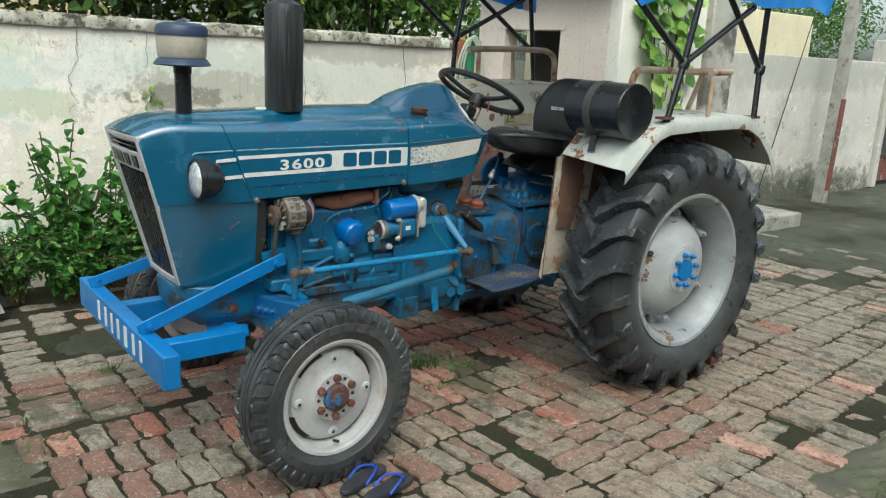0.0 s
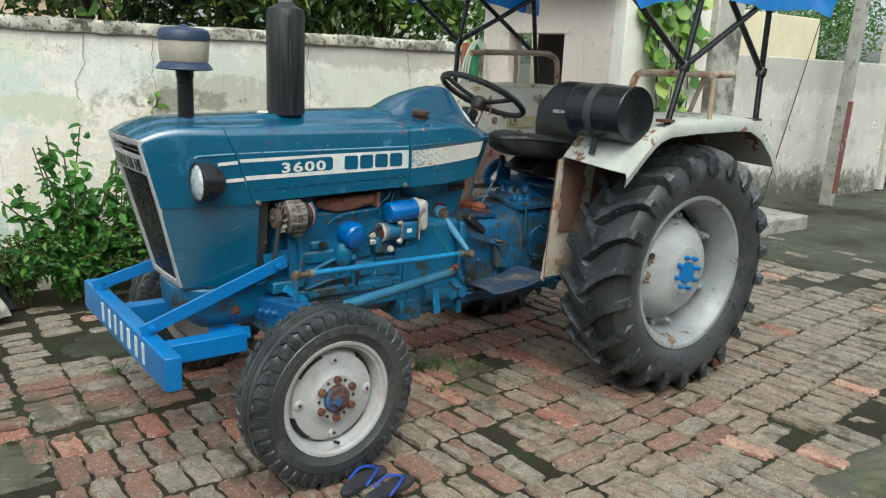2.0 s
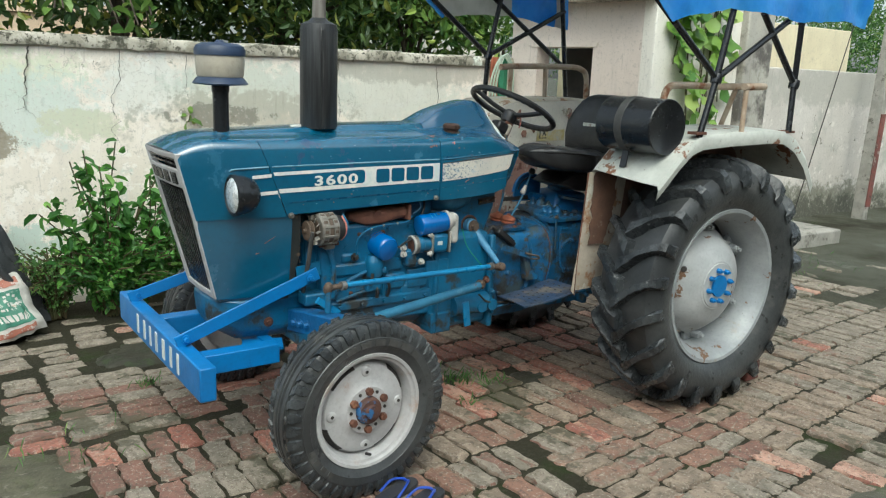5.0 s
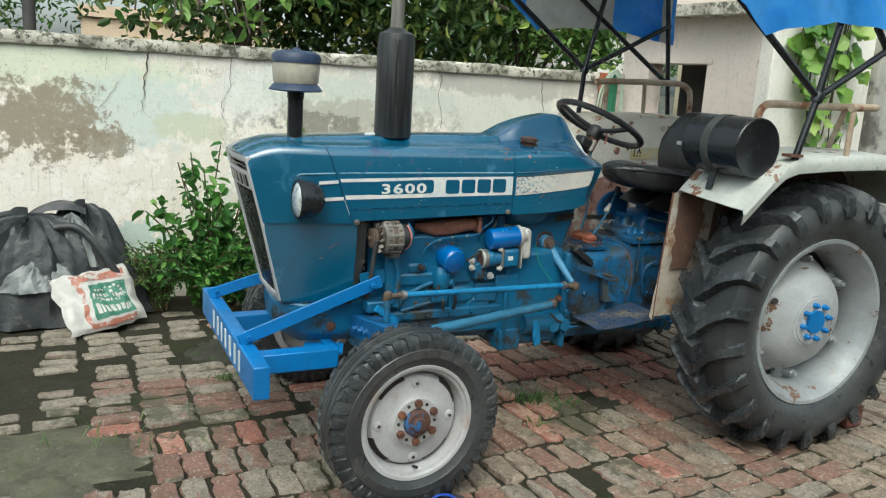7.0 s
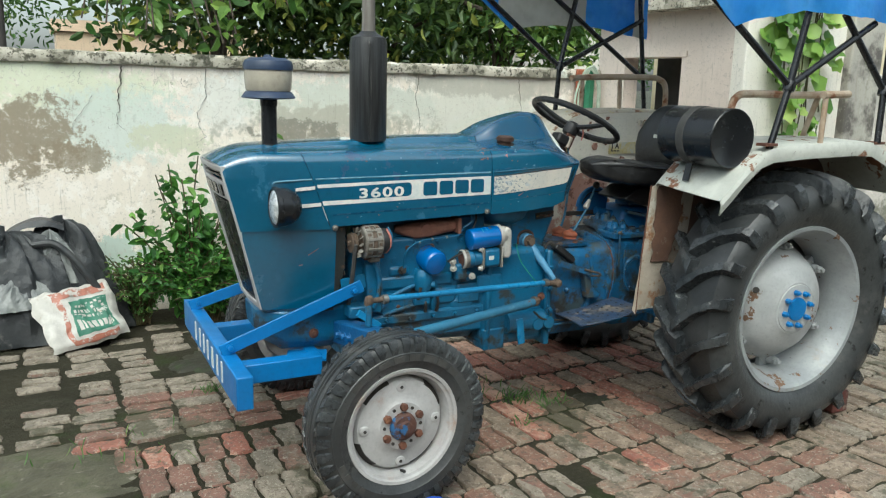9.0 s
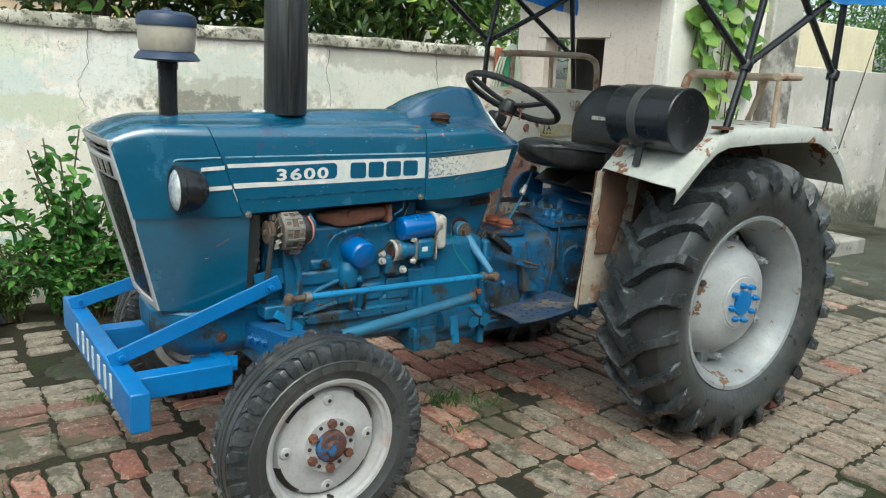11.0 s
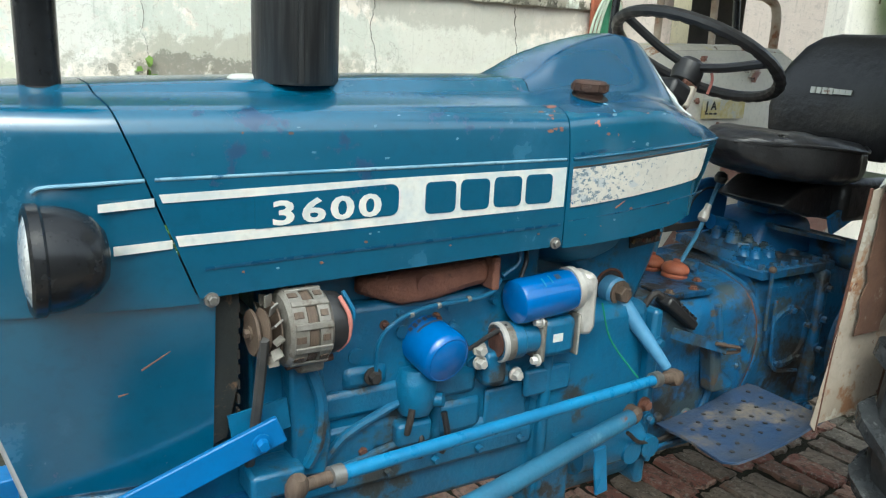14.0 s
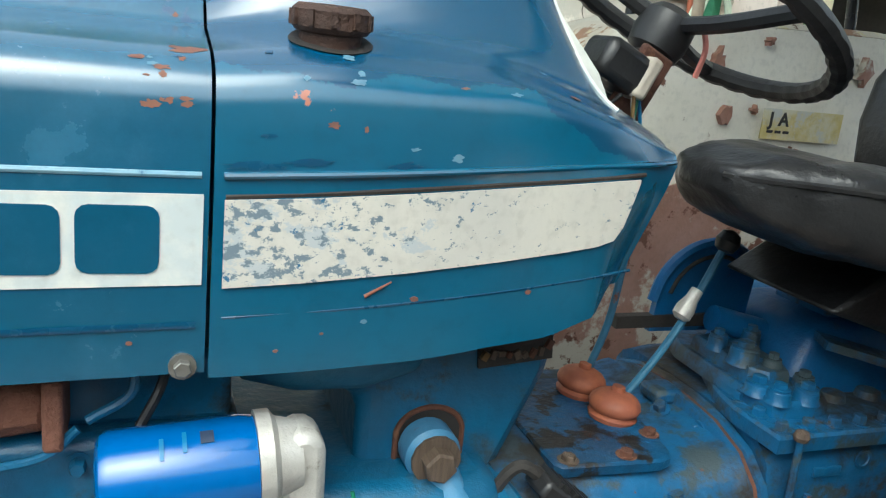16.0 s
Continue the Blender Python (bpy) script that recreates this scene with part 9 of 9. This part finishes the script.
flip_flop((0.130, -0.905, 0.004), 14)
wedge = thing("brick_wedge", (2.42, -0.66, 0.0), "broken red brick chocked behind the rear wheel", "brick")
part("chock", bx((2.40, -0.66, 0.055), (0.11, 0.22, 0.11)), M["redband"], wedge, bevel=0.008)
# towel and hose that hang in the corner
hang = thing("hung_cloth", (3.1, WALL_Y - 0.02, 1.30), "striped red and green cloth hung with a pale hose", "cloth")
for i, (cl, x0) in enumerate((((0.34, 0.10, 0.05), 2.99), ((0.40, 0.16, 0.08), 3.03), ((0.05, 0.24, 0.13), 3.08), ((0.04, 0.20, 0.10), 3.13))):
    mm_ = mk("cloth_stripe", cl, None, 0.85, scale=12, bump=0.2)
    part("stripe", bx((x0, WALL_Y - 0.06 + 0.012 * (i % 2), 1.50), (0.052, 0.025, 0.46)), mm_, hang, "coloured cloth stripe", bevel=0.008)
M["hose"] = mk("pale_green_hose", (0.45, 0.52, 0.42), (0.36, 0.44, 0.35), 0.4, scale=12, bump=0.05)
for k in range(3):
    part("hose_loop", tb([(2.93 + 0.03 * k, WALL_Y - 0.10, 1.25), (2.94 + 0.03 * k, WALL_Y - 0.11, 1.55), (3.04 + 0.02 * k, WALL_Y - 0.12, 1.74 + 0.01 * k), (3.155 + 0.01 * k, WALL_Y - 0.11, 1.60), (3.165 + 0.01 * k, WALL_Y - 0.10, 1.25)], 0.009), M["hose"], hang, "pale garden hose loop")

# grass tufts between the bricks
M["grass"] = leaf_mat("grass_blades", (0.04, 0.12, 0.02), (0.10, 0.22, 0.05), (0.20, 0.30, 0.08))
rngg = np.random.default_rng(3)
spots = []
for x, y, n, r in ((0.80, 0.25, 60, 0.10), (0.98, 0.02, 70, 0.07), (0.70, 0.12, 40, 0.08), (1.12, -0.10, 30, 0.05), (2.95, -0.1, 70, 0.10), (0.55, 0.35, 40, 0.10), (-0.42, 0.75, 24, 0.04), (3.3, 0.5, 60, 0.15), (-0.9, 0.2, 30, 0.2), (5.0, 0.8, 120, 0.4), (0.85, -0.25, 14, 0.03)):
    spots.append(np.c_[rngg.normal(x, r, n), rngg.normal(y, r * 0.5, n), np.full(n, -0.008)])
sp_ = np.concatenate(spots)
me = leaves("grass", sp_, 0.05, 0.8, 61, 0.0, 0.14, 0.1)
co = np.empty(len(me.vertices) * 3)
me.vertices.foreach_get("co", co)
co = co.reshape(-1, 7, 3)
b0 = co[:, :1]
up_ = co - b0
up_[:, :, 2] = np.abs(up_[:, :, 2]) + np.linalg.norm(up_[:, :, :2], axis=2) * 0.6
me.vertices.foreach_set("co", (b0 + up_).reshape(-1))
gr_ = mesh_part("grass", me, M["grass"], None)
tagged(gr_, "small grass tufts between the paving bricks", "grass", kind="stuff")
# ---- brick paving, laid last ----


def brick_mat(name, hue_a, hue_b, worn_a, worn_b, share, earth=0.565):
    """Fired clay worn to a pale face, pitted, with earth and moss lying on it in patches."""
    m = bpy.data.materials.new(name)
    m.use_nodes = True
    nt = m.node_tree
    b = nt.nodes["Principled BSDF"]
    vec = coords(nt, (1, 1, 1), True)
    rnd = nt.nodes.new("ShaderNodeObjectInfo").outputs["Random"]
    geo = nt.nodes.new("ShaderNodeNewGeometry")
    isl, pos = geo.outputs["Random Per Island"], geo.outputs["Position"]
    raw = mix(nt, ramp(nt, noise_tex(nt, vec, 9.0), 0.35, 0.65), hue_a, hue_b)
    worn = mix(nt, ramp(nt, noise_tex(nt, vec, 13.0, 8.0), 0.42, 0.58), worn_a, worn_b)
    sumr = mathn(nt, "ADD", mathn(nt, "MULTIPLY", rnd, 0.5), mathn(nt, "MULTIPLY", isl, 0.5))
    wearing = mathn(nt, "ADD", mathn(nt, "MULTIPLY", noise_tex(nt, vec, 15.0, 9.0, 0.70), 0.45), mathn(nt, "MULTIPLY", sumr, 0.80))
    col = mix(nt, ramp(nt, wearing, share, share + 0.13), raw, worn)
    h = nt.nodes.new("ShaderNodeHueSaturation")
    k = mathn(nt, "ADD", mathn(nt, "MULTIPLY", sumr, 0.40), 0.80)
    k.node.use_clamp = False
    nt.links.new(k, h.inputs["Value"])
    nt.links.new(col, h.inputs["Color"])
    col = h.outputs["Color"]
    pits = noise_tex(nt, vec, 42.0, 8.0, 0.75)
    col = mix(nt, mathn(nt, "MULTIPLY", ramp(nt, pits, 0.535, 0.575), 0.70), col, (0.10, 0.078, 0.058))
    fleck = noise_tex(nt, vec, 60.0, 8.0, 0.78)
    col = mix(nt, mathn(nt, "MULTIPLY", ramp(nt, fleck, 0.56, 0.60), 0.55), col, (0.50, 0.44, 0.36))
    fine = noise_tex(nt, vec, 150.0, 6.0, 0.75)
    col = mix(nt, mathn(nt, "MULTIPLY", ramp(nt, fine, 0.50, 0.70), 0.55), col, (0.11, 0.085, 0.065))
    soil = ramp(nt, mathn(nt, "ADD", mathn(nt, "MULTIPLY", noise_tex(nt, pos, 1.3, 4.0), 0.6), mathn(nt, "MULTIPLY", noise_tex(nt, pos, 11.0, 9.0, 0.7), 0.4)), earth, earth + 0.045)
    col = mix(nt, mathn(nt, "MULTIPLY", soil, 0.85), col, (0.075, 0.070, 0.043))
    nt.links.new(col, b.inputs["Base Color"])
    b.inputs["Roughness"].default_value = 0.85
    bp = node(nt, "ShaderNodeBump", Strength=1.0, Distance=0.010)
    nt.links.new(mathn(nt, "ADD", mathn(nt, "MULTIPLY", pits, -0.5), noise_tex(nt, vec, 22.0, 6.0)), bp.inputs["Height"])
    nt.links.new(bp.outputs["Normal"], b.inputs["Normal"])
    return m


M["brick"] = brick_mat("worn_paving_brick", (0.28, 0.154, 0.110), (0.205, 0.114, 0.083), (0.262, 0.206, 0.153), (0.184, 0.143, 0.107), 0.48)
# red clay, lightened to offset the deep shade under the machine
M["brick_red"] = brick_mat("red_paving_brick", (0.345, 0.138, 0.098), (0.265, 0.106, 0.078), (0.45, 0.275, 0.205), (0.35, 0.20, 0.145), 0.60)
M["brick_dark"] = brick_mat("darker_paving_brick", (0.24, 0.125, 0.095), (0.17, 0.095, 0.070), (0.25, 0.215, 0.170), (0.175, 0.152, 0.118), 0.50, 0.535)
rb = random.Random(77)


def brick_shape(L, W, seed):
    """A worn brick: rounded, chipped outline, slightly domed top."""
    r = random.Random(seed)
    pts = []
    n = 5
    c = 0.012
    for sx, sy, horiz in ((1, -1, False), (1, 1, True), (-1, 1, False), (-1, -1, True)):
        for a in (0.15, 0.85):
            pts.append((sx, sy, a, horiz))
    outline = []
    corners = [(L / 2, -W / 2), (L / 2, W / 2), (-L / 2, W / 2), (-L / 2, -W / 2)]
    for k in range(4):
        p, q = corners[k], corners[(k + 1) % 4]
        for t in (0.06, 0.22, 0.40, 0.60, 0.78, 0.94):
            x, y = lerp(p[0], q[0], t), lerp(p[1], q[1], t)
            outline.append((x + r.uniform(-1, 0.4) * 0.012 * (1 if x > 0 else -1), y + r.uniform(-1, 0.4) * 0.012 * (1 if y > 0 else -1)))
    m = len(outline)
    verts = [(x, y, -0.055) for x, y in outline] + [(x, y, -0.010) for x, y in outline] + [(x * r.uniform(0.93, 0.975), y * r.uniform(0.88, 0.95), -0.001 + r.uniform(-0.003, 0.001)) for x, y in outline] + [(0, 0, 0.001)]
    faces = []
    for k in range(m):
        j = (k + 1) % m
        faces += [(k, j, m + j, m + k), (m + k, m + j, 2 * m + j, 2 * m + k), (2 * m + k, 2 * m + j, 3 * m)]
    return verts, faces


SHAPES = [brick_shape(0.226, 0.1045, s) for s in range(10)]
MESHES = []
for mat_name, (vs, fs) in [(a, b) for a in ("brick", "brick_red", "brick_dark") for b in SHAPES]:
    me = bpy.data.meshes.new("brick")
    me.from_pydata(vs, [], fs)
    me.materials.append(M[mat_name])
    for p in me.polygons:
        p.use_smooth = True
    me.set_sharp_from_angle(angle=radians(24))
    MESHES.append(me)


def bare(x, y):
    """Where earth covers the bricks."""
    n = noise.noise(Vector((x * 1.1, y * 1.1, 0.3))) * 0.35 + noise.noise(Vector((x * 3.3, y * 3.3, 4.0))) * 0.18
    spots = ((-1.38, 0.0, 0.52, 0.40), (-0.25, 1.22, 0.34, 0.22), (-0.1, 2.1, 1.3, 0.24), (2.7, -2.0, 1.2, 0.50), (0.98, 0.07, 0.10, 0.09), (1.36, -0.08, 0.10, 0.10), (1.5, 2.0, 2.0, 0.40), (-1.7, 1.1, 0.5, 0.5), (4.7, -0.1, 0.35, 0.12), (5.6, 1.4, 1.2, 0.8))
    for cx, cy, rx, ry in spots:
        if ((x - cx) / rx) ** 2 + ((y - cy) / ry) ** 2 < 1 + n * 2:
            return True
    return x > 4.6 + 1.5 * n and noise.noise(Vector((x * 2.1, y * 3.1, 8.0))) > 0.05 - 0.35 * (x - 4.6)


M["mud"] = mk("olive_mud", (0.108, 0.100, 0.064), (0.070, 0.066, 0.042), 0.55, scale=5, bump=1.0, bscale=24, layers=[((0.060, 0.055, 0.034), 9.0, 0.52, 0.60, 0.5), ((0.21, 0.19, 0.15), 20.0, 0.60, 0.64, 0.8), ((0.075, 0.085, 0.040), 3.5, 0.52, 0.64, 0.75)])
M["dark_mud"] = mk("black_mossy_mud", (0.034, 0.032, 0.019), (0.022, 0.021, 0.014), 0.7, scale=6, bump=1.0, bscale=28, layers=[((0.034, 0.048, 0.018), 6.0, 0.52, 0.62, 0.8), ((0.10, 0.085, 0.06), 26.0, 0.64, 0.68, 0.85)])


def rut(x, y):
    """Cleat marks that a tyre pressed into the mud."""
    along, across = x * 0.975 + y * 0.22, y * 0.975 - x * 0.22 - 0.30
    band = max(0.0, 1 - (across / 0.10) ** 4)
    mark = max(0.0, math.sin(2 * math.pi * (along + abs(across) * 0.8) / 0.11))
    return band * (0.026 * mark - 0.012)


def mud_patch(cx, cy, rx, ry, seed, rise=0.004, ruts=False, soil="mud"):
    bm = bmesh.new()
    n, rings_ = (260, 70) if ruts else (96, 30)
    loops = []
    for j in range(1, rings_ + 1):
        q = j / rings_
        lp = []
        for i in range(n):
            a = 2 * math.pi * i / n
            k = 1 + 0.35 * noise.noise(Vector((math.cos(a) * 1.6, math.sin(a) * 1.6, seed))) + 0.22 * noise.noise(Vector((math.cos(a) * 5, math.sin(a) * 5, seed + 3)))
            x, y = cx + rx * q * k * math.cos(a), cy + ry * q * k * math.sin(a)
            lp.append((x, y, lump(x, y) + lerp(rise, -0.026, q ** 5) + 0.012 * noise.noise(Vector((x * 7, y * 7, seed))) + 0.008 * noise.noise(Vector((x * 19, y * 19, seed))) + (rut(x - cx, y - cy) if ruts else 0.0)))
        loops.append(lp)
    vv_ = rings(bm, loops, True, False)
    bm.faces.new(vv_[0][::-1])
    return solo("mud_patch", bm, M[soil], "damp olive mud lying over the bricks", "mud", kind="structure", smooth=60)


mud_patch(-1.50, -0.02, 0.72, 0.48, 1.0)
mud_patch(-0.22, 1.25, 0.36, 0.20, 2.0, 0.001, False, "dark_mud")
mud_patch(2.75, -2.02, 1.35, 0.48, 3.0, 0.008, True)
mud_patch(0.98, 0.06, 0.13, 0.08, 4.0, -0.003, False, "dark_mud")
mud_patch(1.36, -0.10, 0.13, 0.09, 5.0, -0.003, False, "dark_mud")
laid = []
P, Q = 0.1125, 0.234


def crosswise(x, y):
    """Whether the bricks lie with their length along x here."""
    return (x < 0.35 and y > 0.37 + 0.15 * x) or (0.70 < x < 2.0 and -1.42 < y < -0.77)


def swing(x, y):
    """The courses turn slightly towards the yard's far end."""
    k = min(1.0, max(0.0, x / 0.9))
    k = 0.085 * k * k * (3 - 2 * k)
    return x - k * (y + 0.4) + 0.012 * math.sin(y * 2.1 + x), y + k * (x - 0.5) + 0.014 * math.sin(x * 2.3), math.degrees(k)


# courses with the bricks' length along y
for row in range(21):
    for i in range(78):
        x, y = -2.4 + P * i + 0.035 * (row % 3), -2.45 + Q * row
        X, Y, turn = swing(x, y)
        if not crosswise(X, Y):
            laid.append((X + rb.uniform(-0.004, 0.004), Y + rb.uniform(-0.010, 0.010), 90 + turn + rb.uniform(-2.0, 2.0), rb.randrange(10)))
# stacks with the bricks' length along x
for col in range(20):
    for i in range(42):
        x, y = -2.36 + 0.232 * col, -2.4 + P * 1.01 * i + 0.03 * (col % 2)
        X, Y, turn = swing(x, y)
        if crosswise(X, Y):
            laid.append((X + rb.uniform(-0.008, 0.008), Y + rb.uniform(-0.003, 0.003), turn + rb.uniform(-2.0, 2.0) + (3 if X < 0 else 0), rb.randrange(10)))
near, rest = [], []
for x, y, a, k in laid:
    dip = 0.0
    size = 1.0
    if x < -0.75 and y > 0.33 or y > 1.1 and x < 0.3:
        size = rb.uniform(0.62, 1.0)
        x, y, a = x + rb.uniform(-0.02, 0.02), y + rb.uniform(-0.012, 0.012), a + rb.uniform(-5, 5)
        if rb.random() < 0.22:
            continue
    if bare(x, y):
        if rb.random() < 0.78:
            continue
        dip = -0.008 - 0.008 * rb.random()
    if rb.random() < 0.001:
        continue
    # redder bricks under the machine, their colour also lightened to stand for bounced light
    under = math.exp(-(((x - 1.25) / 0.95) ** 2 + ((y - 0.45) / 0.66) ** 2))
    if rb.random() < 0.015 + 0.84 * under + 0.12 * max(0.0, noise.noise(Vector((x * 2.3, y * 2.3, 6.0)))):
        k += 10
    # darker bricks at both ends, and a quarter of the others
    elif x < 0.10 or x > 3.0 or rb.random() < 0.25:
        k += 20
    d = (x - 0.2) ** 2 + ((y + 0.2) * 1.2) ** 2
    (near if -1.25 < x < 2.3 and -1.35 < y < 1.1 else rest).append((d, x, y, a, k, dip, size))
near.sort()
rest += near[300:]
near = near[:300]
paving = tagged(new("brick_paving"), "uneven paving of worn red and grey bricks with mossy joints", "paving", kind="structure")
paving.empty_display_size = 0.05
for d, x, y, a, k, dip, size in near:
    ob = new("brick", MESHES[k])
    ob.matrix_basis = Matrix.Translation((x, y, lump(x, y) + dip + rb.uniform(-0.009, 0.004))) @ Euler((radians(rb.uniform(-1.5, 1.5)), radians(rb.uniform(-1.2, 1.2)), radians(a))).to_matrix().to_4x4() @ Matrix.Diagonal((size, size, 1, 1))
    ob.parent = paving
vs_all, fs_all, reds = [], [], []
for d, x, y, a, k, dip, size in rest:
    vs, fs = SHAPES[k % 10]
    o = len(vs_all)
    m = Matrix.Translation((x, y, lump(x, y) + dip + rb.uniform(-0.010, 0.004))) @ Euler((radians(rb.uniform(-1.5, 1.5)), radians(rb.uniform(-1.2, 1.2)), radians(a))).to_matrix().to_4x4() @ Matrix.Diagonal((size, size, 1, 1))
    vs_all += [tuple(m @ Vector(v)) for v in vs]
    fs_all += [tuple(i + o for i in f) for f in fs]
    reds += [k // 10] * len(fs)
me = bpy.data.meshes.new("bricks")
me.from_pydata(vs_all, [], fs_all)
me.materials.append(M["brick"])
me.materials.append(M["brick_red"])
me.materials.append(M["brick_dark"])
me.polygons.foreach_set("material_index", reds)
for p in me.polygons:
    p.use_smooth = True
me.set_sharp_from_angle(angle=radians(24))
far_bricks = new("bricks", me)
far_bricks.parent = paving
far_bricks["kind"] = "stuff"
